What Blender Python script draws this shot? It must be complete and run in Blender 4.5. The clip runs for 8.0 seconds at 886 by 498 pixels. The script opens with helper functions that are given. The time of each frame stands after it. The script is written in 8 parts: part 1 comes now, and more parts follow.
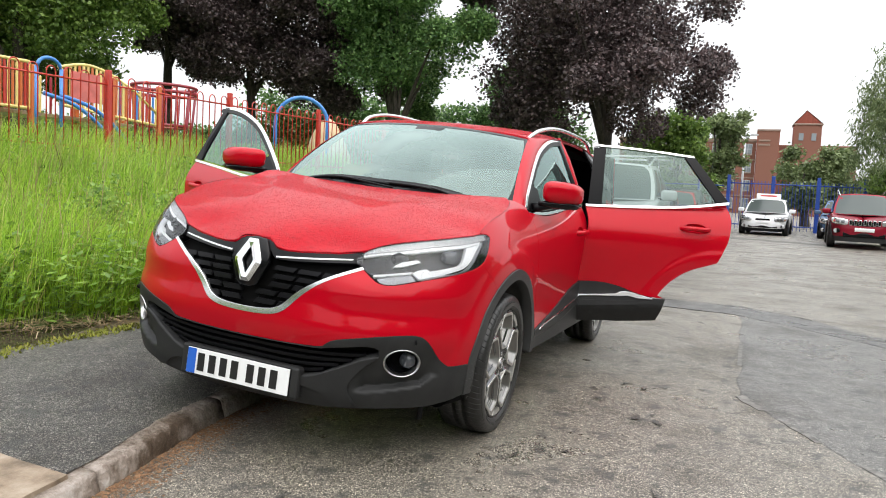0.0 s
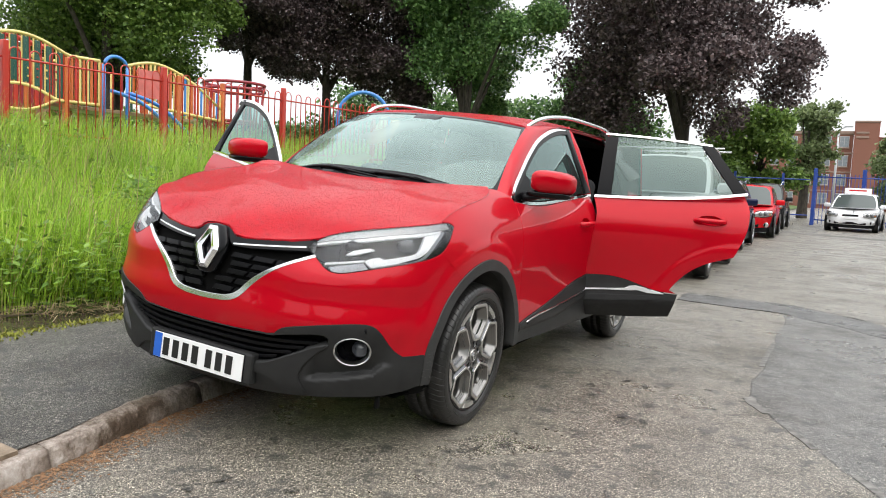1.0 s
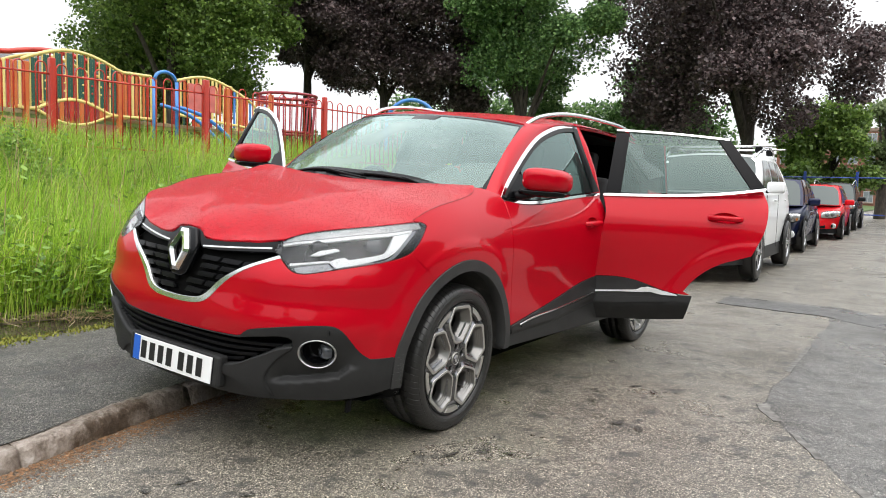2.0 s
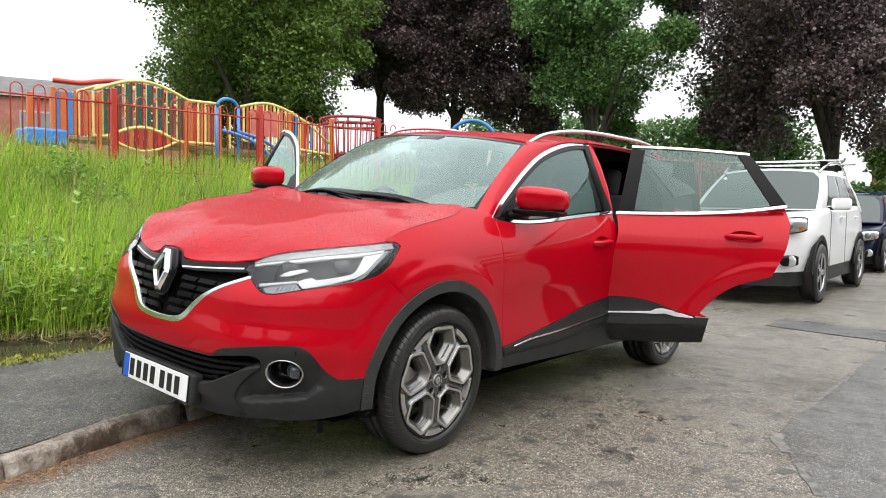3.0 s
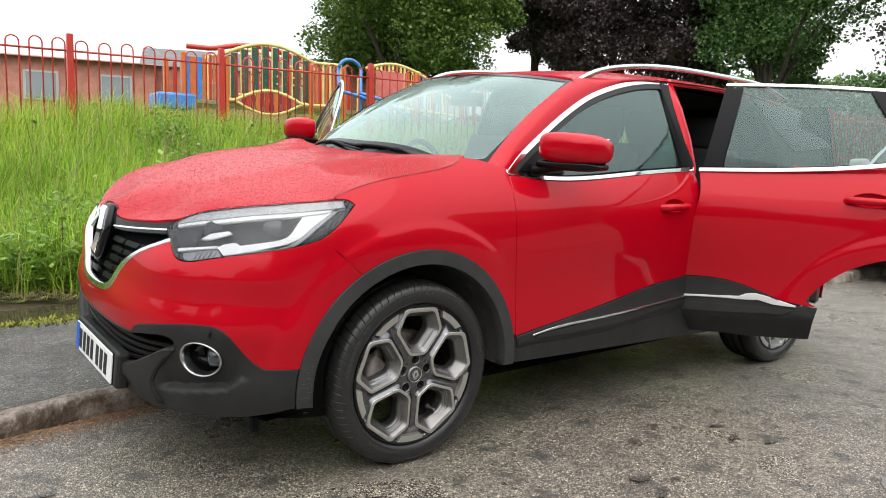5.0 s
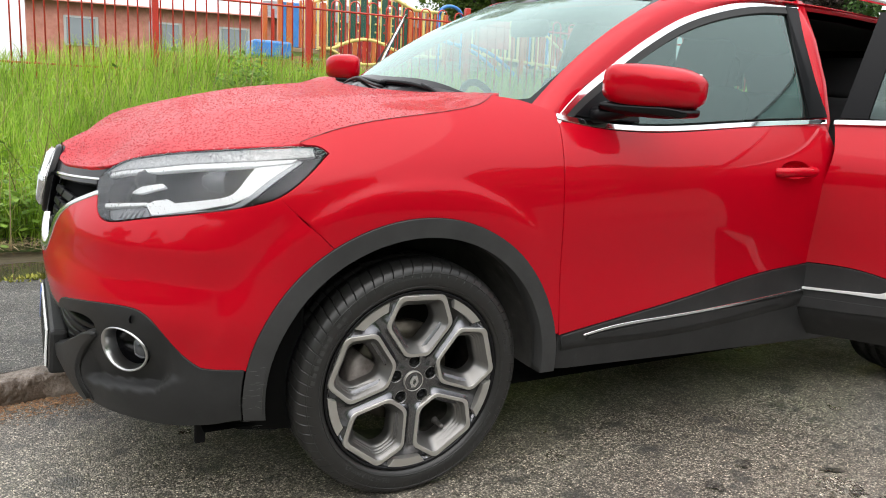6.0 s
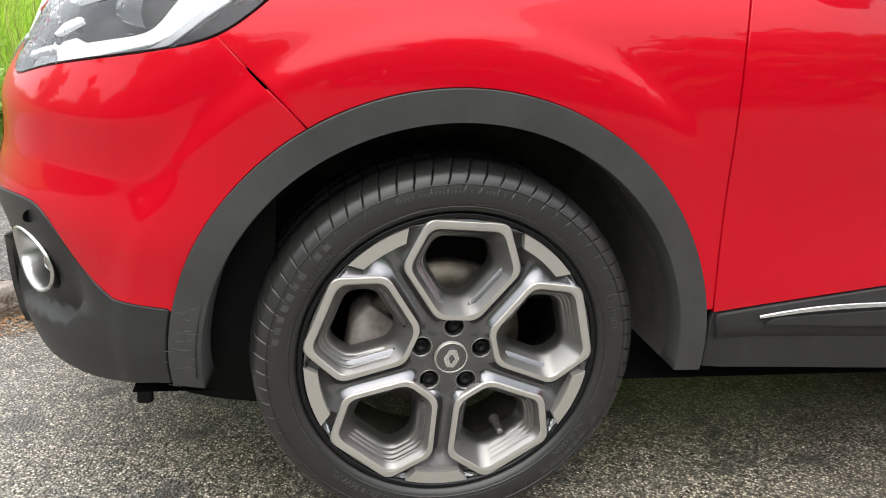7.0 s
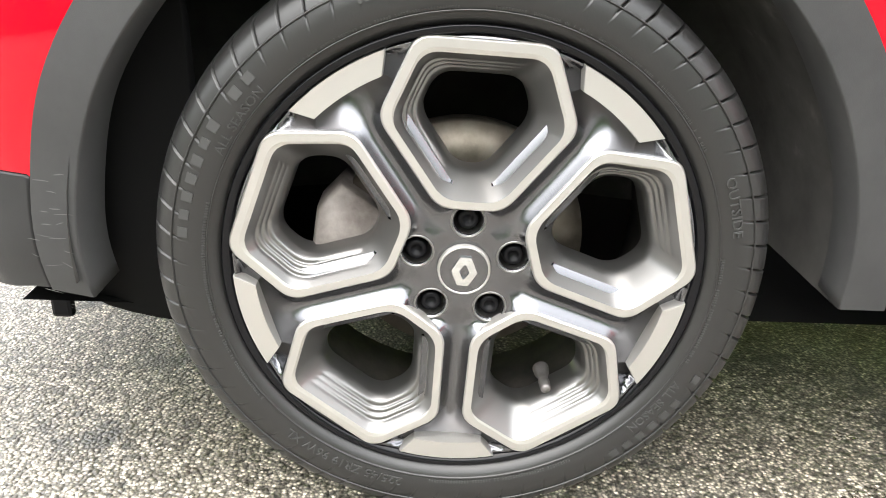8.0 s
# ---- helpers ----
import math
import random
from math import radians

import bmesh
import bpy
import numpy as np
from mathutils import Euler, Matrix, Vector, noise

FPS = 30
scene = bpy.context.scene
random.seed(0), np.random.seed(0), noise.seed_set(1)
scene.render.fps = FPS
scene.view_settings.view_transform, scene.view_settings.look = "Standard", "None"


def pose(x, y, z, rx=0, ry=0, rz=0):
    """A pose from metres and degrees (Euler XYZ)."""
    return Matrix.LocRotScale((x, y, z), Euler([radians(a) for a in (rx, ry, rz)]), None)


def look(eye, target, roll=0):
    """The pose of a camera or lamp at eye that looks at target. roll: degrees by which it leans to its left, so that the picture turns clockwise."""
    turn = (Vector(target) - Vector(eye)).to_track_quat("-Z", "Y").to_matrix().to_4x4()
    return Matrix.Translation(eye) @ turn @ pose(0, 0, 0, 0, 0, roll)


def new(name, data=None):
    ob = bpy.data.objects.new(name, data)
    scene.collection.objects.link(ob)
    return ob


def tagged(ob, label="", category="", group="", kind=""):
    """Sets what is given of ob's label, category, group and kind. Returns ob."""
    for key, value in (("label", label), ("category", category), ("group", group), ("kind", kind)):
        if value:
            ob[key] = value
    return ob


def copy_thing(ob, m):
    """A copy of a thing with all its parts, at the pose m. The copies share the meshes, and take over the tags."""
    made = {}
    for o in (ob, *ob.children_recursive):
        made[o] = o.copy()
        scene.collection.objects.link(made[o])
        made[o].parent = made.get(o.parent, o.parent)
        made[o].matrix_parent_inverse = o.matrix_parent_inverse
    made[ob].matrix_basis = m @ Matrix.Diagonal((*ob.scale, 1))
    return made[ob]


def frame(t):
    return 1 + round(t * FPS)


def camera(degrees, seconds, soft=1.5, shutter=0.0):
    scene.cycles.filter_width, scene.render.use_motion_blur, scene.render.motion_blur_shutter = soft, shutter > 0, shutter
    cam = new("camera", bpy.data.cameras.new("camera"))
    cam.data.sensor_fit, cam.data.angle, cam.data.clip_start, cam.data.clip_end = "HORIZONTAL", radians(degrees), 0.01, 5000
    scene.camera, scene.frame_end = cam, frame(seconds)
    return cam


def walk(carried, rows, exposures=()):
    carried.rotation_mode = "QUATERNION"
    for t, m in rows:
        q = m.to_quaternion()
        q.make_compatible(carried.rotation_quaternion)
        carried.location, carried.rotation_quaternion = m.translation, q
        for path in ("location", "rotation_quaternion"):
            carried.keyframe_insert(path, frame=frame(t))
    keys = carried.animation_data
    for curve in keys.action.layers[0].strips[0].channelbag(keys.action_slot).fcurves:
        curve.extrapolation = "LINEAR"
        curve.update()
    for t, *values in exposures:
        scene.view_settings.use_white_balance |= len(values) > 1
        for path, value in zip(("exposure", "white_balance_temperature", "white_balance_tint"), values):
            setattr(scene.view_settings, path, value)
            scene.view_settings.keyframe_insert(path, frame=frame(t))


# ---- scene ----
cam = camera(61.6, 8.0, soft=1.0)
PATH = [
    (0, (1.945, -3.458, 1.169), (1.206, -1.606, 1.013), 2.7),
    (0.5, (2.173, -3.303, 1.162), (1.341, -1.492, 0.988), 2.8),
    (1, (2.398, -3.185, 1.161), (1.464, -1.426, 0.982), 2.7),
    (1.5, (2.598, -3.068, 1.151), (1.593, -1.348, 0.969), 2.3),
    (1.7, (2.634, -3.007, 1.132), (1.601, -1.304, 0.955), 2.0),
    (2.8, (2.988, -2.661, 1.144), (1.748, -1.096, 1.02), 1.0),
    (3, (3.052, -2.614, 1.142), (1.789, -1.067, 1.026), 1.0),
    (3.5, (3.138, -2.47, 1.129), (1.831, -0.96, 1.009), 0.7),
    (4, (3.134, -2.222, 1.11), (1.755, -0.78, 0.972), 1.0),
    (4.5, (3.114, -1.973, 1.108), (1.657, -0.613, 0.935), 1.0),
    (4.7, (3.11, -1.821, 1.101), (1.613, -0.508, 0.913), 1.0),
    (5.8, (2.748, -1.027, 1.057), (1.05, -0.014, 0.76), 2.1),
    (6, (2.666, -0.92, 1.048), (0.95, 0.048, 0.72), 2.4),
    (6.5, (2.407, -0.544, 0.994), (0.574, 0.151, 0.595), 3.0),
    (6.8, (2.222, -0.376, 0.89), (0.341, 0.14, 0.443), 3.6),
    (7, (2.084, -0.287, 0.852), (0.194, 0.127, 0.348), 3.8),
    (7.2, (1.959, -0.218, 0.794), (0.064, 0.104, 0.239), 4.0),
    (7.3, (1.881, -0.171, 0.752), (-0.014, 0.088, 0.166), 3.8),
    (7.5, (1.774, -0.102, 0.691), (-0.122, 0.047, 0.073), 3.4),
    (7.7, (1.697, -0.071, 0.655), (-0.191, 0.034, 0.003), 3.1),
    (8, (1.673, -0.053, 0.64), (-0.209, 0.016, -0.034), 2.6),
]
walk(cam, [(t, look(e, a, r)) for t, e, a, r in PATH],
     exposures=[(0.0, 1.08), (4.5, 1.08), (6.0, 1.14), (6.5, 1.3), (7.0, 1.72), (7.2, 2.0), (7.6, 2.6), (8.0, 2.75)])

# world: bright overcast sky, soft sun
world = bpy.data.worlds.new("overcast_sky")
scene.world = world
world.use_nodes = True
wn = world.node_tree
wbg = wn.nodes["Background"]
sky = wn.nodes.new("ShaderNodeTexSky")
sky.sky_type = "NISHITA"
sky.sun_disc = False
sky.sun_elevation = radians(62)
sky.sun_rotation = radians(120)
sky.air_density, sky.dust_density, sky.ozone_density = 1.0, 6.0, 1.0
grey = wn.nodes.new("ShaderNodeMixRGB")
grey.inputs[0].default_value = 0.88
grey.inputs[2].default_value = (9.3, 9.5, 9.7, 1)
wn.links.new(sky.outputs[0], grey.inputs[1])
# an overcast sky is brighter overhead than at the horizon
way = wn.nodes.new("ShaderNodeTexCoord")
split = wn.nodes.new("ShaderNodeSeparateXYZ")
rise = wn.nodes.new("ShaderNodeMapRange")
rise.inputs["From Min"].default_value, rise.inputs["From Max"].default_value = 0.0, 1.0
rise.inputs["To Min"].default_value, rise.inputs["To Max"].default_value = 0.52, 1.18
cloud = wn.nodes.new("ShaderNodeMixRGB")
cloud.blend_type = "MULTIPLY"
cloud.inputs[0].default_value = 1.0
wn.links.new(way.outputs["Generated"], split.inputs[0])
wn.links.new(split.outputs["Z"], rise.inputs["Value"])
wn.links.new(grey.outputs[0], cloud.inputs[1])
wn.links.new(rise.outputs[0], cloud.inputs[2])
wn.links.new(cloud.outputs[0], wbg.inputs[0])
wbg.inputs[1].default_value = 0.11
sun = new("sun", bpy.data.lights.new("sun", "SUN"))
sun.data.energy, sun.data.angle, sun.data.color = 0.75, radians(85), (1.0, 0.97, 0.92)
sun.matrix_world = look((0, 0, 30), (-4.1, 2.4, 21.1))
import mathutils.geometry

# ---------------------------------------------------------------- tools
class Spline:
    """Natural cubic spline through (x, y)."""

    def __init__(self, xs, ys):
        self.x, self.y = np.array(xs, float), np.array(ys, float)
        n, h = len(self.x), np.diff(self.x)
        a, b = np.eye(n), np.zeros(n)
        for i in range(1, n - 1):
            a[i, i - 1:i + 2] = h[i - 1], 2 * (h[i - 1] + h[i]), h[i]
            b[i] = 6 * ((self.y[i + 1] - self.y[i]) / h[i] - (self.y[i] - self.y[i - 1]) / h[i - 1])
        self.m = np.linalg.solve(a, b)

    def __call__(self, t):
        t = np.asarray(t, float)
        tc = np.clip(t, self.x[0], self.x[-1])
        i = np.clip(np.searchsorted(self.x, tc) - 1, 0, len(self.x) - 2)
        h, p, q = self.x[i + 1] - self.x[i], self.x[i + 1] - tc, tc - self.x[i]
        m0, m1 = self.m[i], self.m[i + 1]
        return (m0 * p ** 3 + m1 * q ** 3) / (6 * h) + (self.y[i] / h - m0 * h / 6) * p + (self.y[i + 1] / h - m1 * h / 6) * q


def curve_points(knots, step=0.02, closed=False):
    """Even points on a smooth curve through 2D or 3D knots."""
    k = np.array(list(knots) + ([knots[0]] if closed else []), float)
    d = np.r_[0, np.cumsum(np.linalg.norm(np.diff(k, axis=0), axis=1))]
    n = max(2, int(d[-1] / step) + 1)
    t = np.linspace(0, d[-1], n)
    if len(k) == 2:
        return k[0] + (k[1] - k[0]) * (t / d[-1])[:, None]
    return np.stack([Spline(d, k[:, j])(t) for j in range(k.shape[1])], 1)


def straight(knots, step=0.03):
    """Even points along straight stretches."""
    out = []
    for a, b in zip(knots[:-1], knots[1:]):
        a, b = np.array(a, float), np.array(b, float)
        n = max(1, int(np.linalg.norm(b - a) / step))
        out += [a + (b - a) * i / n for i in range(n)]
    return np.array(out + [np.array(knots[-1], float)])


def chain(*runs):
    """Joins runs of points into one outline without doubled points."""
    out = []
    for r in runs:
        for p in r:
            if not out or np.linalg.norm(np.array(p) - out[-1]) > 1e-4:
                out.append(np.array(p, float))
    if np.linalg.norm(out[0] - out[-1]) < 1e-4:
        out.pop()
    return np.array(out)


def inside(poly, pts):
    x, y = pts[:, 0][:, None], pts[:, 1][:, None]
    a, b = poly, np.roll(poly, -1, 0)
    cond = (a[:, 1] > y) != (b[:, 1] > y)
    with np.errstate(divide="ignore", invalid="ignore"):
        xs = (b[:, 0] - a[:, 0]) * (y - a[:, 1]) / (b[:, 1] - a[:, 1]) + a[:, 0]
    return (np.sum(cond & (x < xs), 1) % 2) == 1


def edge_distance(poly, pts):
    a, b = poly, np.roll(poly, -1, 0)
    ab = b - a
    t = np.clip(np.sum((pts[:, None] - a) * ab, 2) / np.maximum(np.sum(ab * ab, 1), 1e-12), 0, 1)
    return np.min(np.linalg.norm(pts[:, None] - a - t[..., None] * ab, axis=2), 1)


def inset_poly(poly, d):
    """Moves an outline inwards by d."""
    if d == 0:
        return poly
    area = np.sum(poly[:, 0] * np.roll(poly[:, 1], -1) - np.roll(poly[:, 0], -1) * poly[:, 1])
    e1 = poly - np.roll(poly, 1, 0)
    e2 = np.roll(poly, -1, 0) - poly
    e1 /= np.maximum(np.linalg.norm(e1, axis=1), 1e-9)[:, None]
    e2 /= np.maximum(np.linalg.norm(e2, axis=1), 1e-9)[:, None]
    n = np.stack([-(e1 + e2)[:, 1], (e1 + e2)[:, 0]], 1)
    n /= np.maximum(np.linalg.norm(n, axis=1), 1e-9)[:, None]
    k = np.clip(np.abs(np.sum(n * np.stack([-e1[:, 1], e1[:, 0]], 1), 1)), 0.4, 1)
    return poly + n * (d / k)[:, None] * (1 if area > 0 else -1)


def link(name, me, material, parent=None, label=""):
    ob = new(name, me)
    for m in material if isinstance(material, (list, tuple)) else [material]:
        me.materials.append(m)
    if parent is not None:
        ob.parent = parent
    if label:
        ob["label"] = label
    return ob


def mesh_of(name, verts, faces, smooth=True, normals=None, mats=None):
    me = bpy.data.meshes.new(name)
    me.from_pydata([tuple(v) for v in verts], [], [tuple(f) for f in faces])
    me.polygons.foreach_set("use_smooth", [bool(smooth)] * len(me.polygons))
    if mats is not None:
        me.polygons.foreach_set("material_index", list(mats))
    me.update()
    if normals is not None:
        me.normals_split_custom_set([tuple(normals[l.vertex_index]) for l in me.loops])
    return me


def panel(name, outline, surface, material, parent, holes=(), step=0.03, thick=0.012, gap=0.0018, lift=0.0,
          mirror=False, label="", edge=0.003):
    """A trimmed sheet of a smooth surface: outline and holes lie in the surface's own two coordinates.
    The rim turns inwards with a small rounded edge."""
    outer = inset_poly(np.array(outline, float), gap)
    holes = [inset_poly(np.array(h, float), -gap) for h in holes]
    rings = [outer] + holes
    pts, edges = [], []
    for r in rings:
        s = len(pts)
        pts += [tuple(p) for p in r]
        edges += [(s + i, s + (i + 1) % len(r)) for i in range(len(r))]
    lo, hi = outer.min(0), outer.max(0)
    gx, gy = np.meshgrid(np.arange(lo[0] + step / 2, hi[0], step), np.arange(lo[1] + step / 2, hi[1], step))
    grid = np.stack([gx.ravel(), gy.ravel()], 1)
    if len(grid):
        ok = inside(outer, grid) & (edge_distance(outer, grid) > step * 0.4)
        for h in holes:
            ok &= ~inside(h, grid) & (edge_distance(h, grid) > step * 0.4)
        pts += [tuple(p) for p in grid[ok]]
    from_cdt = mathutils.geometry.delaunay_2d_cdt([Vector(p) for p in pts], edges, [], 0, 1e-6)
    v2 = np.array([tuple(v) for v in from_cdt[0]])
    tris = np.array([f for f in from_cdt[2] if len(f) == 3])
    c = v2[tris].mean(1)
    ok = inside(outer, c)
    for h in holes:
        ok &= ~inside(h, c)
    tris = tris[ok]
    pos = surface(v2[:, 0], v2[:, 1])
    e = 1e-3
    du = surface(v2[:, 0] + e, v2[:, 1]) - surface(v2[:, 0] - e, v2[:, 1])
    dv = surface(v2[:, 0], v2[:, 1] + e) - surface(v2[:, 0], v2[:, 1] - e)
    nor = np.cross(du, dv)
    nor /= np.maximum(np.linalg.norm(nor, axis=1), 1e-12)[:, None]
    out = np.sign(np.sum(nor * (pos - np.array([0, 1.3, 0.7])), 1).sum())
    nor = nor * (out if out else 1)
    t3 = pos[tris]
    fn = np.cross(t3[:, 1] - t3[:, 0], t3[:, 2] - t3[:, 0])
    flip = np.sum(fn * nor[tris[:, 0]], 1) < 0
    tris[flip] = tris[flip][:, ::-1]
    pos = pos + nor * lift
    # rim
    count = {}
    for f in tris:
        for i in range(3):
            a, b = f[i], f[(i + 1) % 3]
            count[(a, b)] = count.get((a, b), 0) + 1
    border = [k for k in count if (k[1], k[0]) not in count]
    verts, norms, faces = list(pos), list(nor), [list(f) for f in tris]
    ring, ring2 = {}, {}
    outward = {}
    for a, b in border:
        d = pos[b] - pos[a]
        o = np.cross(d, nor[a])
        o /= max(np.linalg.norm(o), 1e-9)
        for k in (a, b):
            outward[k] = outward.get(k, 0) + o
    for k, o in outward.items():
        o = o / max(np.linalg.norm(o), 1e-9)
        ring[k] = len(verts)
        verts.append(pos[k] + o * edge * 0.5 - nor[k] * edge)
        norms.append((o * 0.9 + nor[k] * 0.45) / np.linalg.norm(o * 0.9 + nor[k] * 0.45))
        ring2[k] = len(verts)
        verts.append(pos[k] + o * edge * 0.5 - nor[k] * (thick + edge))
        norms.append(o)
    for a, b in border:
        faces.append([b, a, ring[a], ring[b]])
        faces.append([ring[b], ring[a], ring2[a], ring2[b]])
    verts, norms = np.array(verts), np.array(norms)
    if mirror:
        verts, norms = verts * (-1, 1, 1), norms * (-1, 1, 1)
        faces = [f[::-1] for f in faces]
    me = mesh_of(name, verts, faces, True, norms)
    return link(name, me, material, parent, label)


def loft(name, rings, material, parent, closed=False, caps=False, smooth=True, mirror=False, label="", normals=False):
    """Skin through rings of equally many points; closed: each ring is a loop."""
    rings = [np.array(r, float) for r in rings]
    n, m = len(rings), len(rings[0])
    verts = np.concatenate(rings)
    faces = []
    for i in range(n - 1):
        for j in range(m if closed else m - 1):
            k = (j + 1) % m
            faces.append([i * m + j, i * m + k, (i + 1) * m + k, (i + 1) * m + j])
    if caps:
        faces.append(list(range(m))[::-1])
        faces.append([(n - 1) * m + j for j in range(m)])
    if mirror:
        verts = verts * (-1, 1, 1)
        faces = [f[::-1] for f in faces]
    return link(name, mesh_of(name, verts, faces, smooth), material, parent, label)


def tube(name, path, radius, material, parent, sides=8, closed=False, label="", flat=1.0, up=(0, 0, 1)):
    """A round bar along a path; radius may be a list."""
    p = np.array(path, float)
    if closed:
        t = np.roll(p, -1, 0) - np.roll(p, 1, 0)
    else:
        t = np.gradient(p, axis=0)
    t /= np.maximum(np.linalg.norm(t, axis=1), 1e-9)[:, None]
    r = np.broadcast_to(np.asarray(radius, float), (len(p),))
    rings = []
    for q, d, rad in zip(p, t, r):
        u = np.array(up, float)
        if abs(np.dot(u, d)) > 0.95:
            u = np.array((1.0, 0, 0))
        a = np.cross(d, u)
        a /= np.linalg.norm(a)
        b = np.cross(a, d)
        ang = np.arange(sides) * 2 * np.pi / sides
        rings.append(q + rad * (np.cos(ang)[:, None] * a + flat * np.sin(ang)[:, None] * b))
    if closed:
        rings.append(rings[0])
    return loft(name, rings, material, parent, closed=True, caps=not closed, label=label)


def lathe(name, profile, material, parent, axis="x", steps=96, label="", smooth=True):
    """Turns a profile of (along, radius) round the axis."""
    ang = np.arange(steps) * 2 * np.pi / steps
    rings = []
    for a, r in profile:
        if axis == "x":
            rings.append(np.stack([np.full(steps, a), r * np.cos(ang), r * np.sin(ang)], 1))
        elif axis == "y":
            rings.append(np.stack([r * np.sin(ang), np.full(steps, a), r * np.cos(ang)], 1))
        else:
            rings.append(np.stack([r * np.cos(ang), r * np.sin(ang), np.full(steps, a)], 1))
    return loft(name, rings, material, parent, closed=True, label=label, smooth=smooth)


def box_mesh(name, size, bevel=0.01, segments=2, centre=(0, 0, 0)):
    bm = bmesh.new()
    bmesh.ops.create_cube(bm, size=1)
    bmesh.ops.scale(bm, vec=size, verts=bm.verts)
    bmesh.ops.translate(bm, vec=centre, verts=bm.verts)
    if bevel:
        bmesh.ops.bevel(bm, geom=bm.edges[:], offset=bevel, segments=segments, affect="EDGES", profile=0.5)
    me = bpy.data.meshes.new(name)
    bm.to_mesh(me)
    bm.free()
    me.polygons.foreach_set("use_smooth", [False] * len(me.polygons))
    return me


def box(name, size, centre, material, parent=None, bevel=0.01, label="", rot=None):
    ob = link(name, box_mesh(name, size, bevel), material, parent, label)
    ob.matrix_basis = Matrix.Translation(centre) @ (rot.to_4x4() if rot is not None else Matrix())
    return ob


def thing(name, label, category, m=None, group="", kind=""):
    ob = new(name)
    ob.empty_display_size = 0.1
    if m is not None:
        ob.matrix_basis = m
    return tagged(ob, label, category, group, kind)


# ---------------------------------------------------------------- materials
def material(name, colour, rough=0.5, metal=0.0, coat=0.0, spec=0.5):
    m = bpy.data.materials.new(name)
    m.use_nodes = True
    b = m.node_tree.nodes["Principled BSDF"]
    b.inputs["Base Color"].default_value = (*colour, 1)
    b.inputs["Roughness"].default_value = rough
    b.inputs["Metallic"].default_value = metal
    b.inputs["Coat Weight"].default_value = coat
    b.inputs["Coat Roughness"].default_value = 0.03
    b.inputs["Specular IOR Level"].default_value = spec
    return m


def nodes_of(m):
    t = m.node_tree
    return t, t.nodes["Principled BSDF"]


def node(t, kind, **inputs):
    n = t.nodes.new("ShaderNode" + kind)
    for k, v in inputs.items():
        n.inputs[k.replace("_", " ")].default_value = v
    return n


def coords(t, scale=(1, 1, 1)):
    c, mp = t.nodes.new("ShaderNodeTexCoord"), t.nodes.new("ShaderNodeMapping")
    mp.inputs["Scale"].default_value = scale
    t.links.new(c.outputs["Object"], mp.inputs["Vector"])
    return mp.outputs[0]


def ramp(t, fac, stops):
    r = t.nodes.new("ShaderNodeValToRGB")
    e = r.color_ramp.elements
    while len(e) < len(stops):
        e.new(0.5)
    for el, (p, c) in zip(e, stops):
        el.position = p
        el.color = (*c, 1) if len(c) == 3 else c
    t.links.new(fac, r.inputs[0])
    return r.outputs[0]


def noise_colour(m, stops, scale=5.0, detail=6.0, rough=0.6, stretch=(1, 1, 1)):
    t, b = nodes_of(m)
    n = node(t, "TexNoise", Scale=scale, Detail=detail, Roughness=rough)
    t.links.new(coords(t, stretch), n.inputs["Vector"])
    t.links.new(ramp(t, n.outputs[0], stops), b.inputs["Base Color"])
    return n


def bump(m, scale, strength, distance=0.005, kind="TexNoise", detail=4.0, stretch=(1, 1, 1)):
    t, b = nodes_of(m)
    n = node(t, kind, Scale=scale)
    if kind == "TexNoise":
        n.inputs["Detail"].default_value = detail
    t.links.new(coords(t, stretch), n.inputs["Vector"])
    bp = node(t, "Bump", Strength=strength, Distance=distance)
    t.links.new(n.outputs[0], bp.inputs["Height"])
    old = b.inputs["Normal"].links
    if old:
        t.links.new(old[0].from_socket, bp.inputs["Normal"])
    t.links.new(bp.outputs[0], b.inputs["Normal"])
    return bp


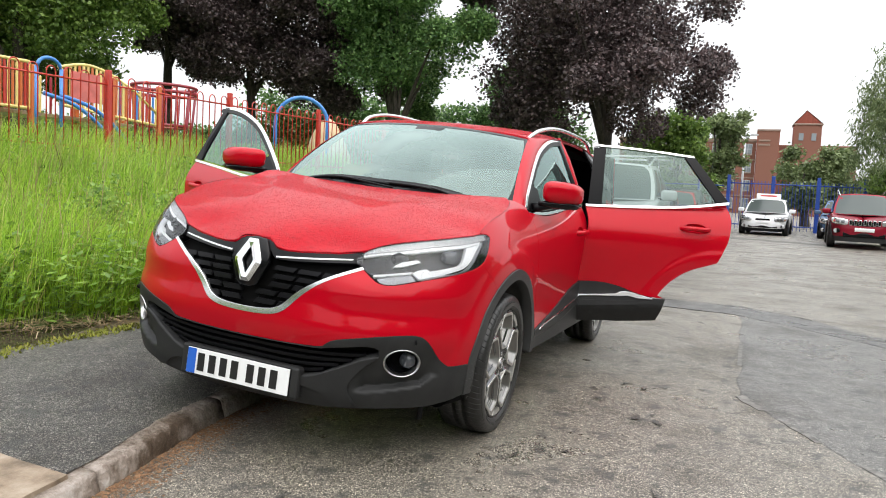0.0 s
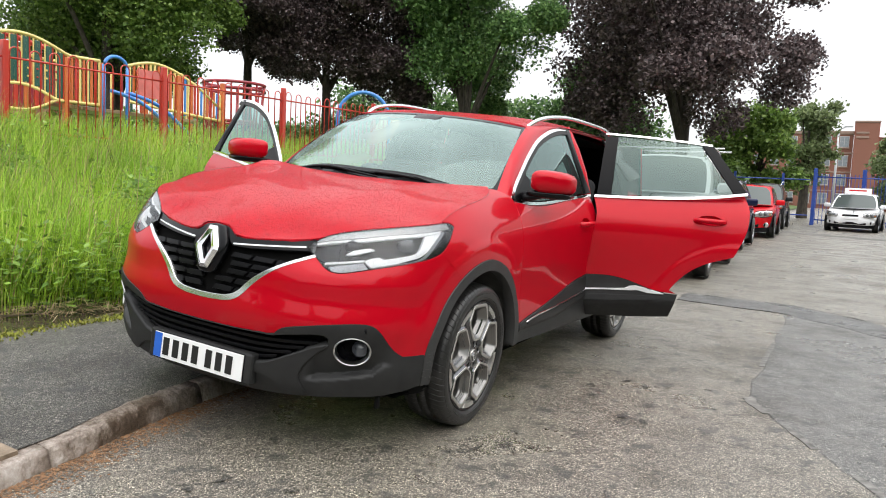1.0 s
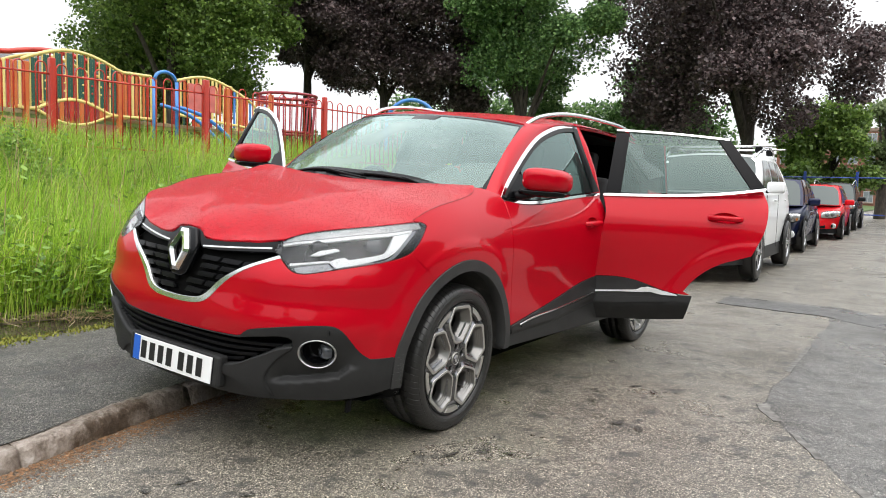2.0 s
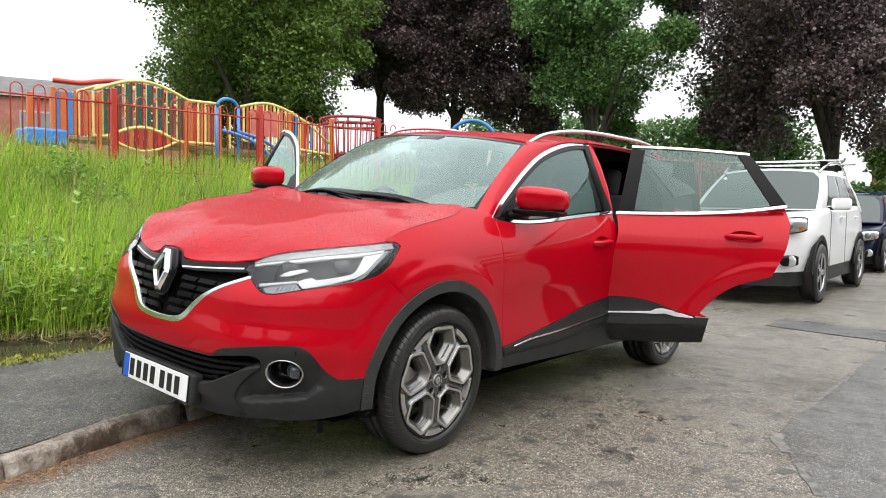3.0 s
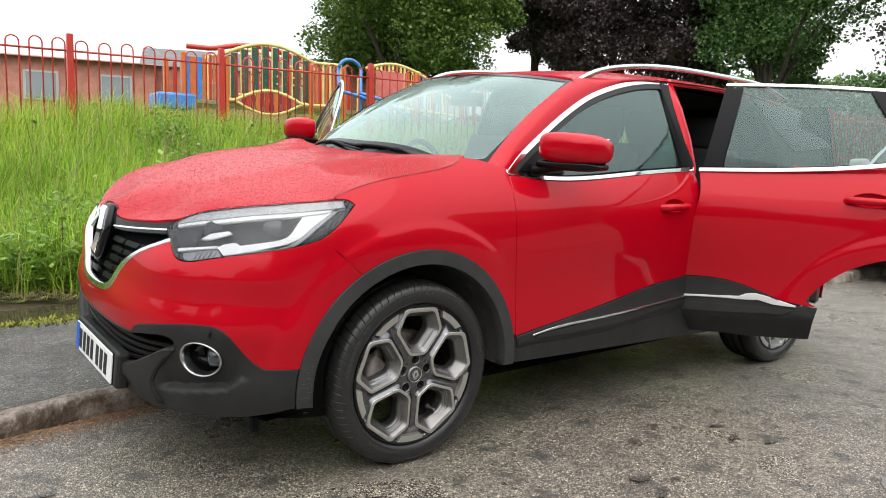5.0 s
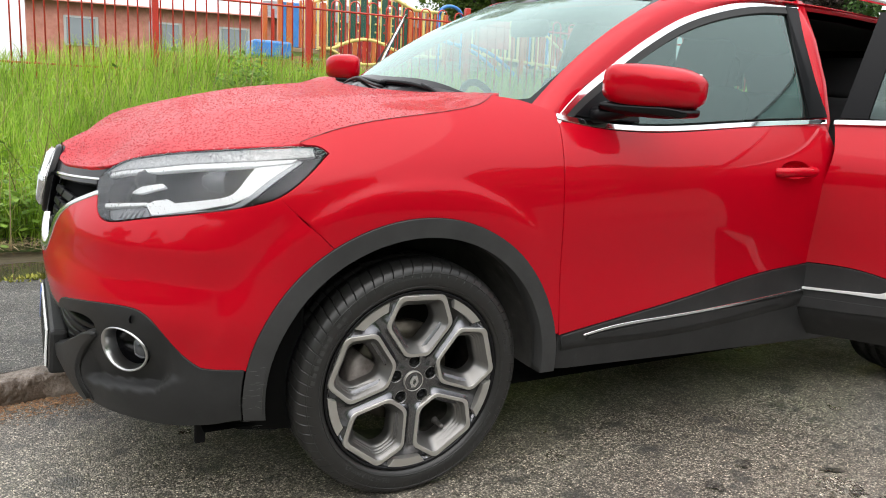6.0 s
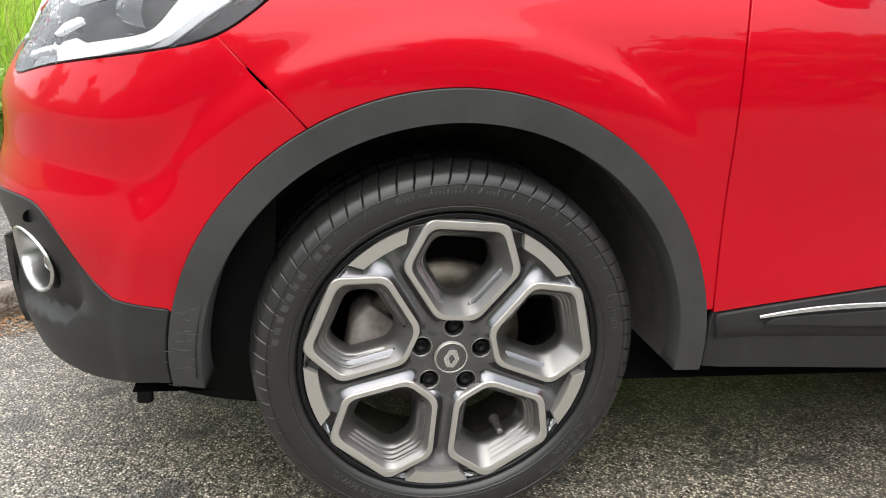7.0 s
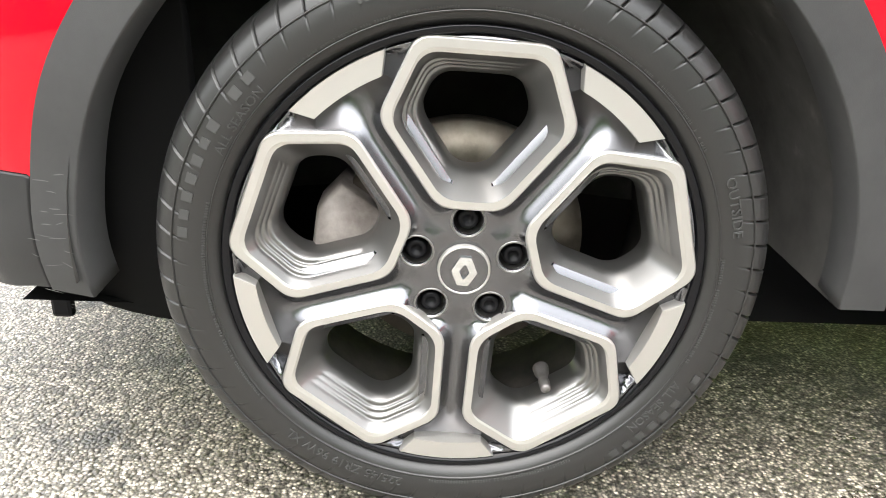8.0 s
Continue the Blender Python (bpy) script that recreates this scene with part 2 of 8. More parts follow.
def paint(name, colour, metal=0.15, drops=False, grime=0.0):
    m = material(name, colour, 0.42, metal, 0.5, 0.05)
    t, b = nodes_of(m)
    b.inputs["Coat Roughness"].default_value = 0.03
    b.inputs["Coat Weight"].default_value = 0.62
    b.inputs["Coat IOR"].default_value = 1.45
    n = node(t, "TexNoise", Scale=3.0, Detail=5.0)
    t.links.new(coords(t), n.inputs["Vector"])
    film = ramp(t, n.outputs[0], [(0.35, (0.01, 0.01, 0.01)), (0.75, (0.035, 0.035, 0.035))])
    t.links.new(film, b.inputs["Coat Roughness"])
    if drops:
        v = node(t, "TexVoronoi", Scale=150.0, Randomness=1.0)
        t.links.new(coords(t), v.inputs["Vector"])
        big = node(t, "TexNoise", Scale=5.0, Detail=3.0)
        t.links.new(coords(t), big.inputs["Vector"])
        size = node(t, "TexNoise", Scale=60.0, Detail=1.0)
        t.links.new(coords(t), size.inputs["Vector"])
        r = ramp(t, v.outputs["Distance"], [(0.14, (1, 1, 1)), (0.36, (0, 0, 0))])
        k = ramp(t, size.outputs[0], [(0.34, (0, 0, 0)), (0.48, (1, 1, 1))])
        mul = t.nodes.new("ShaderNodeMath")
        mul.operation = "MULTIPLY"
        t.links.new(r, mul.inputs[0])
        t.links.new(k, mul.inputs[1])
        bp = node(t, "Bump", Strength=1.0, Distance=0.035)
        t.links.new(mul.outputs[0], bp.inputs["Height"])
        t.links.new(bp.outputs[0], b.inputs["Coat Normal"])
        t.links.new(bp.outputs[0], b.inputs["Normal"])
        t.links.new(ramp(t, mul.outputs[0], [(0.0, (0.34, 0.34, 0.34)), (0.3, (0.95, 0.95, 0.95))]), b.inputs["Coat Weight"])
    return m


RED = (0.45, 0.0002, 0.010)
M_red = paint("red_metallic_paint", RED)
M_red_wet = paint("red_paint_with_rain_drops", RED, drops=True)
M_clad = material("dark_grey_textured_plastic", (0.018, 0.0187, 0.020), 0.5, spec=0.26)
noise_colour(M_clad, [(0.3, (0.0164, 0.0166, 0.0170)), (0.6, (0.0242, 0.0243, 0.0246)), (0.85, (0.0468, 0.0460, 0.0445))], 7.0, 8.0, .7)
bump(M_clad, 900, 0.25, 0.0006)
M_arch = material("weathered_arch_plastic", (0.04, 0.04, 0.04), 0.55, spec=0.3)
noise_colour(M_arch, [(0.3, (0.030, 0.0302, 0.0306)), (0.6, (0.042, 0.042, 0.042)), (0.85, (0.075, 0.073, 0.070))], 7.0, 8.0, .7)
bump(M_arch, 900, 0.25, 0.0006)
M_black = material("black_gloss_plastic", (0.005, 0.005, 0.006), 0.16, 0, 0.0, 0.22)
M_blackm = material("black_matt_plastic", (0.004, 0.004, 0.005), 0.4, spec=0.14)
M_under = material("underbody_black", (0.004, 0.004, 0.004), 0.9, spec=0.1)
M_liner = material("dusty_arch_liner", (0.017, 0.017, 0.018), 0.85, spec=0.2)
noise_colour(M_liner, [(0.3, (0.035, 0.034, 0.033)), (0.62, (0.075, 0.072, 0.068)), (0.8, (0.17, 0.16, 0.15))], 9.0, 8.0)
M_chrome = material("bright_chrome", (0.82, 0.83, 0.84), 0.07, 1.0)
M_bladetrim = material("bright_trim_strip", (0.80, 0.80, 0.81), 0.3, 0.5)
M_satin = material("satin_chrome", (0.72, 0.73, 0.74), 0.22, 1.0)
M_rubber = material("tyre_rubber", (0.016, 0.0157, 0.0153), 0.38, spec=0.5)
bump(M_rubber, 400, 0.2, 0.0006)
M_seat = material("dark_seat_cloth", (0.02, 0.02, 0.022), 0.85)
M_dash = material("charcoal_dashboard", (0.02, 0.02, 0.021), 0.7)
M_seal = material("black_rubber_seal", (0.008, 0.008, 0.008), 0.6)
M_white_plate = material("white_reflective_plate", (0.85, 0.86, 0.86), 0.35)
M_blue_plate = material("blue_plate_band", (0.02, 0.12, 0.55), 0.35)
M_ink = material("black_ink", (0.01, 0.01, 0.011), 0.4)


def glass(name, tint, clear=0.75, rough=0.0, gain_by=1.3, gain_add=0.05, veil=0.0, sheen=(0.74, 0.95, 0.91)):
    m = bpy.data.materials.new(name)
    m.use_nodes = True
    t = m.node_tree
    t.nodes.clear()
    out, mix = t.nodes.new("ShaderNodeOutputMaterial"), t.nodes.new("ShaderNodeMixShader")
    tr, gl = t.nodes.new("ShaderNodeBsdfTransparent"), t.nodes.new("ShaderNodeBsdfGlossy")
    fr = t.nodes.new("ShaderNodeFresnel")
    fr.inputs[0].default_value = 1.52
    gain = t.nodes.new("ShaderNodeMath")
    gain.operation = "MULTIPLY_ADD"
    gain.inputs[1].default_value, gain.inputs[2].default_value = gain_by, gain_add
    tr.inputs[0].default_value = (*[c * clear for c in tint], 1)
    gl.inputs[0].default_value = (*sheen, 1)
    gl.inputs["Roughness"].default_value = rough
    t.links.new(fr.outputs[0], gain.inputs[0])
    t.links.new(gain.outputs[0], mix.inputs[0])
    t.links.new(tr.outputs[0], mix.inputs[1])
    t.links.new(gl.outputs[0], mix.inputs[2])
    t.links.new(mix.outputs[0], out.inputs[0])
    if veil:
        # fine rain beads on the pane, plus sky haze painted in as pale diffuse
        df, m2 = t.nodes.new("ShaderNodeBsdfDiffuse"), t.nodes.new("ShaderNodeMixShader")
        df.inputs[0].default_value = (sheen[0] * .68, sheen[1] * .64, sheen[2] * .64, 1)
        v = node(t, "TexVoronoi", Scale=170.0)
        big = node(t, "TexNoise", Scale=2.2, Detail=2.0, Roughness=0.5)
        t.links.new(coords(t), v.inputs["Vector"])
        t.links.new(coords(t), big.inputs["Vector"])
        a = ramp(t, v.outputs["Distance"], [(0.10, (1, 1, 1)), (0.36, (0.86, 0.86, 0.86))])
        b = ramp(t, big.outputs[0], [(0.32, (veil * .5,) * 3), (0.7, (veil * 1.5,) * 3)])
        mu = t.nodes.new("ShaderNodeMath")
        mu.operation = "MULTIPLY"
        t.links.new(a, mu.inputs[0])
        t.links.new(b, mu.inputs[1])
        t.links.new(mu.outputs[0], m2.inputs[0])
        t.links.new(mix.outputs[0], m2.inputs[1])
        t.links.new(df.outputs[0], m2.inputs[2])
        t.links.new(m2.outputs[0], out.inputs[0])
    return m


M_glass = glass("green_tinted_glass", (0.60, 0.92, 0.86), 0.5, 0.0, 1.2, 0.05, 0.025)
M_glass_dark = glass("privacy_glass", (0.50, 0.58, 0.55), 0.55, 0.0, 1.15, 0.02, 0.02)
M_screen = glass("wet_windscreen_glass", (0.72, 0.86, 0.82), 0.5, 0.02, 1.3, 0.05, 0.25)

# ---------------------------------------------------------------- ground
def asphalt(name, dark, mid, light, stain=(0.03, 0.03, 0.03), grain=300.0, wet=0.5, spec=0.75):
    """Open aggregate in bitumen, stained and damp."""
    m = material(name, mid, 0.5, spec=spec)
    t, b = nodes_of(m)
    v = node(t, "TexVoronoi", Scale=grain)
    t.links.new(coords(t), v.inputs["Vector"])
    stones = ramp(t, v.outputs["Color"], [(0.0, dark), (0.45, mid), (0.8, light), (1.0, tuple(min(1, c * 1.7) for c in light))])
    gaps = ramp(t, v.outputs["Distance"], [(0.28, (1.05, 1.05, 1.05)), (0.62, (0.20, 0.20, 0.20))])
    mul = t.nodes.new("ShaderNodeMixRGB")
    mul.blend_type = "MULTIPLY"
    mul.inputs[0].default_value = 0.9
    t.links.new(stones, mul.inputs[1])
    t.links.new(gaps, mul.inputs[2])
    blot = node(t, "TexNoise", Scale=1.3, Detail=8.0, Roughness=0.62)
    t.links.new(coords(t), blot.inputs["Vector"])
    spots = node(t, "TexNoise", Scale=7.5, Detail=4.0, Roughness=0.6)
    t.links.new(coords(t), spots.inputs["Vector"])
    tone = t.nodes.new("ShaderNodeMixRGB")
    tone.blend_type = "MULTIPLY"
    tone.inputs[0].default_value = 1.0
    t.links.new(mul.outputs[0], tone.inputs[1])
    t.links.new(ramp(t, blot.outputs[0], [(0.32, (0.55, 0.53, 0.50)), (0.48, (0.95, 0.95, 0.95)), (0.7, (1.2, 1.2, 1.2))]), tone.inputs[2])
    # worn clusters of stones, a few centimetres across
    clus = node(t, "TexNoise", Scale=38.0, Detail=4.0, Roughness=0.7)
    t.links.new(coords(t), clus.inputs["Vector"])
    grit = t.nodes.new("ShaderNodeMixRGB")
    grit.blend_type = "MULTIPLY"
    grit.inputs[0].default_value = 1.0
    t.links.new(tone.outputs[0], grit.inputs[1])
    t.links.new(ramp(t, clus.outputs[0], [(0.32, (0.55, 0.55, 0.55)), (0.5, (1, 1, 1)), (0.68, (1.4, 1.4, 1.4))]), grit.inputs[2])
    oil = t.nodes.new("ShaderNodeMixRGB")
    t.links.new(ramp(t, spots.outputs[0], [(0.555, (0, 0, 0)), (0.65, (0.75, 0.75, 0.75))]), oil.inputs[0])
    t.links.new(grit.outputs[0], oil.inputs[1])
    oil.inputs[2].default_value = (*stain, 1)
    t.links.new(oil.outputs[0], b.inputs["Base Color"])
    rr = ramp(t, blot.outputs[0], [(0.35, (0.62, 0.62, 0.62)), (0.62, (0.62 - wet * 0.5,) * 3)])
    t.links.new(rr, b.inputs["Roughness"])
    bp = node(t, "Bump", Strength=0.75, Distance=0.004)
    t.links.new(v.outputs["Distance"], bp.inputs["Height"])
    bp.invert = True
    fine = node(t, "TexNoise", Scale=25.0, Detail=4.0)
    t.links.new(coords(t), fine.inputs["Vector"])
    bp2 = node(t, "Bump", Strength=0.25, Distance=0.01)
    t.links.new(fine.outputs[0], bp2.inputs["Height"])
    t.links.new(bp.outputs[0], bp2.inputs["Normal"])
    t.links.new(bp2.outputs[0], b.inputs["Normal"])
    return m


M_road = asphalt("worn_wet_asphalt", (0.024, 0.0215, 0.018), (0.212, 0.190, 0.153), (0.56, 0.505, 0.415), grain=185.0, wet=0.72)
M_patch = asphalt("dark_asphalt_repair", (0.028, 0.027, 0.026), (0.142, 0.135, 0.122), (0.36, 0.344, 0.314), grain=180.0, wet=0.78)
M_trench = asphalt("bitumen_trench_strip", (0.022, 0.022, 0.021), (0.098, 0.094, 0.088), (0.24, 0.23, 0.215), grain=200.0, wet=0.8)
M_pave = asphalt("fine_dark_pavement", (0.010, 0.010, 0.010), (0.064, 0.059, 0.053), (0.28, 0.260, 0.232), grain=165.0, wet=0.5, spec=0.5)
M_conc = material("stained_concrete", (0.35, 0.32, 0.28), 0.55)
noise_colour(M_conc, [(0.30, (0.10, 0.07, 0.045)), (0.48, (0.24, 0.18, 0.125)), (0.62, (0.33, 0.265, 0.20)), (0.8, (0.42, 0.37, 0.31))], 5.0, 10.0, 0.7)
bump(M_conc, 45, 0.6, 0.006)
M_mud = material("wet_mud", (0.07, 0.055, 0.035), 0.45)
noise_colour(M_mud, [(0.3, (0.035, 0.028, 0.018)), (0.55, (0.09, 0.072, 0.045)), (0.75, (0.17, 0.135, 0.085))], 9.0, 9.0, .7)
bump(M_mud, 12, 0.35, 0.02)
M_soil = material("grassy_soil", (0.05, 0.07, 0.02), 0.9)
noise_colour(M_soil, [(0.3, (0.035, 0.05, 0.012)), (0.6, (0.07, 0.12, 0.025)), (0.8, (0.10, 0.14, 0.04))], 3.0, 8.0)
bump(M_soil, 20, 0.5, 0.03)
M_seam = material("pale_worn_joint", (0.22, 0.208, 0.188), 0.7)
noise_colour(M_seam, [(0.40, (0.075, 0.072, 0.066)), (0.75, (0.27, 0.26, 0.24))], 14.0, 8.0)


def kerb_x(y):
    """The kerb's foot."""
    return np.interp(y, [-6, -3, -2.2, -1.57, -1.32, -1.01, -.64, -.35, 0.3, 1.5, 60], [.35, .06, -.05, -.16, -.205, -.275, -.345, -.38, -.41, -.42, -.42])


def kerb_h(y):
    return np.interp(y, [-6, -1.6, -1.0, 0, 1], [.075, .078, .085, .10, .105])


def grass_edge(y):
    """Where the grass begins beside the pavement."""
    return np.interp(y, [-6, -1, -.5, 0, .5, 1.2, 4], [-3.1, -3.0, -2.8, -2.5, -2.15, -2.05, -2.05])


def bank(x, y):
    """Height of the grassed bank beside the pavement."""
    x, y = np.asarray(x, float), np.asarray(y, float)
    d = np.clip((grass_edge(y) - x) / 4.15, 0, 1)
    top = np.interp(y, [-20, 14, 30, 60], [1.15, 1.15, .5, .2])
    return .125 + (top + .1) * (d ** 1.15) * (1.0 - .12 * np.sin(d * 3.14)) + .03 * np.sin(x * 1.7 + y * .8) * np.clip(d * 6, 0, 1)


# road: one sheet to the horizon
gx = [-400, -120, -40, 40, 120, 400]
tagged(link("road", mesh_of("road", [(x, y, 0) for y in (-300, -40, 60, 600) for x in gx], [(j * 6 + i, j * 6 + i + 1, j * 6 + i + 7, j * 6 + i + 6) for j in range(3) for i in range(5)], False), M_road),
       "worn grey wet asphalt with exposed aggregate", "road", kind="structure")


def sheet(name, poly, z, mat, label, step=.12, rough=0.03, kind="structure", category="", height=None, wob=3.0):
    """A thin patch with an uneven edge lying on the ground."""
    p = straight(list(poly) + [poly[0]], step)[:-1]
    p = np.array([q + rough * np.array((noise.noise((q[0] * wob, q[1] * wob, z * 50)), noise.noise((q[1] * wob, q[0] * wob, 7)))) for q in p])
    c = p.mean(0)
    verts = [(*q, z) for q in p] + [(*(c + (q - c) * (1 + .006)), -.002) for q in p]
    n = len(p)
    faces = [list(range(n))] + [[(i + 1) % n, i, n + i, n + (i + 1) % n] for i in range(n)]
    me = mesh_of(name, verts, faces, False)
    bm = bmesh.new()
    bm.from_mesh(me)
    bmesh.ops.triangulate(bm, faces=bm.faces[:])
    bmesh.ops.recalc_face_normals(bm, faces=bm.faces[:])
    bm.to_mesh(me)
    bm.free()
    return tagged(link(name, me, mat), label, category or name.split("_")[-1], kind=kind)


sheet("road_patch", [(2.02, 1.36), (2.37, .66), (2.64, .15), (3.1, -.6), (7, -1.0), (7, 4.0), (3.3, 4.0), (2.5, 4.5), (2.02, 5.0)], .004, M_patch, "darker square of repaired asphalt", rough=.05, category="road patch")
sheet("road_trench", [(.9, 5.15), (1.95, 4.98), (2.55, 4.45), (3.2, 3.75), (6, 2.2), (6, 2.75), (3.25, 4.25), (2.68, 5.1), (2.0, 5.62), (.9, 5.75)], .007, M_trench, "black bitumen strip over an old trench", rough=.06, category="road strip")
for poly in ([(1.99, 1.36), (2.03, 1.24), (2.12, 1.10), (2.16, 1.13), (2.07, 1.30), (2.05, 1.42)], [(2.22, .93), (2.37, .62), (2.40, .64), (2.25, .94)], [(2.52, .36), (2.66, .10), (2.85, -.22), (2.88, -.20), (2.69, .14), (2.56, .37)], [(1.99, 2.3), (2.02, 2.3), (2.03, 3.3), (2.0, 3.3)]):
    sheet("road_joint", poly, .0045, M_seam, "pale worn joint round the repair", rough=.012, category="road joint", wob=11.0, step=.03)
sheet("road_joint", [(.9, 5.77), (2.0, 5.64), (2.7, 5.12), (2.72, 5.16), (2.03, 5.71), (.9, 5.84)], .006, M_seam, "pale worn joint along the strip", rough=.06, category="road joint", wob=6.0)
sheet("road_marking", [(-.2, 24.6), (4.5, 22.6), (4.7, 23.6), (-.1, 25.8)], .006, M_seam, "pale worn band across the road", rough=.3, category="road band", wob=1.5)

# kerb stones
M_kerb = material("old_kerb_stone", (0.22, 0.19, 0.17), 0.45)
noise_colour(M_kerb, [(0.29, (0.030, 0.020, 0.013)), (0.41, (0.090, 0.064, 0.045)), (0.50, (0.27, 0.225, 0.19)), (0.62, (0.47, 0.43, 0.395))], 2.1, 12.0, 0.76)
bump(M_kerb, 30, 0.9, 0.016)
kerb = tagged(new("kerb"), "old worn stone kerb stained with earth", "kerb", kind="structure")
random.seed(5)
ys = [-5.2]
while ys[-1] < 30:
    ys.append(ys[-1] + random.uniform(.80, .98))
for a, b in zip(ys[:-1], ys[1:]):
    rows = []
    tilt, up = random.uniform(-.006, .006), random.uniform(-.008, .006)
    for y in np.linspace(a + .004, b - .004, 19):
        x0, h = float(kerb_x(y)), float(kerb_h(y)) + up
        j = [(noise.noise((y * 5, k * 3.1, 1)) * .012 + noise.noise((y * 17, k * 3.1, 1)) * .008) for k in range(6)]
        rows.append([(x0 + .016 + tilt, y, -.03), (x0 + .010 + j[0], y, .012), (x0 - .002 + j[1], y, h * .70), (x0 - .012 + j[2], y, h * .90 + j[3] * .5), (x0 - .030 + j[2] * .5, y, h * .985), (x0 - .085, y, h + .003 + j[4] * .5), (x0 - .140, y, h + j[5] * .4), (x0 - .145, y, -.03)])
    loft("kerb_stone", rows, M_kerb, kerb, closed=True, caps=True, smooth=True)

# pavement and bank
xs_p = np.linspace(0, 1, 14)
rows = []
for y in np.r_[np.linspace(-8, 12, 260), 20, 30]:
    x0 = float(kerb_x(y)) - .088 + .022 * noise.noise((y * 3.3, 8, 0))
    rows.append([(x0 + (-1.93 + .05 * math.sin(y * .9) - x0) * k, y, float(kerb_h(y)) + .006 + .020 * k + .004 * noise.noise((k * 4, y * 2, 0))) for k in xs_p])
tagged(loft("pavement", rows, M_pave, None), "dark fine asphalt pavement, damp", "pavement", kind="structure")
rows = []
for y in np.r_[np.linspace(-8, 12, 60), 20, 30]:
    e = -1.93 + .05 * math.sin(y * .9)
    rows.append([(e + .06 - 1.5 * k, y, float(kerb_h(y)) + .022 - .02 * math.sin(k * 3.1) + .014 * noise.noise((k * 3, y * 1.5, 4))) for k in np.linspace(0, 1, 10)])
tagged(loft("mud_strip", rows, M_mud, None), "wet muddy strip with shallow puddle", "mud", kind="structure")
M_puddle = material("puddle_water", (0.055, 0.048, 0.030), 0.06)
bump(M_puddle, 9, .12, .01)
rows = []
for y in np.linspace(-3.2, 1.6, 30):
    e = -1.93 + .05 * math.sin(y * .9)
    rows.append([(e - .10 - .12 * noise.noise((y * 1.1, k * 2, 5)) - (.16 + .34 * max(0, math.sin((y + 3.2) / 4.8 * math.pi)) ** .5) * k + .03 * math.sin(y * 5 + k), y, float(kerb_h(y)) + .0135) for k in np.linspace(0, 1, 6)])
tagged(loft("puddle", rows, M_puddle, None), "shallow brown puddle beside the pavement", "puddle", kind="structure")
gxs, gys = np.r_[0, np.linspace(.15, 7, 34), 12, 20, 45, 90], np.r_[-60, -20, np.linspace(-6, 16, 56), 20, 26, 34, 45, 80, 140]
rows = [[(float(grass_edge(y)) - x, y, float(bank(float(grass_edge(y)) - x, y)) - (.06 if x == 0 else 0)) for x in gxs] for y in gys]
tagged(loft("bank", rows, M_soil, None), "grassy bank rising to the playground", "bank", kind="structure")
# slab at the dropped kerb
sheet("concrete_slab", [(-.22, -1.55), (-.62, -1.50), (-1.0, -2.2), (-.9, -3.2), (-.12, -3.2), (-.14, -2.2)], .094, M_conc, "old cracked concrete slab", rough=.02, category="slab")
# moss along the pavement's edges
M_moss = material("yellow_green_moss", (0.22, 0.24, 0.03), 0.9)
noise_colour(M_moss, [(0.3, (0.10, 0.13, 0.02)), (0.6, (0.27, 0.28, 0.04)), (0.8, (0.30, 0.22, 0.06))], 22.0)
M_litter = material("rusty_blossom_litter", (0.28, 0.13, 0.05), 0.9)
noise_colour(M_litter, [(0.3, (0.12, 0.065, 0.035)), (0.6, (0.27, 0.15, 0.075)), (0.8, (0.38, 0.26, 0.15))], 40.0)


def tufts(name, spots, size, mat, label, seed, lie=0.4, width=.25):
    """Many small blades or scraps at given spots, one mesh."""
    rg = np.random.default_rng(seed)
    n = len(spots)
    a = rg.uniform(0, 2 * np.pi, n)
    h = size * rg.uniform(.5, 1.3, n)
    d = np.stack([np.cos(a), np.sin(a), 0 * a], 1)
    s = np.stack([-np.sin(a), np.cos(a), 0 * a], 1) * (h * width)[:, None]
    p = np.array(spots)
    tip = p + d * (h * lie)[:, None] + np.array((0, 0, 1)) * (h * (1 - lie))[:, None]
    verts = np.stack([p - s, p + s, tip], 1).reshape(-1, 3)
    faces = np.arange(3 * n).reshape(-1, 3)
    me = bpy.data.meshes.new(name)
    me.from_pydata(verts.tolist(), [], faces.tolist())
    return tagged(link(name, me, mat), label, "litter" if "litter" in name else "moss", kind="stuff")


rg = np.random.default_rng(3)
sp = []
for _ in range(9000):
    y = rg.uniform(-4, 3)
    e = -1.93 + .05 * math.sin(y * .9)
    dens = noise.noise((y * 2.2, 3, 0))
    if dens > rg.uniform(-.6, .5):
        sp.append((e + rg.normal(-.01, .045 + .06 * max(0, dens)), y, float(kerb_h(y)) + .025))
tufts("moss_edge", sp, .03, M_moss, "yellow-green moss along the pavement edge", 1)
sp = []
for _ in range(17000):
    y = rg.uniform(-3.2, 1.2)
    if noise.noise((y * 1.7, 9, 0)) > rg.uniform(-.7, .5):
        sp.append((float(kerb_x(y)) + .012 + abs(rg.normal(.0, .075)), y, .003))
tufts("blossom_litter", sp, .012, M_litter, "rusty brown blossom litter along the kerb", 2, lie=.8, width=.5)


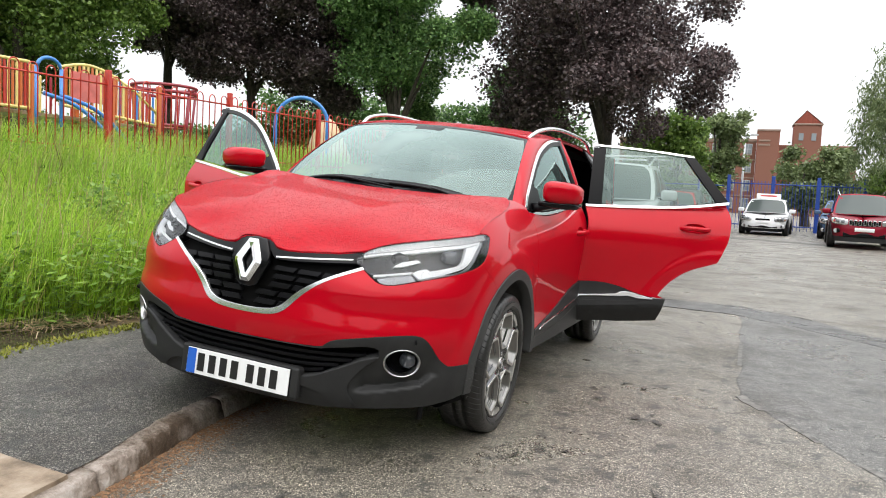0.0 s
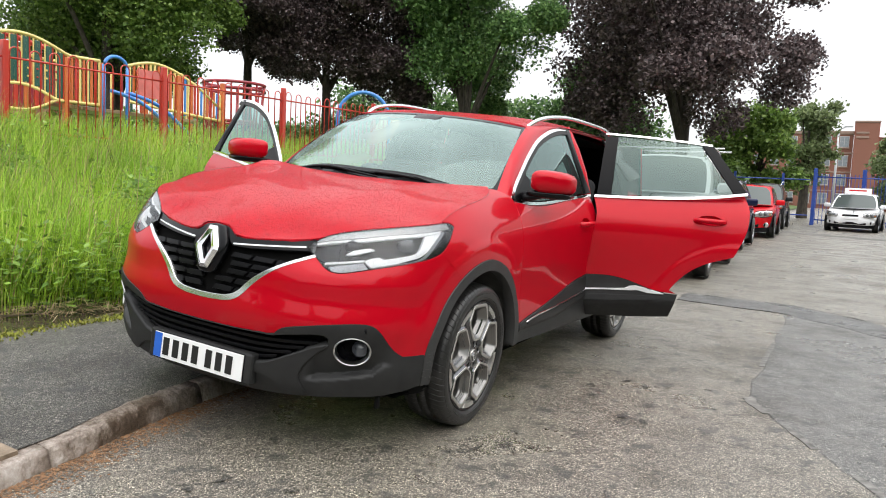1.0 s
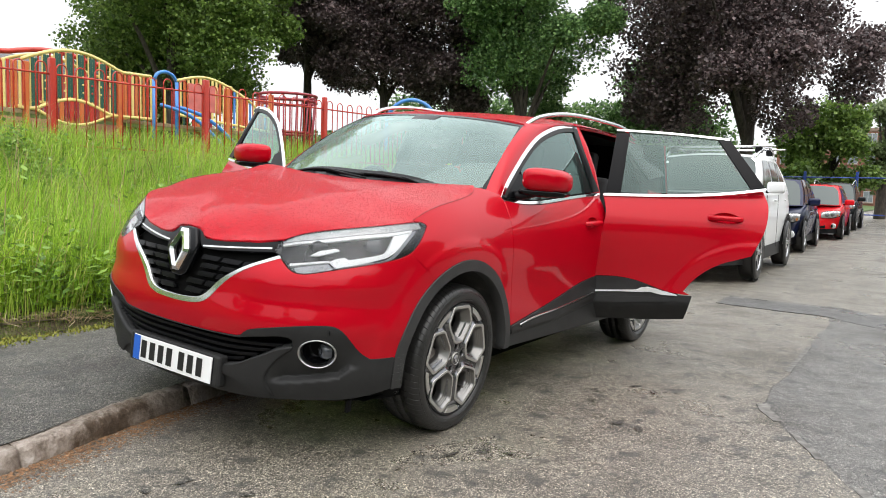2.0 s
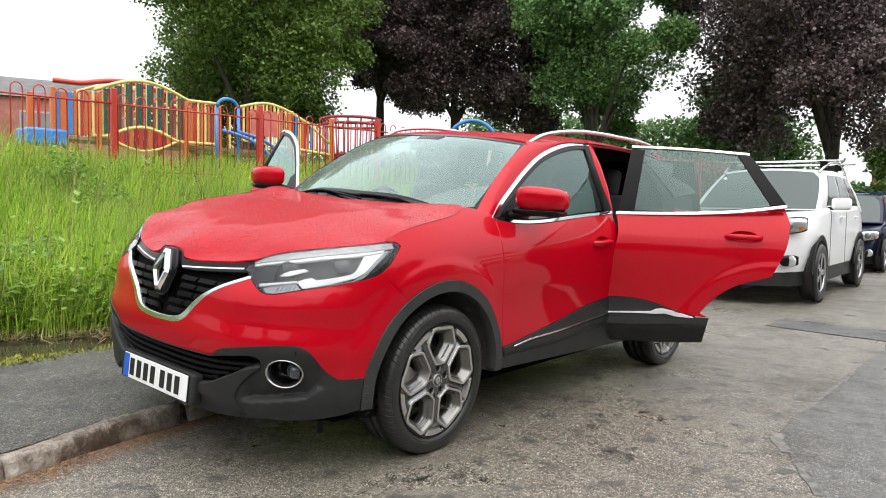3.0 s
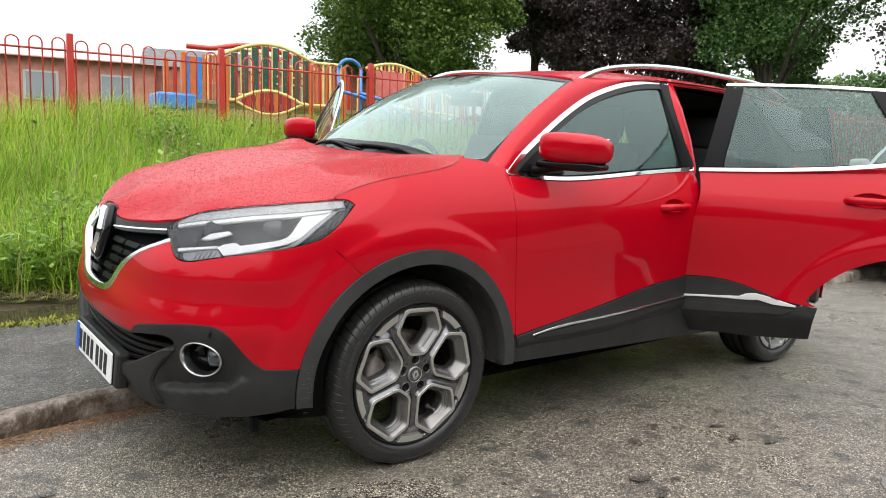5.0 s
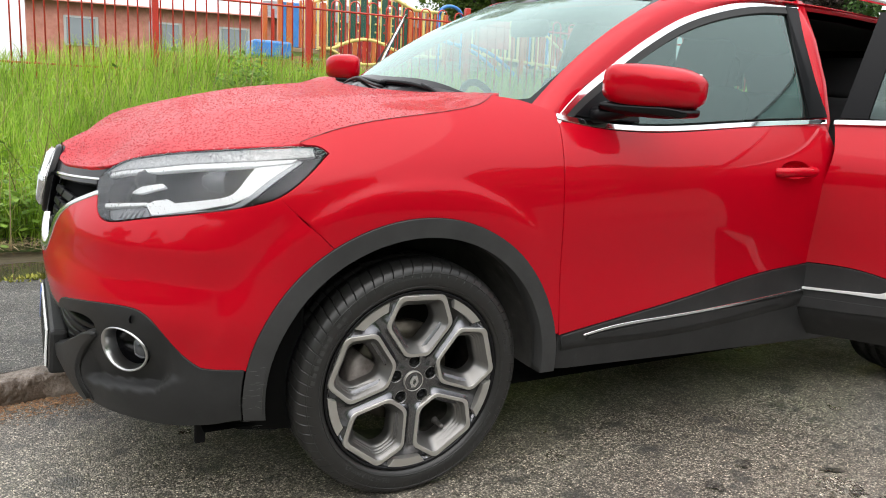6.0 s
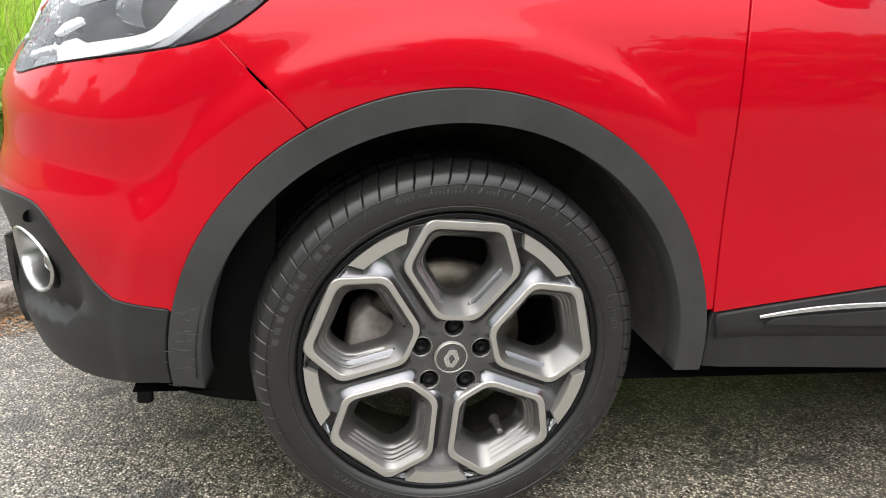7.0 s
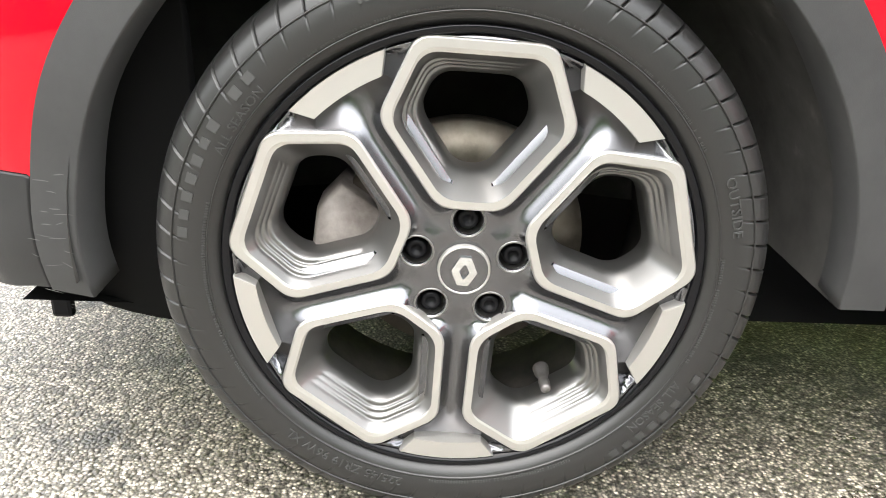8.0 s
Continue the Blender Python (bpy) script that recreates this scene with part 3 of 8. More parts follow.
# a crumpled wrapper at the foot of the grass
M_wrap = material("pink_and_white_wrapper", (0.8, 0.7, 0.72), 0.35)
noise_colour(M_wrap, [(0.46, (0.80, 0.78, 0.78)), (0.52, (0.62, 0.06, 0.22))], 7.0, 1.0)
rows = []
for i in range(13):
    rows.append([(-3.02 + (j - 5) * .016 + .02 * noise.noise((i * .5, j * .5, 3)), -1.62 + i * .020 + .02 * noise.noise((j * .5, i * .5, 8)), .150 + .075 * math.sin(math.pi * (j + .5) / 11) * (.6 + .5 * noise.noise((i * .45, j * .45, 1))) + .03 * abs(noise.noise((i * .9, j * .9, 6)))) for j in range(11)])
wrapper = loft("food_wrapper", rows, M_wrap, None, smooth=False)
tagged(wrapper, "crumpled pink and white wrapper at the grass edge", "litter")

# drips of oil on the road beside the car
rg = np.random.default_rng(8)
V, F = [], []
for k in range(26):
    cx, cy = rg.uniform(.95, 1.75), rg.uniform(-1.6, 1.4)
    if k < 9:
        cx, cy = rg.uniform(.2, .9), rg.uniform(-1.7, -1.0)
    rx, ry, tw = rg.uniform(.015, .05), rg.uniform(.010, .026), rg.uniform(0, 3.14)
    o = len(V)
    for a in np.linspace(0, 2 * math.pi, 18, endpoint=False):
        q = 1 + .55 * noise.noise((math.cos(a) * 1.6 + k, math.sin(a) * 1.6, k))
        u, v = rx * q * math.cos(a), ry * q * math.sin(a)
        V.append((cx + u * math.cos(tw) - v * math.sin(tw), cy + u * math.sin(tw) + v * math.cos(tw), .0045 + .00015 * k))
    F.append(list(range(o, o + 18)))
M_oil = asphalt("oil_darkened_asphalt", (0.016, 0.015, 0.013), (0.085, 0.077, 0.065), (0.24, 0.22, 0.185), grain=150.0, wet=0.8)
tagged(link("oil_stains", mesh_of("oil_stains", V, F, False), M_oil), "dark oil drips on the asphalt", "stains", kind="stuff")

# ---------------------------------------------------------------- the red car
# car axes: x to its left, y to its tail, z up, front axle at y = 0
PLAN = [(0, -.881), (.15, -.878), (.30, -.866), (.45, -.838), (.60, -.782), (.72, -.702), (.81, -.597), (.868, -.468),
        (.897, -.30), (.910, -.10), (.914, .2), (.916, .6), (.918, 1.2), (.92, 1.9), (.918, 2.646), (.90, 3.0),
        (.85, 3.25), (.72, 3.42), (.4, 3.50), (0, 3.52)]
pl = np.array(PLAN)
pl = np.concatenate([pl[:0:-1] * (-1, 1), pl])
pd = np.r_[0, np.cumsum(np.linalg.norm(np.diff(pl, axis=0), axis=1))]
pd -= pd[len(PLAN) - 1]
plan_x, plan_y = Spline(pd, pl[:, 0]), Spline(pd, pl[:, 1])
ZK = [.15, .25, .35, .45, .55, .65, .75, .85, .92, .98, 1.05, 1.13, 1.2]
# how far the side stands out from the plan, by height, at places along it
PROFILES = {
    0: (-.12, -.03, -.012, -.006, .008, -.003, -.012, -.04, -.085, -.15, -.22, -.3, -.38),
    3: (-.10, -.03, -.010, -.004, .008, -.012, -.030, -.086, -.130, -.185, -.25, -.33, -.41),
    5: (-.07, -.03, -.008, -.004, .009, -.010, -.024, -.062, -.112, -.172, -.24, -.32, -.41),
    7: (-.05, -.02, 0, .001, .006, -.003, -.007, -.020, -.050, -.094, -.15, -.23, -.32),
    10: (-.04, -.01, .003, .004, .002, -.002, -.003, -.008, -.020, -.042, -.085, -.155, -.24),
    12: (-.05, -.012, .004, .003, -.010, -.014, -.008, -.004, -.007, -.020, -.050, -.10, -.16),
    13: (-.05, -.012, .004, .003, -.010, -.012, -.005, 0, 0, -.006, -.030, -.068, -.11),
    14: (-.05, -.01, .003, .005, .003, .002, .003, .004, .002, -.004, -.02, -.05, -.09),
    16: (-.05, -.01, 0, 0, 0, 0, 0, 0, -.01, -.02, -.04, -.07, -.11),
    19: (-.05, -.01, 0, 0, 0, 0, 0, 0, -.01, -.02, -.04, -.07, -.11),
}
half_w = pd[len(PLAN) - 1:]
st_w = np.array([half_w[k] for k in PROFILES])
st_all = np.r_[-st_w[:0:-1], st_w]
prof = [Spline(ZK, v) for v in PROFILES.values()]
prof_all = prof[:0:-1] + prof
cardinal = [Spline(st_all, np.eye(len(st_all))[k]) for k in range(len(st_all))]


def stand_out(w, z):
    return sum(c(w) * p(z) for c, p in zip(cardinal, prof_all))


def flank(w, z):
    """The car's lower skin: w runs round the plan from the nose, z up."""
    w, z = np.asarray(w, float), np.asarray(z, float)
    d = stand_out(w, z)
    tx, ty = plan_x(w + 1e-3) - plan_x(w - 1e-3), plan_y(w + 1e-3) - plan_y(w - 1e-3)
    n = np.hypot(tx, ty)
    # swelling over the wheel arches
    y = plan_y(w)
    for yc in (0.0, 2.646):
        r = np.hypot(y - yc, z - 0.345)
        d = d + (0.002 * np.exp(-((r - 0.47) / 0.07) ** 2) + 0.008 / (1 + np.exp(np.clip((r - 0.560) / 0.008, -40, 40))) / (1 + np.exp(np.clip((y - yc - 0.36) / 0.025, -40, 40)))) * (z > 0.2)
    # crease running from the grille round the front corner below the lamp
    t = np.abs(z - 0.712 - 0.03 * np.clip((y + .8) / .5, 0, 1))
    ridge = 0.010 * np.clip(1 - np.sqrt(t * t + 0.006 ** 2) / 0.085, 0, 1)
    d = d + ridge * np.clip((np.abs(plan_x(w)) - .34) / .14, 0, 1) * np.clip((-.40 - y) / .16, 0, 1)
    return np.stack([plan_x(w) + d * ty / n, y - d * tx / n, z + 0 * w], -1)


w_fine = np.linspace(0, half_w[-1], 4000)
wy, wx = plan_y(w_fine), plan_x(w_fine)


def w_y(y):
    """The way round the plan to a place y along the side."""
    return float(np.interp(y, wy[:3400], w_fine[:3400]))


def w_x(x):
    """The way round the nose to x off the middle."""
    return math.copysign(float(np.interp(abs(x), wx[:1400], w_fine[:1400])), x)


def yz(pts):
    return [(w_y(y), z) for y, z in pts]


def xz(pts):
    return [(w_x(x), z) for x, z in pts]


def sym(pts):
    """An outline from its half (middle top, round the +x side, to middle bottom)."""
    p = np.array(pts, float)
    q = p[::-1] * (-1, 1)
    return chain(p, q)


def arc(yc, zc, r, a0, a1, n=40):
    a = np.radians(np.linspace(a0, a1, n))
    return [(yc + r * math.cos(t), zc + r * math.sin(t)) for t in a]


SHIFT, PIVOT, LEAN = 0.018, 0.80, 3.9
car_pose = pose(PIVOT, 0, 0) @ pose(0, 0, 0, 0, LEAN, 0) @ pose(-PIVOT - SHIFT, 0, 0)
car = thing("red_suv", "wet red metallic SUV parked half on the kerb, doors open", "car", car_pose)

AXLE, ZH = 2.646, 0.345
R_IN, R_OUT = 0.418, 0.470
# --- headlamp outline on the flank
lamp_top = curve_points([(w_x(.463), .838), (w_x(.476), .862), (w_x(.496), .880), (w_x(.53), .898), (w_x(.59), .917), (w_x(.683), .936), (w_x(.80), .958), (w_y(-.50), .972),
                         (w_y(-.40), .983), (w_y(-.31), .988), (w_y(-.280), .984), (w_y(-.264), .972)], .015)
LAMP = chain(lamp_top,
             curve_points([(w_y(-.264), .972), (w_y(-.292), .945), (w_y(-.335), .905), (w_y(-.392), .864), (w_y(-.46), .841), (w_x(.838), .822), (w_x(.785), .804),
                           (w_x(.71), .783), (w_x(.65), .767), (w_x(.605), .761), (w_x(.575), .766), (w_x(.550), .779), (w_x(.507), .811), (w_x(.463), .838)], .015))
# --- bonnet seam on the flank, from the lamp back to the screen
SEAM = curve_points([(w_y(-.335), .993), (w_y(-.25), 1.024), (w_y(-.1), 1.058), (w_y(.05), 1.080), (w_y(.16), 1.098), (w_y(.225), 1.116), (w_y(.265), 1.138)], .03)
# --- grille outline (half) in nose coordinates
GR_TOP = [(0, .892), (.06, .889), (.085, .878), (.10, .860), (.116, .850), (.20, .852), (.35, .864), (.492, .877)]
GR_END = [(.492, .877), (.476, .862), (.463, .838), (.507, .811)]
GR_LOW = [(.507, .811), (.46, .793), (.37, .754), (.30, .710), (.237, .652), (.190, .604), (.15, .586), (.10, .578), (0, .574)]
GRILLE = sym(xz(chain(straight(GR_TOP, .02), straight(GR_END, .02), curve_points(GR_LOW, .02))))
# --- edge between red skin and dark plastic along the nose and front corner
DARK = [(0, .472), (.20, .474), (.355, .480), (.380, .485), (.408, .509), (.45, .524), (.51, .537), (.60, .554), (.70, .567)]
dark_edge = chain(straight(xz(DARK[:4]), .03), curve_points(xz(DARK[3:]) + yz([(-.685, .562), (-.640, .508), (-.590, .446), (-.565, .430)]), .02),
                  straight(yz([(-.565, .430), (-.470, .432)]), .02))
arch_front = [(w_y(y), z) for y, z in arc(0, ZH, R_OUT, 170, 123, 24)]

# front bumper skin, one piece from arch to arch
low_run = [p for p in LAMP[len(lamp_top) - 1:] if w_x(.508) < p[0] < w_y(-.392)]
half = chain(dark_edge, arch_front, straight([tuple(arch_front[-1]), (w_y(-.392), .864)], .02), low_run, [tuple(p) for p in curve_points(xz(GR_LOW), .02)])
bumper_poly = chain(half, half[::-1] * (-1, 1))
panel("front_bumper", bumper_poly, flank, M_red, car, step=.014)

# dark lower bumper with intake and fog openings
BOT = [(0, .215), (.30, .218), (.45, .228), (.60, .243), (.72, .253)]
low_edge = chain(curve_points(xz(BOT) + yz([(-.60, .264), (-.495, .292)]), .03))
arch_low = [(w_y(y), z) for y, z in arc(0, ZH, R_OUT + .004, 186, 170, 14)]
half = chain(straight([(0, .215), tuple(low_edge[1])], .03), low_edge, arch_low, dark_edge[::-1])
INTAKE = sym(xz(chain(straight([(0, .468), (.37, .474)], .03), curve_points([(.37, .474), (.42, .486), (.50, .500), (.57, .508), (.600, .498), (.602, .474)], .02),
                      curve_points([(.602, .474), (.547, .455), (.49, .425), (.43, .396), (.357, .362), (.2, .352), (0, .350)], .02))))


def ring2(cx, cz, rx, rz, n=40, flip=False):
    a = np.linspace(0, 2 * np.pi, n, endpoint=False)
    return np.stack([cx + rx * np.cos(a), cz + rz * np.sin(a)], 1)


fog_w, fog_z = w_x(.687), .449
FOG = ring2(fog_w, fog_z, .074, .058)


def sunk(d):
    """The flank, moved inwards by d."""
    def f(w, z):
        w, z = np.asarray(w, float), np.asarray(z, float)
        e = 1e-3
        a = flank(w + e, z) - flank(w - e, z)
        b = flank(w, z + e) - flank(w, z - e)
        n = np.cross(a, b)
        n /= np.maximum(np.linalg.norm(n, axis=-1), 1e-12)[..., None]
        p = flank(w, z)
        s = np.sign(np.sum(n * (p - np.array([0, 1.3, .7])), -1))
        return p - n * (s * d)[..., None]
    return f


def low_skin(w, z):
    """Lower bumper: a hollow round each fog lamp ending in a ledge."""
    w, z = np.broadcast_arrays(np.asarray(w, float), np.asarray(z, float))
    x = np.abs(plan_x(w))
    ledge = z - np.interp(x, [.5, .62, .756, .785], [.322, .340, .369, .405])
    ends = np.clip((x - .50) / .06, 0, 1) * np.clip((.815 - x) / .06, 0, 1)
    fall = np.clip(-ledge / .026, 0, 1)
    d = np.where(ledge > 0, 
                 .034 * np.exp(-(np.maximum(ledge, 0) / .07) ** 1.5), .034 * (1 - fall * fall * (3 - 2 * fall)))
    return sunk(d * ends * ends * (3 - 2 * ends))(w, z)


panel("lower_bumper", chain(half, half[::-1] * (-1, 1)), low_skin, M_clad, car,
      holes=[INTAKE[::-1], FOG, FOG * (-1, 1)], step=.010, lift=.004, thick=.03, gap=.0012)
# inner skin behind all openings
top = straight([(w_y(.2), .86), (-w_y(.2), .86)], .05)
panel("bumper_core", chain(straight([(-w_y(-.36), .22), (w_y(-.36), .22)], .04), straight([(w_y(-.36), .72), (w_x(.46), .84), (-w_x(.46), .84), (-w_y(-.36), .72)], .04)),
      lambda w, z: flank(w, z) - 0.055 * np.stack([np.sign(plan_x(w)) * np.minimum(1, np.abs(plan_x(w)) * 1.2), -1 + 0 * w, 0 * w], -1) * 1.0,
      M_under, car, step=.05)

# front wings
for side in (False, True):
    wing = chain(straight([(w_y(-.392), .862), (w_y(-.222), .764)], .02)[0:1],
                 [p for p in LAMP[len(lamp_top) - 1:] if p[0] > w_y(-.392)][::-1], [p for p in lamp_top if p[0] > w_y(-.335)][::-1],
                 SEAM, curve_points(yz([(.265, 1.138), (.36, 1.130), (.42, 1.116), (.462, 1.105)]), .03), straight(yz([(.462, 1.105), (.468, 1.07)]), .02),
                 curve_points(yz([(.468, 1.07), (.452, .94), (.455, .78), (.468, .52), (.474, .445)]), .03),
                 [(w_y(y), z) for y, z in arc(0, ZH, R_OUT, 12, 123, 44)])
    panel("front_wing", wing, flank, M_red, car, mirror=side, step=.028 if side else .012)
    # wheel arch trim, front
    trim = chain([(w_y(y), z) for y, z in arc(0, ZH, R_OUT - .001, -2.4, 186, 80)], [(w_y(y), z) for y, z in arc(0, ZH, R_IN, 187, -2.7, 80)])
    panel("arch_trim", trim, flank, M_arch, car, mirror=side, step=.025, lift=.007, thick=.05, gap=.0008)
    trim = chain([(w_y(y), z) for y, z in arc(AXLE, ZH, R_OUT - .001, -2.4, 186, 80)], [(w_y(y), z) for y, z in arc(AXLE, ZH, R_IN, 187, -2.7, 80)])
    panel("arch_trim", trim, flank, M_arch, car, mirror=side, step=.025, lift=.007, thick=.05, gap=.0008)
    # wheel housings
    for yc in (0, AXLE):
        rows = []
        for xx in (.90, .60, .56):
            rr = R_IN + .012 if xx > .57 else .02
            rows.append([((-1 if side else 1) * xx, y, z) for y, z in arc(yc, ZH, rr, -4, 184, 40)])
        loft("wheel_housing", rows, M_liner, car)
    # sill
    sill = chain(straight(yz([(.478, .44), (1.66, .50), (2.2, .44), (2.21, .30)]), .04), straight(yz([(2.21, .30), (2.17, .275), (1.66, .288), (.52, .322), (.478, .326)]), .04))
    panel("sill", sill, flank, M_clad, car, mirror=side, step=.04, lift=-.004)

BELT = Spline([.40, .48, .70, 1.2, 1.67, 2.2, 2.45, 2.70, 3.2], [1.10, 1.083, 1.060, 1.086, 1.118, 1.160, 1.195, 1.245, 1.30])
XB = Spline([.40, .48, .70, 1.2, 1.67, 2.3, 2.7, 3.2], [.782, .790, .812, .838, .852, .862, .855, .80])
XT = Spline([.40, 1.0, 1.35, 1.7, 2.3, 2.8, 3.2], [.50, .585, .622, .645, .652, .63, .58])


def cabin(y, z):
    """The side glass and its frames."""
    y, z = np.asarray(y, float), np.asarray(z, float)
    t = (z - BELT(y)) / (1.55 - BELT(y))
    x = XB(y) + (XT(y) - XB(y)) * t + 0.022 * 4 * t * (1 - t)
    return np.stack([x, y, z + 0 * y], -1)


def door_skin(y, z):
    """Door skin: the flank below the belt, in car y and z."""
    w = np.interp(y, wy[:3400], w_fine[:3400])
    return flank(w, z)


belt_run = lambda a, b, dz=0.0, n=.04: [(y, float(BELT(y)) + dz) for y in np.linspace(a, b, max(2, int(abs(b - a) / n)))]
FRAME_TOP = [(.48, 1.083), (.56, 1.149), (.68, 1.228), (.804, 1.303), (.93, 1.372), (1.063, 1.434), (1.2, 1.480), (1.33, 1.513), (1.50, 1.540), (1.70, 1.550)]


def cladding(rib):
    """Door foot: the skin down to the rib line, then tucked in under it."""
    ry, rz = zip(*rib)

    def f(y, z):
        p = door_skin(y, z)
        u = np.clip((np.interp(y, ry, rz) - np.asarray(z, float)) / .10, 0, 1.2)
        p[..., 0] = p[..., 0] - .075 * u ** 1.2
        return p
    return f


clad_front = cladding([(.45, .405), (.57, .412), (.88, .409), (1.107, .418), (1.494, .452), (1.7, .47)])
clad_rear = cladding([(1.6, .42), (1.714, .430), (1.848, .445), (2.147, .485), (2.3, .50)])


def handle_cup(parent, y, z, sgn):
    """Hollow pressed into the door skin behind the grip."""
    rings = []
    for k, d in ((1.06, -.0005), (1.0, .003), (.93, .012), (.75, .022), (.4, .026), (.02, .027)):
        q = ring2(y, z, .076 * k, .030 * k, 40)
        rings.append((door_skin(q[:, 0], q[:, 1]) - np.array((d, 0, 0))) * (sgn, 1, 1))
    loft("cup", rings[::sgn], M_red, parent, closed=True)


def front_door(parent, mirror):
    skin = chain(curve_points([(.470, 1.07), (.455, .94), (.457, .78), (.470, .52), (.476, .438)], .03), curve_points([(.476, .438), (.666, .466), (.875, .496), (1.106, .532), (1.359, .573), (1.655, .600)], .03), curve_points([(1.655, .600), (1.668, .75), (1.69, .92), (1.70, 1.02), (1.672, 1.118)], .03), belt_run(1.672, .52, -.002), [(.48, 1.077)])
    hy, hz = 1.475, .945
    door = panel("door_panel", skin, door_skin, M_red, parent, mirror=mirror, step=.03 if mirror else .018, holes=[ring2(hy - .004, hz + .006, .076, .030)])
    clad = chain(curve_points([(.482, .436), (.666, .464), (.875, .494), (1.106, .530), (1.359, .571), (1.66, .598)], .03), straight([(1.66, .598), (1.66, .305), (.50, .325), (.482, .436)], .03))
    panel("door_cladding", clad, clad_front, M_clad, parent, mirror=mirror, step=.02, lift=.008)
    strip = chain(curve_points([(.565, .436), (.667, .4515), (.876, .462), (1.105, .471), (1.356, .486), (1.655, .506)], .03), curve_points([(1.655, .500), (1.356, .480), (1.105, .465), (.876, .456), (.667, .4455), (.565, .433)], .03))
    panel("chrome_strip", strip, door_skin, M_satin, parent, mirror=mirror, step=.04, lift=.017, thick=.004, gap=0, label="thin bright chrome strip")
    flute = chain(curve_points([(.60, .432), (.876, .449), (1.356, .471), (1.5, .479)], .03), curve_points([(1.48, .462), (1.107, .424), (.88, .414), (.575, .419)], .03))
    panel("cladding_rib", flute, door_skin, M_clad, parent, mirror=mirror, step=.04, lift=.015)
    # window: glass, bright frame, black pillar
    glass_poly = chain([(.78, 1.088)], belt_run(.80, 1.60, .024), [(1.60, 1.536)], curve_points(FRAME_TOP[3:9], .04)[::-1][1:] - (0, .028), [(.78, 1.20)])
    panel("window_glass", glass_poly, cabin, M_glass, parent, mirror=mirror, step=.06, lift=-.008, thick=.004, gap=0)
    outer = curve_points(FRAME_TOP, .03)
    inner = outer - (0, .016) + (.007, 0)
    panel("window_frame", chain(outer, inner[::-1]), cabin, M_chrome, parent, mirror=mirror, step=.03, lift=.003, thick=.005, gap=0, label="bright chrome window surround")
    seal = chain(inner, (inner - (-.004, .022))[::-1])
    panel("window_seal", seal, cabin, M_seal, parent, mirror=mirror, step=.03, lift=0, thick=.01, gap=0)
    low = chain(belt_run(.48, 1.672, .012), belt_run(1.672, .48, -.002))
    panel("belt_strip", low, cabin, M_chrome, parent, mirror=mirror, step=.03, lift=.008, thick=.01, gap=0, label="bright chrome belt strip")
    panel("pillar_cover", [(1.585, float(BELT(1.58)) + .02), (1.685, float(BELT(1.68)) + .02), (1.665, 1.545), (1.60, 1.541)], cabin, M_blackm, parent, mirror=mirror, step=.05, lift=.004)
    panel("quarter_cover", [(.50, 1.098), (.80, 1.085), (.80, 1.20), (.74, 1.225)], cabin, M_blackm, parent, mirror=mirror, step=.04, lift=-.002)
    # handle
    hd = thing_part("door_handle", parent)
    sgn = -1 if mirror else 1
    base = door_skin(np.array([hy]), np.array([hz]))[0]
    pts = [(sgn * (base[0] + o), y, z) for o, y, z in ((-.012, hy - .105, hz - .004), (.022, hy - .08, hz), (.034, hy, hz + .003), (.030, hy + .06, hz + .004), (-.012, hy + .085, hz + .004))]
    tube("grip", curve_points(pts, .012), .014, M_red, hd, sides=10, flat=1.2)
    handle_cup(hd, hy - .004, hz + .006, sgn)
    return door


def thing_part(name, parent):
    ob = new(name)
    ob.empty_display_size = 0.05
    ob.parent = parent
    return ob


def mirror_part(parent, sgn):
    """Door mirror: painted cap, black base and arm."""
    def rr(cx, cy, cz, ax, az, k=.55, n=28):
        a = np.linspace(0, 2 * np.pi, n, endpoint=False)
        c, s = np.cos(a), np.sin(a)
        return np.stack([sgn * (cx + ax * np.sign(c) * np.abs(c) ** k), cy + 0 * a, cz + az * np.sign(s) * np.abs(s) ** k * (1 - .24 * np.maximum(0, c) * (s > 0) + .10 * np.maximum(0, -c) * (s > 0))], 1)
    cx, cy, cz = .935, .71, 1.192

    def swept(r):
        r[:, 1] += (np.abs(r[:, 0]) - cx) * .75
        return r
    rings = [rr(cx + .01, cy - .085, cz + .012, .03, .02), rr(cx + .004, cy - .078, cz + .010, .066, .044), rr(cx, cy - .05, cz + .006, .088, .058), rr(cx, cy, cz + .004, .095, .064),
             rr(cx, cy + .045, cz + .004, .095, .064), rr(cx + .002, cy + .066, cz + .004, .088, .058)]
    loft("mirror_cap", [swept(r) for r in rings][::sgn], M_red, parent, closed=True, caps=True)
    rings = [rr(cx - .012, cy - .05, cz - .058, .080, .010), rr(cx - .012, cy - .02, cz - .066, .100, .020), rr(cx - .008, cy + .05, cz - .062, .096, .020)]
    loft("mirror_base", [swept(r) for r in rings][::sgn], M_black, parent, closed=True, caps=True)
    arm = [(sgn * (.79 + .13 * i / 4), .63 + .07 * i / 4, 1.098 + .030 * i / 4) for i in range(5)]
    tube("mirror_arm", arm, [.05, .044, .036, .032, .034], M_blackm, parent, sides=12, flat=.55)
    mg = box("mirror_glass", (.18, .006, .10), (sgn * cx, cy + .070, cz), M_chrome, parent, bevel=.002)
    mg.matrix_basis = pose(sgn * cx, cy + .070, cz, 0, 0, sgn * 36)


door_l = thing_part("front_door", car)
front_door(door_l, False)
mirror_part(door_l, 1)

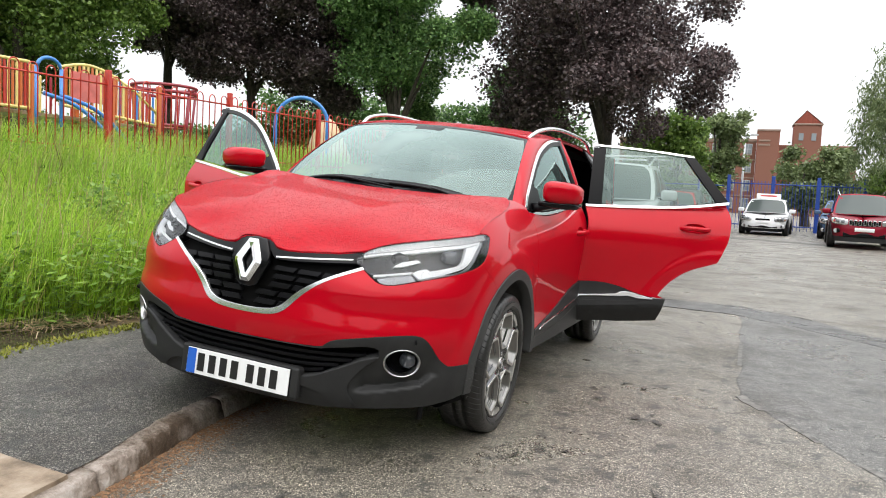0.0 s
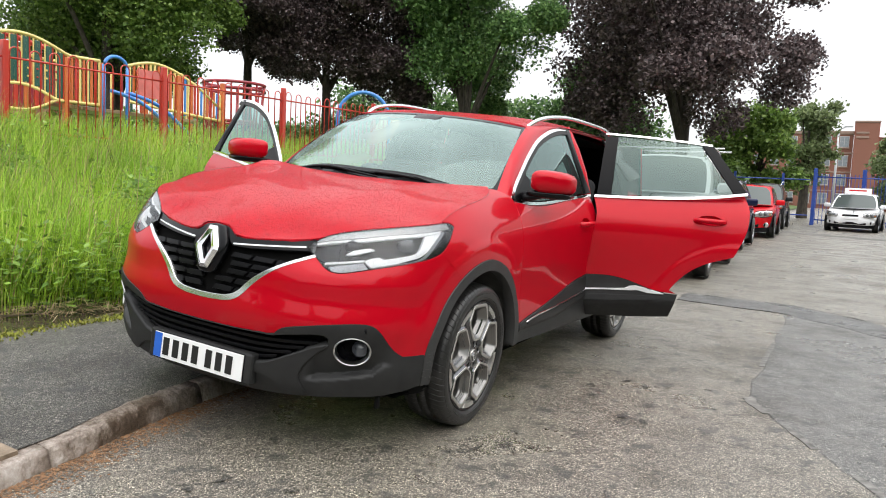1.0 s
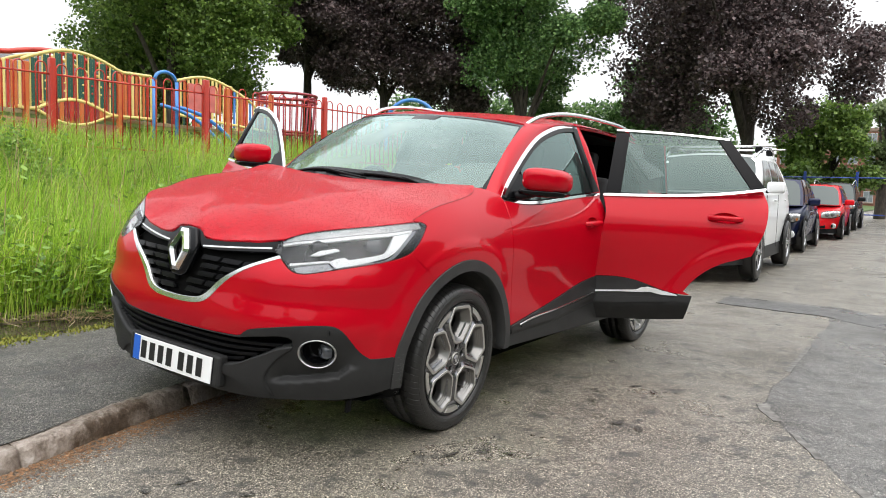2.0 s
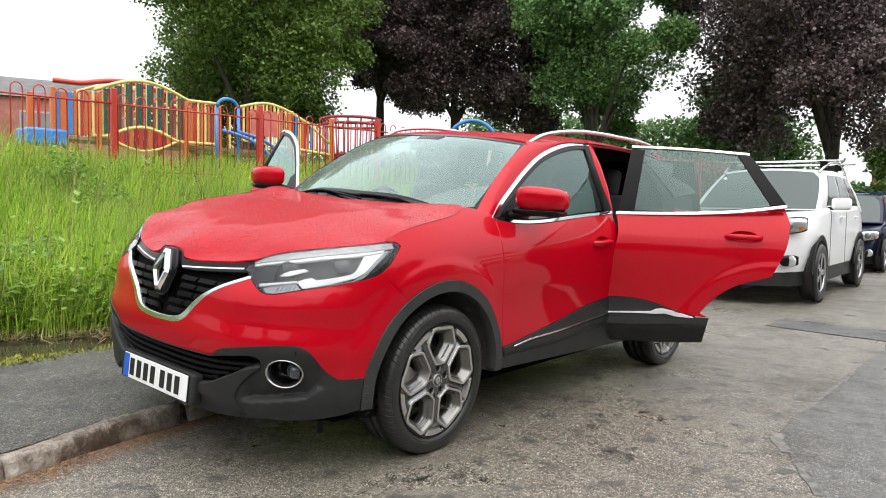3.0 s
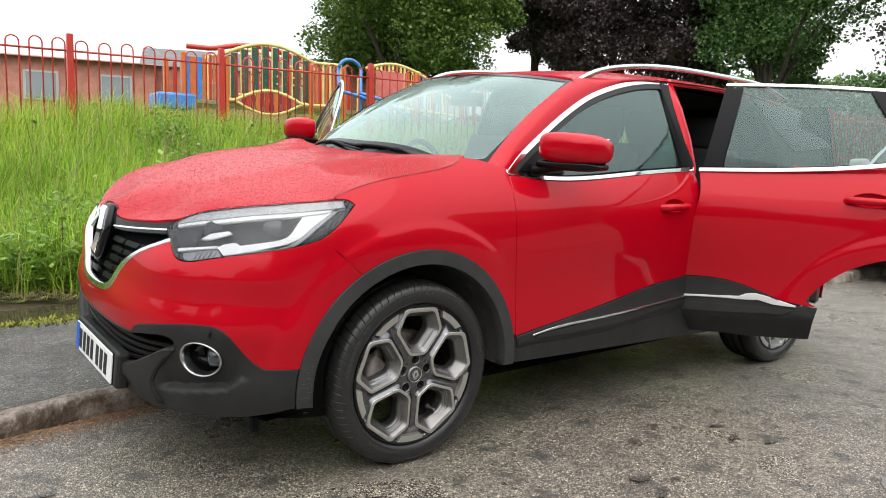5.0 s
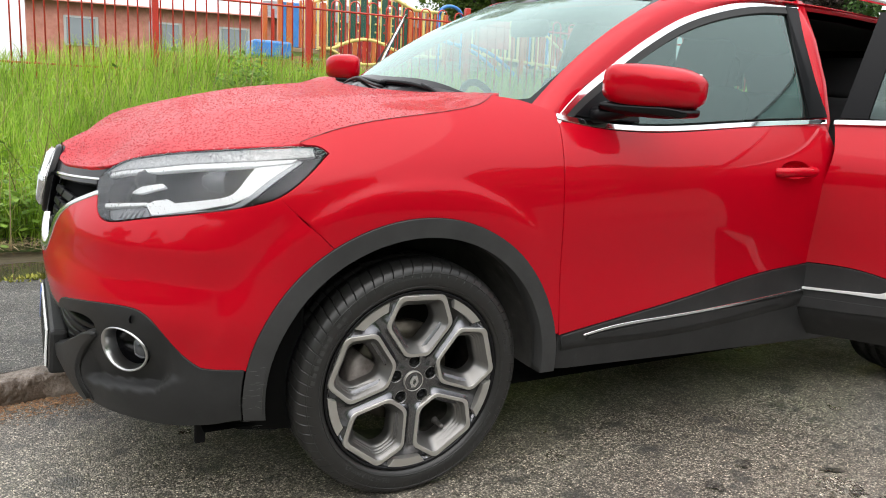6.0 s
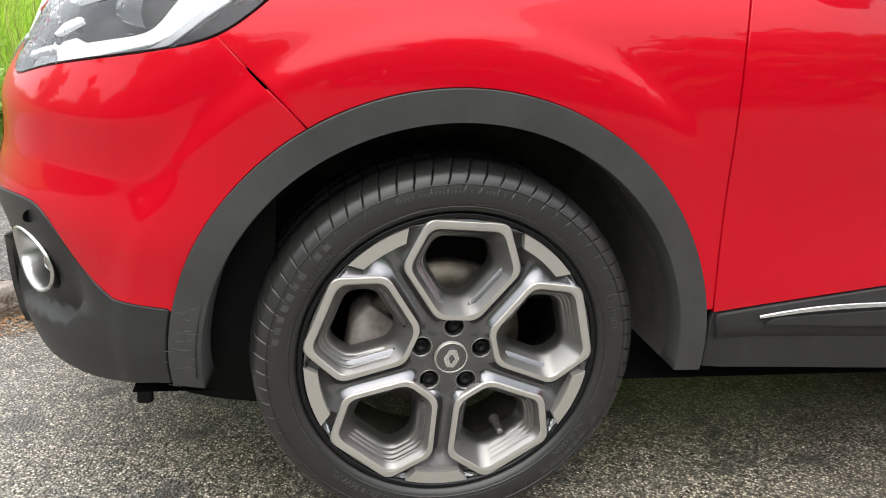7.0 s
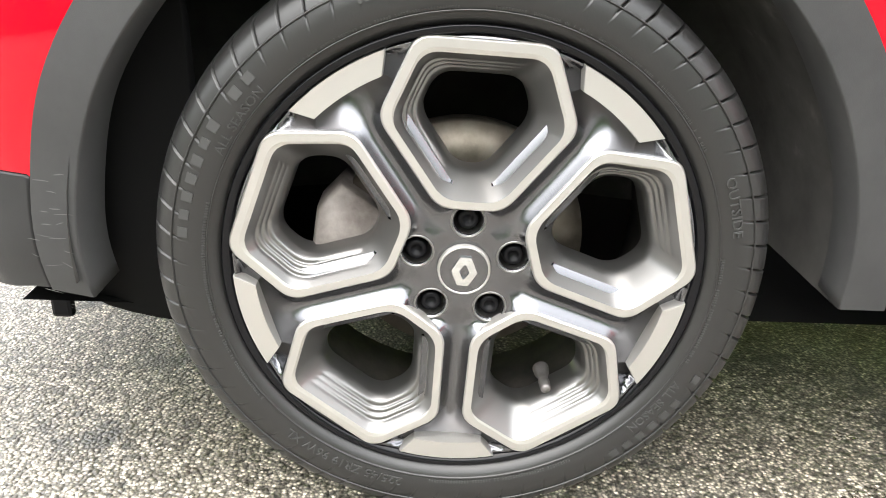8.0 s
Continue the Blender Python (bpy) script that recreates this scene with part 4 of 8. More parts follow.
# offside front door, swung open about its front hinge
door_r = thing_part("front_door", car)
door_r["label"] = "red front door swung wide open"
front_door(door_r, True)
mirror_part(door_r, -1)
hx, hy0 = -.885, .47
door_r.matrix_basis = pose(hx, hy0, 0) @ pose(0, 0, 0, 0, 0, 63) @ pose(-hx, -hy0, 0)


def rear_door(parent):
    arch = arc(AXLE, ZH, R_OUT, 152, 108, 24)
    skin = chain(belt_run(1.675, 2.64, -.002), curve_points([(2.64, 1.225), (2.668, 1.17), (2.675, 1.08), (2.66, .98), (2.63, .90), (2.60, .83)], .03),
                 [p for p in arch if p[0] < 2.60][::-1], straight([(2.275, .548), (1.95, .60), (1.68, .635)], .03)[0:1],
                 curve_points([(2.25, .546), (2.124, .555), (2.036, .577), (1.947, .600), (1.828, .612), (1.665, .600)], .03),
                 curve_points([(1.66, .60), (1.672, .75), (1.694, .92), (1.703, 1.02), (1.677, 1.114)], .03))
    hy, hz = 2.435, 1.043
    panel("door_panel", skin, door_skin, M_red, parent, step=.014, holes=[ring2(hy - .004, hz + .006, .076, .030)])
    clad = chain(curve_points([(1.662, .597), (1.828, .610), (1.947, .598), (2.036, .575), (2.124, .553), (2.20, .541), (2.285, .546)], .03), straight([(2.285, .546), (2.272, .479), (2.258, .382), (2.005, .345), (1.86, .337), (1.665, .315)], .03))
    panel("door_cladding", clad, clad_rear, M_clad, parent, step=.02, lift=.008)
    blade = chain(straight([(1.67, .507), (1.837, .526), (1.945, .541), (1.978, .560), (2.015, .567), (2.06, .562), (2.195, .540)], .02), straight([(2.195, .535), (2.098, .529), (2.03, .540), (1.99, .533), (1.955, .529), (1.837, .519), (1.67, .500)], .03))
    panel("chrome_strip", blade, door_skin, M_bladetrim, parent, step=.04, lift=.017, thick=.004, gap=0, label="bright chrome blade")
    rib = chain(straight([(1.67, .474), (1.843, .489), (2.19, .520)], .04), straight([(2.15, .490), (1.848, .449), (1.67, .432)], .04))
    panel("cladding_rib", rib, door_skin, M_clad, parent, step=.04, lift=.015)
    glass_poly = chain([(1.775, 1.148)], belt_run(1.80, 2.565, .024), [(2.48, 1.34), (2.37, 1.50)], straight([(2.36, 1.538), (1.80, 1.549)], .05))
    panel("window_glass", glass_poly, cabin, M_glass_dark, parent, step=.06, lift=-.008, thick=.004, gap=0)
    low = chain(belt_run(1.677, 2.645, .013), belt_run(2.645, 1.677, -.002))
    panel("belt_strip", low, cabin, M_chrome, parent, step=.03, lift=.008, thick=.01, gap=0, label="bright chrome belt strip")
    topf = chain(curve_points([(1.715, 1.556), (2.05, 1.558), (2.42, 1.545)], .04), curve_points([(2.425, 1.533), (2.05, 1.547), (1.715, 1.545)], .04))
    panel("window_frame", topf, cabin, M_chrome, parent, step=.04, lift=.003, thick=.005, gap=0, label="bright chrome window surround")
    panel("pillar_cover", [(1.69, float(BELT(1.69)) + .02), (1.785, float(BELT(1.78)) + .02), (1.80, 1.534), (1.715, 1.534)], cabin, M_blackm, parent, step=.05, lift=.004)
    panel("rear_cover", [(2.56, float(BELT(2.56)) + .02), (2.64, float(BELT(2.64)) + .02), (2.43, 1.534), (2.355, 1.532)], cabin, M_blackm, parent, step=.05, lift=.004)
    hd = thing_part("door_handle", parent)
    base = door_skin(np.array([hy]), np.array([hz]))[0]
    pts = [(base[0] + o, y, z) for o, y, z in ((-.012, hy - .105, hz - .006), (.022, hy - .08, hz), (.034, hy, hz + .003), (.030, hy + .06, hz + .004), (-.012, hy + .09, hz + .004))]
    tube("grip", curve_points(pts, .012), .014, M_red, hd, sides=10, flat=1.2)
    handle_cup(hd, hy - .004, hz + .006, 1)
    # inner lining
    panel("door_lining", chain(straight([(1.69, .42), (2.19, .44), (2.22, .62), (2.36, .80), (2.50, .92), (2.58, 1.17), (1.69, 1.10)], .05)), lambda y, z: door_skin(y, z) - np.array([.05, 0, 0]), M_blackm, parent, step=.06)


door_b = thing_part("rear_door", car)
door_b["label"] = "red rear door swung wide open"
rear_door(door_b)
hx, hy1 = .872, 1.66
door_b.matrix_basis = pose(hx, hy1, 0) @ pose(0, 0, 0, 0, 0, -70) @ pose(-hx, -hy1, 0)

# --- bonnet
HC = Spline([-.885, -.845, -.79, -.70, -.50, -.30, 0, .3, .50], [.836, .848, .882, .936, 1.012, 1.060, 1.104, 1.130, 1.14])
edge3 = [flank(*p) for p in [(w_x(.22), .853), (w_x(.35), .864), (w_x(.47), .8755)]] + [flank(*p) for p in lamp_top if w_x(.494) < p[0] < w_y(-.335)] + [flank(*p) for p in SEAM]
edge3 = np.array(edge3)
side3 = edge3[3:]
XE = lambda y: np.interp(y, side3[:, 1], side3[:, 0])
ZE = lambda y: np.interp(y, side3[:, 1], side3[:, 2])
ysm = np.linspace(-.80, .30, 14)
XE_s, ZE_s = Spline(ysm, XE(ysm)), Spline(ysm, ZE(ysm))


def bonnet_swell(x, y):
    x, y = np.asarray(x, float), np.asarray(y, float)
    xe = np.maximum(XE_s(y), .30)
    t = np.abs(x) / xe
    f = np.clip(t, 0, 1.2) ** 2.4
    z = HC(y) + (ZE_s(y) - HC(y)) * f
    # two raised ridges running back from the badge
    c = 0.20 + 0.30 * np.clip((y + .85) / 1.1, 0, 1)
    z = z + 0.006 * np.exp(-((np.abs(x) - c) / 0.10) ** 2) * np.clip((y + .85) / .3, 0, 1)
    z = z - 0.003 * np.exp(-(x / 0.16) ** 2) * np.clip((y + .6) / .4, 0, 1)
    return z


rim_b = np.array([flank(w_x(v), zz) for v, zz in ((0, .893), (.06, .890), (.085, .879), (.10, .861), (.116, .851), (.16, .851), (.22, .853), (.30, .860), (.38, .867))] + list(edge3[2:]))
rim_all = np.concatenate([rim_b, rim_b[1:] * (-1, 1, 1)])
rim_all = np.concatenate([rim_all[:1], rim_all[1:]])
rim_gap = rim_all[:, 2] - bonnet_swell(rim_all[:, 0], rim_all[:, 1])


def bonnet(x, y):
    """The swell, drawn down to meet grille, lamps and wings at its rim."""
    x, y = np.broadcast_arrays(np.asarray(x, float), np.asarray(y, float))
    d2 = (x[..., None] - rim_all[:, 0]) ** 2 + (y[..., None] - rim_all[:, 1]) ** 2
    near = np.sqrt(d2.min(-1))
    s2 = (.035 + .5 * near) ** 2
    k = np.exp(-(d2 - d2.min(-1, keepdims=True)) / s2[..., None])
    z = bonnet_swell(x, y) + (k * rim_gap).sum(-1) / k.sum(-1) * np.exp(-(near / .20) ** 2)
    return np.stack([x, y, z], -1)


COWL = [(.70, .325), (.60, .30), (.40, .245), (.20, .215), (0, .205)]
half = chain(rim_b[:9, :2] - (0, .002), edge3[:, :2][2:], curve_points([tuple(edge3[-1, :2]), *COWL], .03))
for s in (1, -1):
    tube("shut_line", [flank(*p) * (s, 1, 1) + np.array((0, 0, .0012)) for p in SEAM], .0008, M_seal, car, sides=6)
panel("bonnet", chain(half, half[::-1] * (-1, 1)), bonnet, M_red_wet, car, step=.025, label="red bonnet beaded with rain")

M_bead = material("rain_bead_on_red", (0.34, 0.0004, 0.008), 0.3, 0.0, 1.0, 0.05)
nodes_of(M_bead)[1].inputs["Coat Roughness"].default_value = 0.02
M_bead_clear = glass("clear_rain_bead", (1, 1, 1), 0.88, 0.0, 1.2, 0.04, 0.0, (0.97, 0.98, 1.0))


def rain_beads(points, normals, mat, label, seed, size):
    """Small domes of water standing on a surface, one mesh."""
    rg = np.random.default_rng(seed)
    n = len(points)
    P, N = np.asarray(points, float), np.asarray(normals, float)
    a = np.cross(N, (0.3, 1, 0.1))
    a /= np.linalg.norm(a, axis=1)[:, None]
    b = np.cross(N, a)
    r = (size * rg.uniform(.4, 1.0, n) ** 1.4)[:, None]
    long = rg.uniform(1.0, 1.35, n)[:, None]
    V = []
    for k, up in ((1.0, -.15), (.72, .38)):
        for j in range(6):
            t = j * math.pi / 3
            V.append(P + (a * math.cos(t) * long + b * math.sin(t)) * r * k + N * r * up)
    V.append(P + N * r * .55)
    V = np.stack(V, 1).reshape(-1, 3)
    one = [(j, (j + 1) % 6, 6 + (j + 1) % 6, 6 + j) for j in range(6)]
    tips = [(6 + j, 6 + (j + 1) % 6, 12) for j in range(6)]
    F = [tuple(13 * i + v for v in f) for i in range(n) for f in one + tips]
    ob = link("rain_film", mesh_of("rain_film", V, F, True), mat, car, label)
    ob["kind"] = "stuff"


def surface_normals(fn, u, v, up):
    p, e = fn(u, v), 1e-3
    n = np.cross(fn(u + e, v) - p, fn(u, v + e) - p)
    n /= np.linalg.norm(n, axis=1)[:, None]
    return p, n * np.sign((n * up).sum(1))[:, None]


rg = np.random.default_rng(404)
hull = np.array(chain(half, half[::-1] * (-1, 1)))
uv = np.stack([rg.uniform(-.8, .8, 17000), -.9 + 1.25 * rg.uniform(0, 1, 17000) ** 1.25], 1)
uv = uv[inside(hull, uv)]
uv = uv[edge_distance(hull, uv) > .008][:9500]
rain_beads(*surface_normals(bonnet, uv[:, 0], uv[:, 1], (0, 0, 1)), M_bead, "rain beads standing on the bonnet", 405, .0034)
uv = np.stack([rg.uniform(w_x(.47), w_y(-.28), 4200), rg.uniform(.77, .985, 4200)], 1)
uv = uv[inside(np.array(LAMP), uv)]
thick = np.clip(1.25 - (uv[:, 0] - w_x(.47)) / (w_x(.75) - w_x(.47)), .12, 1) + (uv[:, 1] > .93)
uv = uv[rg.uniform(0, 1, len(uv)) < thick][:1500]
p = np.array([flank(*q) for q in uv])
du, dv = np.array([flank(q[0] + 1e-3, q[1]) for q in uv]) - p, np.array([flank(q[0], q[1] + 1e-3) for q in uv]) - p
nn = np.cross(du, dv)
nn /= np.linalg.norm(nn, axis=1)[:, None]
nn *= np.sign((nn * (.5, -.8, .3)).sum(1))[:, None]
rain_beads(p, nn, M_bead_clear, "clear rain beads on the lamp", 406, .0026)

# --- windscreen
WB = [np.array(p) for p in ((-.735, .43, 1.112), (-.632, .352, 1.092), (-.4, .285, 1.122), (0, .245, 1.138), (.4, .285, 1.122), (.632, .352, 1.092), (.735, .43, 1.112))]
WT = [np.array(p) for p in ((-.606, 1.035, 1.497), (-.5, 1.0, 1.510), (-.3, .965, 1.525), (0, .95, 1.532), (.3, .965, 1.525), (.5, 1.0, 1.510), (.606, 1.035, 1.497))]
ka = [-1, -.86, -.55, 0, .55, .86, 1]
wb = [Spline(ka, [p[j] for p in WB]) for j in range(3)]
kt = [-1, -.82, -.5, 0, .5, .82, 1]
wt = [Spline(kt, [p[j] for p in WT]) for j in range(3)]


def screen(a, t):
    a, t = np.asarray(a, float), np.asarray(t, float)
    p = np.stack([b(a) + (c(a) - b(a)) * t for b, c in zip(wb, wt)], -1)
    lift = 0.035 * 4 * t * (1 - t)
    p[..., 1] -= lift * .55
    p[..., 2] += lift * .8
    return p


def rect(a0, a1, t0, t1, s=.05):
    return chain(straight([(a0, t0), (a1, t0), (a1, t1), (a0, t1), (a0, t0)], s))


panel("windscreen", rect(-.985, .985, .0, .985), screen, M_screen, car, step=.08, thick=.004, gap=0, label="rain-wet windscreen")
for b in (rect(-.99, .99, -.06, .055), rect(-.99, .99, .955, .99), chain(straight([(.955, 0), (.99, 0), (.99, .99), (.955, .99)], .05)), chain(straight([(-.955, 0), (-.99, 0), (-.99, .99), (-.955, .99)], .05))):
    panel("screen_band", b, screen, M_black, car, step=.08, lift=.003, thick=.004, gap=0)
# cowl panel
rows = [[(x, y, float(bonnet(x, y)[2]) - .012) for x, y in [(s * a, b) for s in (1,) for a, b in COWL] + [(-a, b) for a, b in COWL[-2::-1]]],
        [tuple(screen(a, .03)) for a in np.linspace(.95, -.95, 9)]]
loft("cowl", rows, M_blackm, car)
# A pillars: between the screen's edge and the window frame
for sgn in (1, -1):
    e1 = [screen(sgn * .99, t) + np.array((0, 0, .004)) for t in np.linspace(-.04, 1.0, 18)]
    fr = curve_points([(.44, 1.085), *FRAME_TOP[:7]], .02)
    fr = fr[np.linspace(0, len(fr) - 1, 18).astype(int)]
    e2 = cabin(fr[:, 0], fr[:, 1]) * (sgn, 1, 1)
    rows = []
    for k in np.linspace(0, 1, 7):
        r = np.array(e1) * (1 - k) + e2 * k
        r = r + 4 * k * (1 - k) * .016 * np.array((sgn * .75, -.35, .55))
        rows.append(r)
    loft("a_pillar", rows[::sgn], M_red, car)

# --- roof
RC = Spline([.9, 1.2, 1.6, 2.2, 2.8, 3.3, 3.5], [1.520, 1.568, 1.596, 1.600, 1.570, 1.515, 1.48])


def roof(x, y):
    x, y = np.asarray(x, float), np.asarray(y, float)
    t = np.abs(x) / .66
    return np.stack([x, y, RC(y) - .016 * t ** 2 - .042 * t ** 6], -1)


front_roof = [(float(wt[0](a)), float(wt[1](a)) + .006) for a in np.linspace(1, 0, 12)]
xe_r = [(.60, 1.05), (.625, 1.25), (.648, 1.6), (.655, 2.0), (.655, 2.5), (.63, 3.0), (.60, 3.35)]
half = chain(np.array(front_roof[::-1]), curve_points(xe_r, .05), straight([(.60, 3.35), (0, 3.40)], .05))
panel("roof_panel", chain(half, half[::-1] * (-1, 1)), roof, M_red_wet, car, step=.05)
for sgn in (1, -1):
    # cant rail below the roof edge
    ys = np.linspace(1.02, 2.75, 30)
    topz = roof(np.interp(ys, [q[1] for q in xe_r], [q[0] for q in xe_r]), ys)
    low = cabin(ys, np.full(30, 1.552))
    low[:, 2] = np.minimum(np.interp(ys, [p[0] for p in FRAME_TOP] + [2.4, 2.75], [p[1] for p in FRAME_TOP] + [1.545, 1.50]), 1.553)
    low[:, 0] = cabin(ys, low[:, 2])[:, 0]
    rows = [topz * (1 - k) + low * k + np.array((.012, 0, .004)) * 4 * k * (1 - k) for k in np.linspace(0, 1, 5)]
    loft("cant_rail", [r * (sgn, 1, 1) for r in rows][::sgn], M_red, car)
    # bright roof rail
    p = curve_points([(sgn * .585, 1.075, 1.500), (sgn * .598, 1.14, 1.537), (sgn * .615, 1.30, 1.582), (sgn * .630, 1.65, 1.618), (sgn * .632, 2.2, 1.622), (sgn * .62, 2.75, 1.590), (sgn * .605, 2.95, 1.545)], .04)
    tube("roof_rail", p, .013, M_satin, car, sides=10, label="satin silver roof rail")
    # rear quarter
    quarter = chain(straight([(2.66, 1.0), (2.68, 1.20)], .05), straight([(2.68, 1.20), (3.2, 1.22), (3.32, 1.0), (3.34, .62)], .05), straight([(3.34, .55), (3.08, .5)], .05), [(y, z) for y, z in arc(AXLE, ZH, R_OUT, 20, 100, 30)])
    panel("rear_quarter", quarter, door_skin, M_red, car, mirror=sgn < 0, step=.05)
    panel("quarter_glass", [(2.66, 1.24), (3.18, 1.28), (3.0, 1.50), (2.45, 1.54)], cabin, M_black, car, mirror=sgn < 0, step=.06)
# tail
back = chain(straight([(-w_y(3.2), .30), (w_y(3.2), .30), (w_y(3.2), 1.2), (-w_y(3.2), 1.2)], .08))
tailrows = [[(x, 3.30 + .2 * math.cos(x * 1.5) - .55 * max(0, z - 1.1), z) for x in np.linspace(-.80, .80, 13)] for z in (.3, .6, .9, 1.15, 1.35, 1.52)]
loft("tailgate", tailrows, M_red, car)
loft("tailgate_lining", [[(x, y - .05, z) for x, y, z in r] for r in tailrows], M_blackm, car)
for s in (1, -1):
    loft("pillar_lining", [[tuple(cabin(np.array([y]), np.array([z]))[0] * (s, 1, 1) - np.array((s * .03, 0, 0))) for y in np.linspace(2.5, 3.1, 5)] for z in (1.0, 1.2, 1.35, 1.5)], M_blackm, car)
# offside rear door stays shut
skin = chain(belt_run(1.675, 2.64, -.002), straight([(2.66, 1.17), (2.62, .86)], .05), [p for p in arc(AXLE, ZH, R_OUT, 105, 152, 20)], straight([(2.2, .55), (1.67, .60), (1.70, 1.0)], .05))
panel("rear_door_shut", skin, door_skin, M_red, car, mirror=True, step=.05)
panel("rear_door_glass", [(1.70, 1.14), (2.62, 1.25), (2.40, 1.53), (1.72, 1.545)], cabin, M_glass_dark, car, mirror=True, step=.08, gap=0, thick=.003)
panel("rear_door_cladding", [(1.67, .598), (2.27, .548), (2.23, .375), (1.67, .31)], door_skin, M_clad, car, mirror=True, step=.06)
# floor and inner tub
loft("floor_pan", [[(x, y, .24) for x in (-.80, .80)] for y in (-.55, 3.3)], M_under, car)

# --- details of the car's front
M_white_guide = material("white_light_guide", (0.84, 0.86, 0.88), 0.35)
M_bowl = material("satin_lamp_bowl", (0.022, 0.023, 0.025), 0.3, 0.3, 0.0, 0.3)
M_silver_bar = material("silver_lamp_trim", (0.30, 0.31, 0.33), 0.4, 0.6)
# the band's mottled pale grey paints in sky reflecting off the wet lens
M_frost_sky = material("frosted_band_with_sky_sheen", (0.40, 0.41, 0.42), 0.35, 0.2)
noise_colour(M_frost_sky, [(0.35, (0.26, 0.27, 0.28)), (0.65, (0.55, 0.56, 0.57))], 160.0, 2.0)
M_proj = material("projector_glass", (0.05, 0.055, 0.065), 0.05, 0.0, 0.6)
M_lens_wet = glass("wet_lamp_lens", (1, 1, 1), 0.97, 0.01, 0.75, 0.005, 0.008, (0.95, 0.97, 1.0))

for side in (False, True):
    sg = -1 if side else 1
    lamp = thing_part("headlamp", car)
    lamp["label"] = "clear headlamp with a white light guide"
    panel("bowl", LAMP, sunk(.05), M_bowl, lamp, mirror=side, step=.03, gap=.002, thick=.0)
    rim = [flank(*p) * (sg, 1, 1) for p in inset_poly(LAMP, .003)]
    rim_in = [sunk(.05)(*p) * (sg, 1, 1) for p in inset_poly(LAMP, .010)]
    loft("housing", [rim, rim_in], M_black, lamp, closed=True)
    guide = chain(straight([(w_x(.702), .821), (w_x(.726), .800), (w_x(.808), .823), (w_x(.852), .845)], .02), curve_points([(w_x(.855), .847), (w_y(-.46), .872), (w_y(-.421), .905), (w_y(-.345), .953)], .02),
                  straight([(w_y(-.40), .945), (w_y(-.452), .937)], .02), curve_points([(w_y(-.455), .934), (w_y(-.478), .905), (w_y(-.503), .872), (w_x(.840), .856), (w_x(.819), .848), (w_x(.766), .833)], .02), [(w_x(.752), .842), (w_x(.72), .833)])
    panel("light_guide", guide, sunk(.018), M_white_guide, lamp, mirror=side, step=.02, thick=.02, gap=0, label="white light guide")
    outer_g = chain(curve_points([(w_x(.735), .792), (w_x(.812), .814), (w_x(.862), .838), (w_y(-.415), .893), (w_y(-.332), .952)], .02), curve_points([(w_y(-.338), .956), (w_y(-.425), .899), (w_x(.859), .843), (w_x(.810), .819), (w_x(.733), .796)], .02))
    panel("guide_rim", outer_g, sunk(.012), M_silver_bar, lamp, mirror=side, step=.03, thick=.004, gap=0)
    upper = chain(curve_points([(w_x(.488), .869), (w_x(.555), .884), (w_x(.68), .906), (w_x(.79), .929), (w_y(-.50), .944), (w_y(-.345), .959)], .02),
                  curve_points([(w_y(-.36), .951), (w_y(-.50), .934), (w_x(.79), .919), (w_x(.68), .897), (w_x(.555), .876), (w_x(.494), .862)], .02))
    panel("upper_trim", upper, sunk(.012), M_white_guide, lamp, mirror=side, step=.03, thick=.01, gap=0)
    ltop = np.array([p for p in lamp_top])
    bar = chain(ltop[3:-3] - (0, .004), curve_points([(w_y(-.30), .966), (w_y(-.36), .960), (w_y(-.50), .945), (w_x(.79), .930), (w_x(.68), .907), (w_x(.555), .885), (w_x(.50), .873)], .02))
    panel("top_shade", bar, sunk(.007), M_frost_sky, lamp, mirror=side, step=.02, thick=.006, gap=0, label="frosted upper lamp band with the sky's grey reflection painted in")
    line = chain(straight([(w_x(.548), .800), (w_x(.60), .808), (w_x(.70), .825)], .02), straight([(w_x(.70), .819), (w_x(.60), .801), (w_x(.550), .793)], .02))
    panel("divider", line, sunk(.014), M_white_guide, lamp, mirror=side, step=.03, thick=.01, gap=0)
    inner = chain(straight([(w_x(.565), .790), (w_x(.60), .798), (w_x(.695), .815), (w_x(.715), .796)], .02), curve_points([(w_x(.70), .790), (w_x(.65), .776), (w_x(.605), .771), (w_x(.58), .775)], .02))
    panel("indicator", inner, sunk(.026), M_silver_bar, lamp, mirror=side, step=.02, thick=.006, gap=0)
    for k in range(5):
        x0 = .618 + .016 * k
        panel("indicator_flute", xz([(x0, .778 + .09 * (x0 - .6)), (x0 + .007, .779 + .09 * (x0 - .6)), (x0 + .015, .800 + .09 * (x0 - .6)), (x0 + .008, .799 + .09 * (x0 - .6))]), sunk(.020), M_silver_bar, lamp, mirror=side, step=.02, thick=.006, gap=0)
    bez = chain(curve_points([(w_x(.480), .846), (w_x(.515), .815), (w_x(.548), .806)], .02), straight([(w_x(.548), .806), (w_x(.60), .815), (w_x(.59), .85), (w_x(.60), .878)], .02), curve_points([(w_x(.60), .878), (w_x(.55), .868), (w_x(.50), .860)], .02))
    panel("inner_bezel", bez, sunk(.03), M_blackm, lamp, mirror=side, step=.03, thick=.01, gap=0)
    shelf = chain(straight([(w_x(.625), .842), (w_x(.66), .846), (w_x(.735), .872), (w_x(.72), .878), (w_x(.655), .862)], .02))
    panel("low_reflector", shelf, sunk(.022), M_white_guide, lamp, mirror=side, step=.03, thick=.006, gap=0)
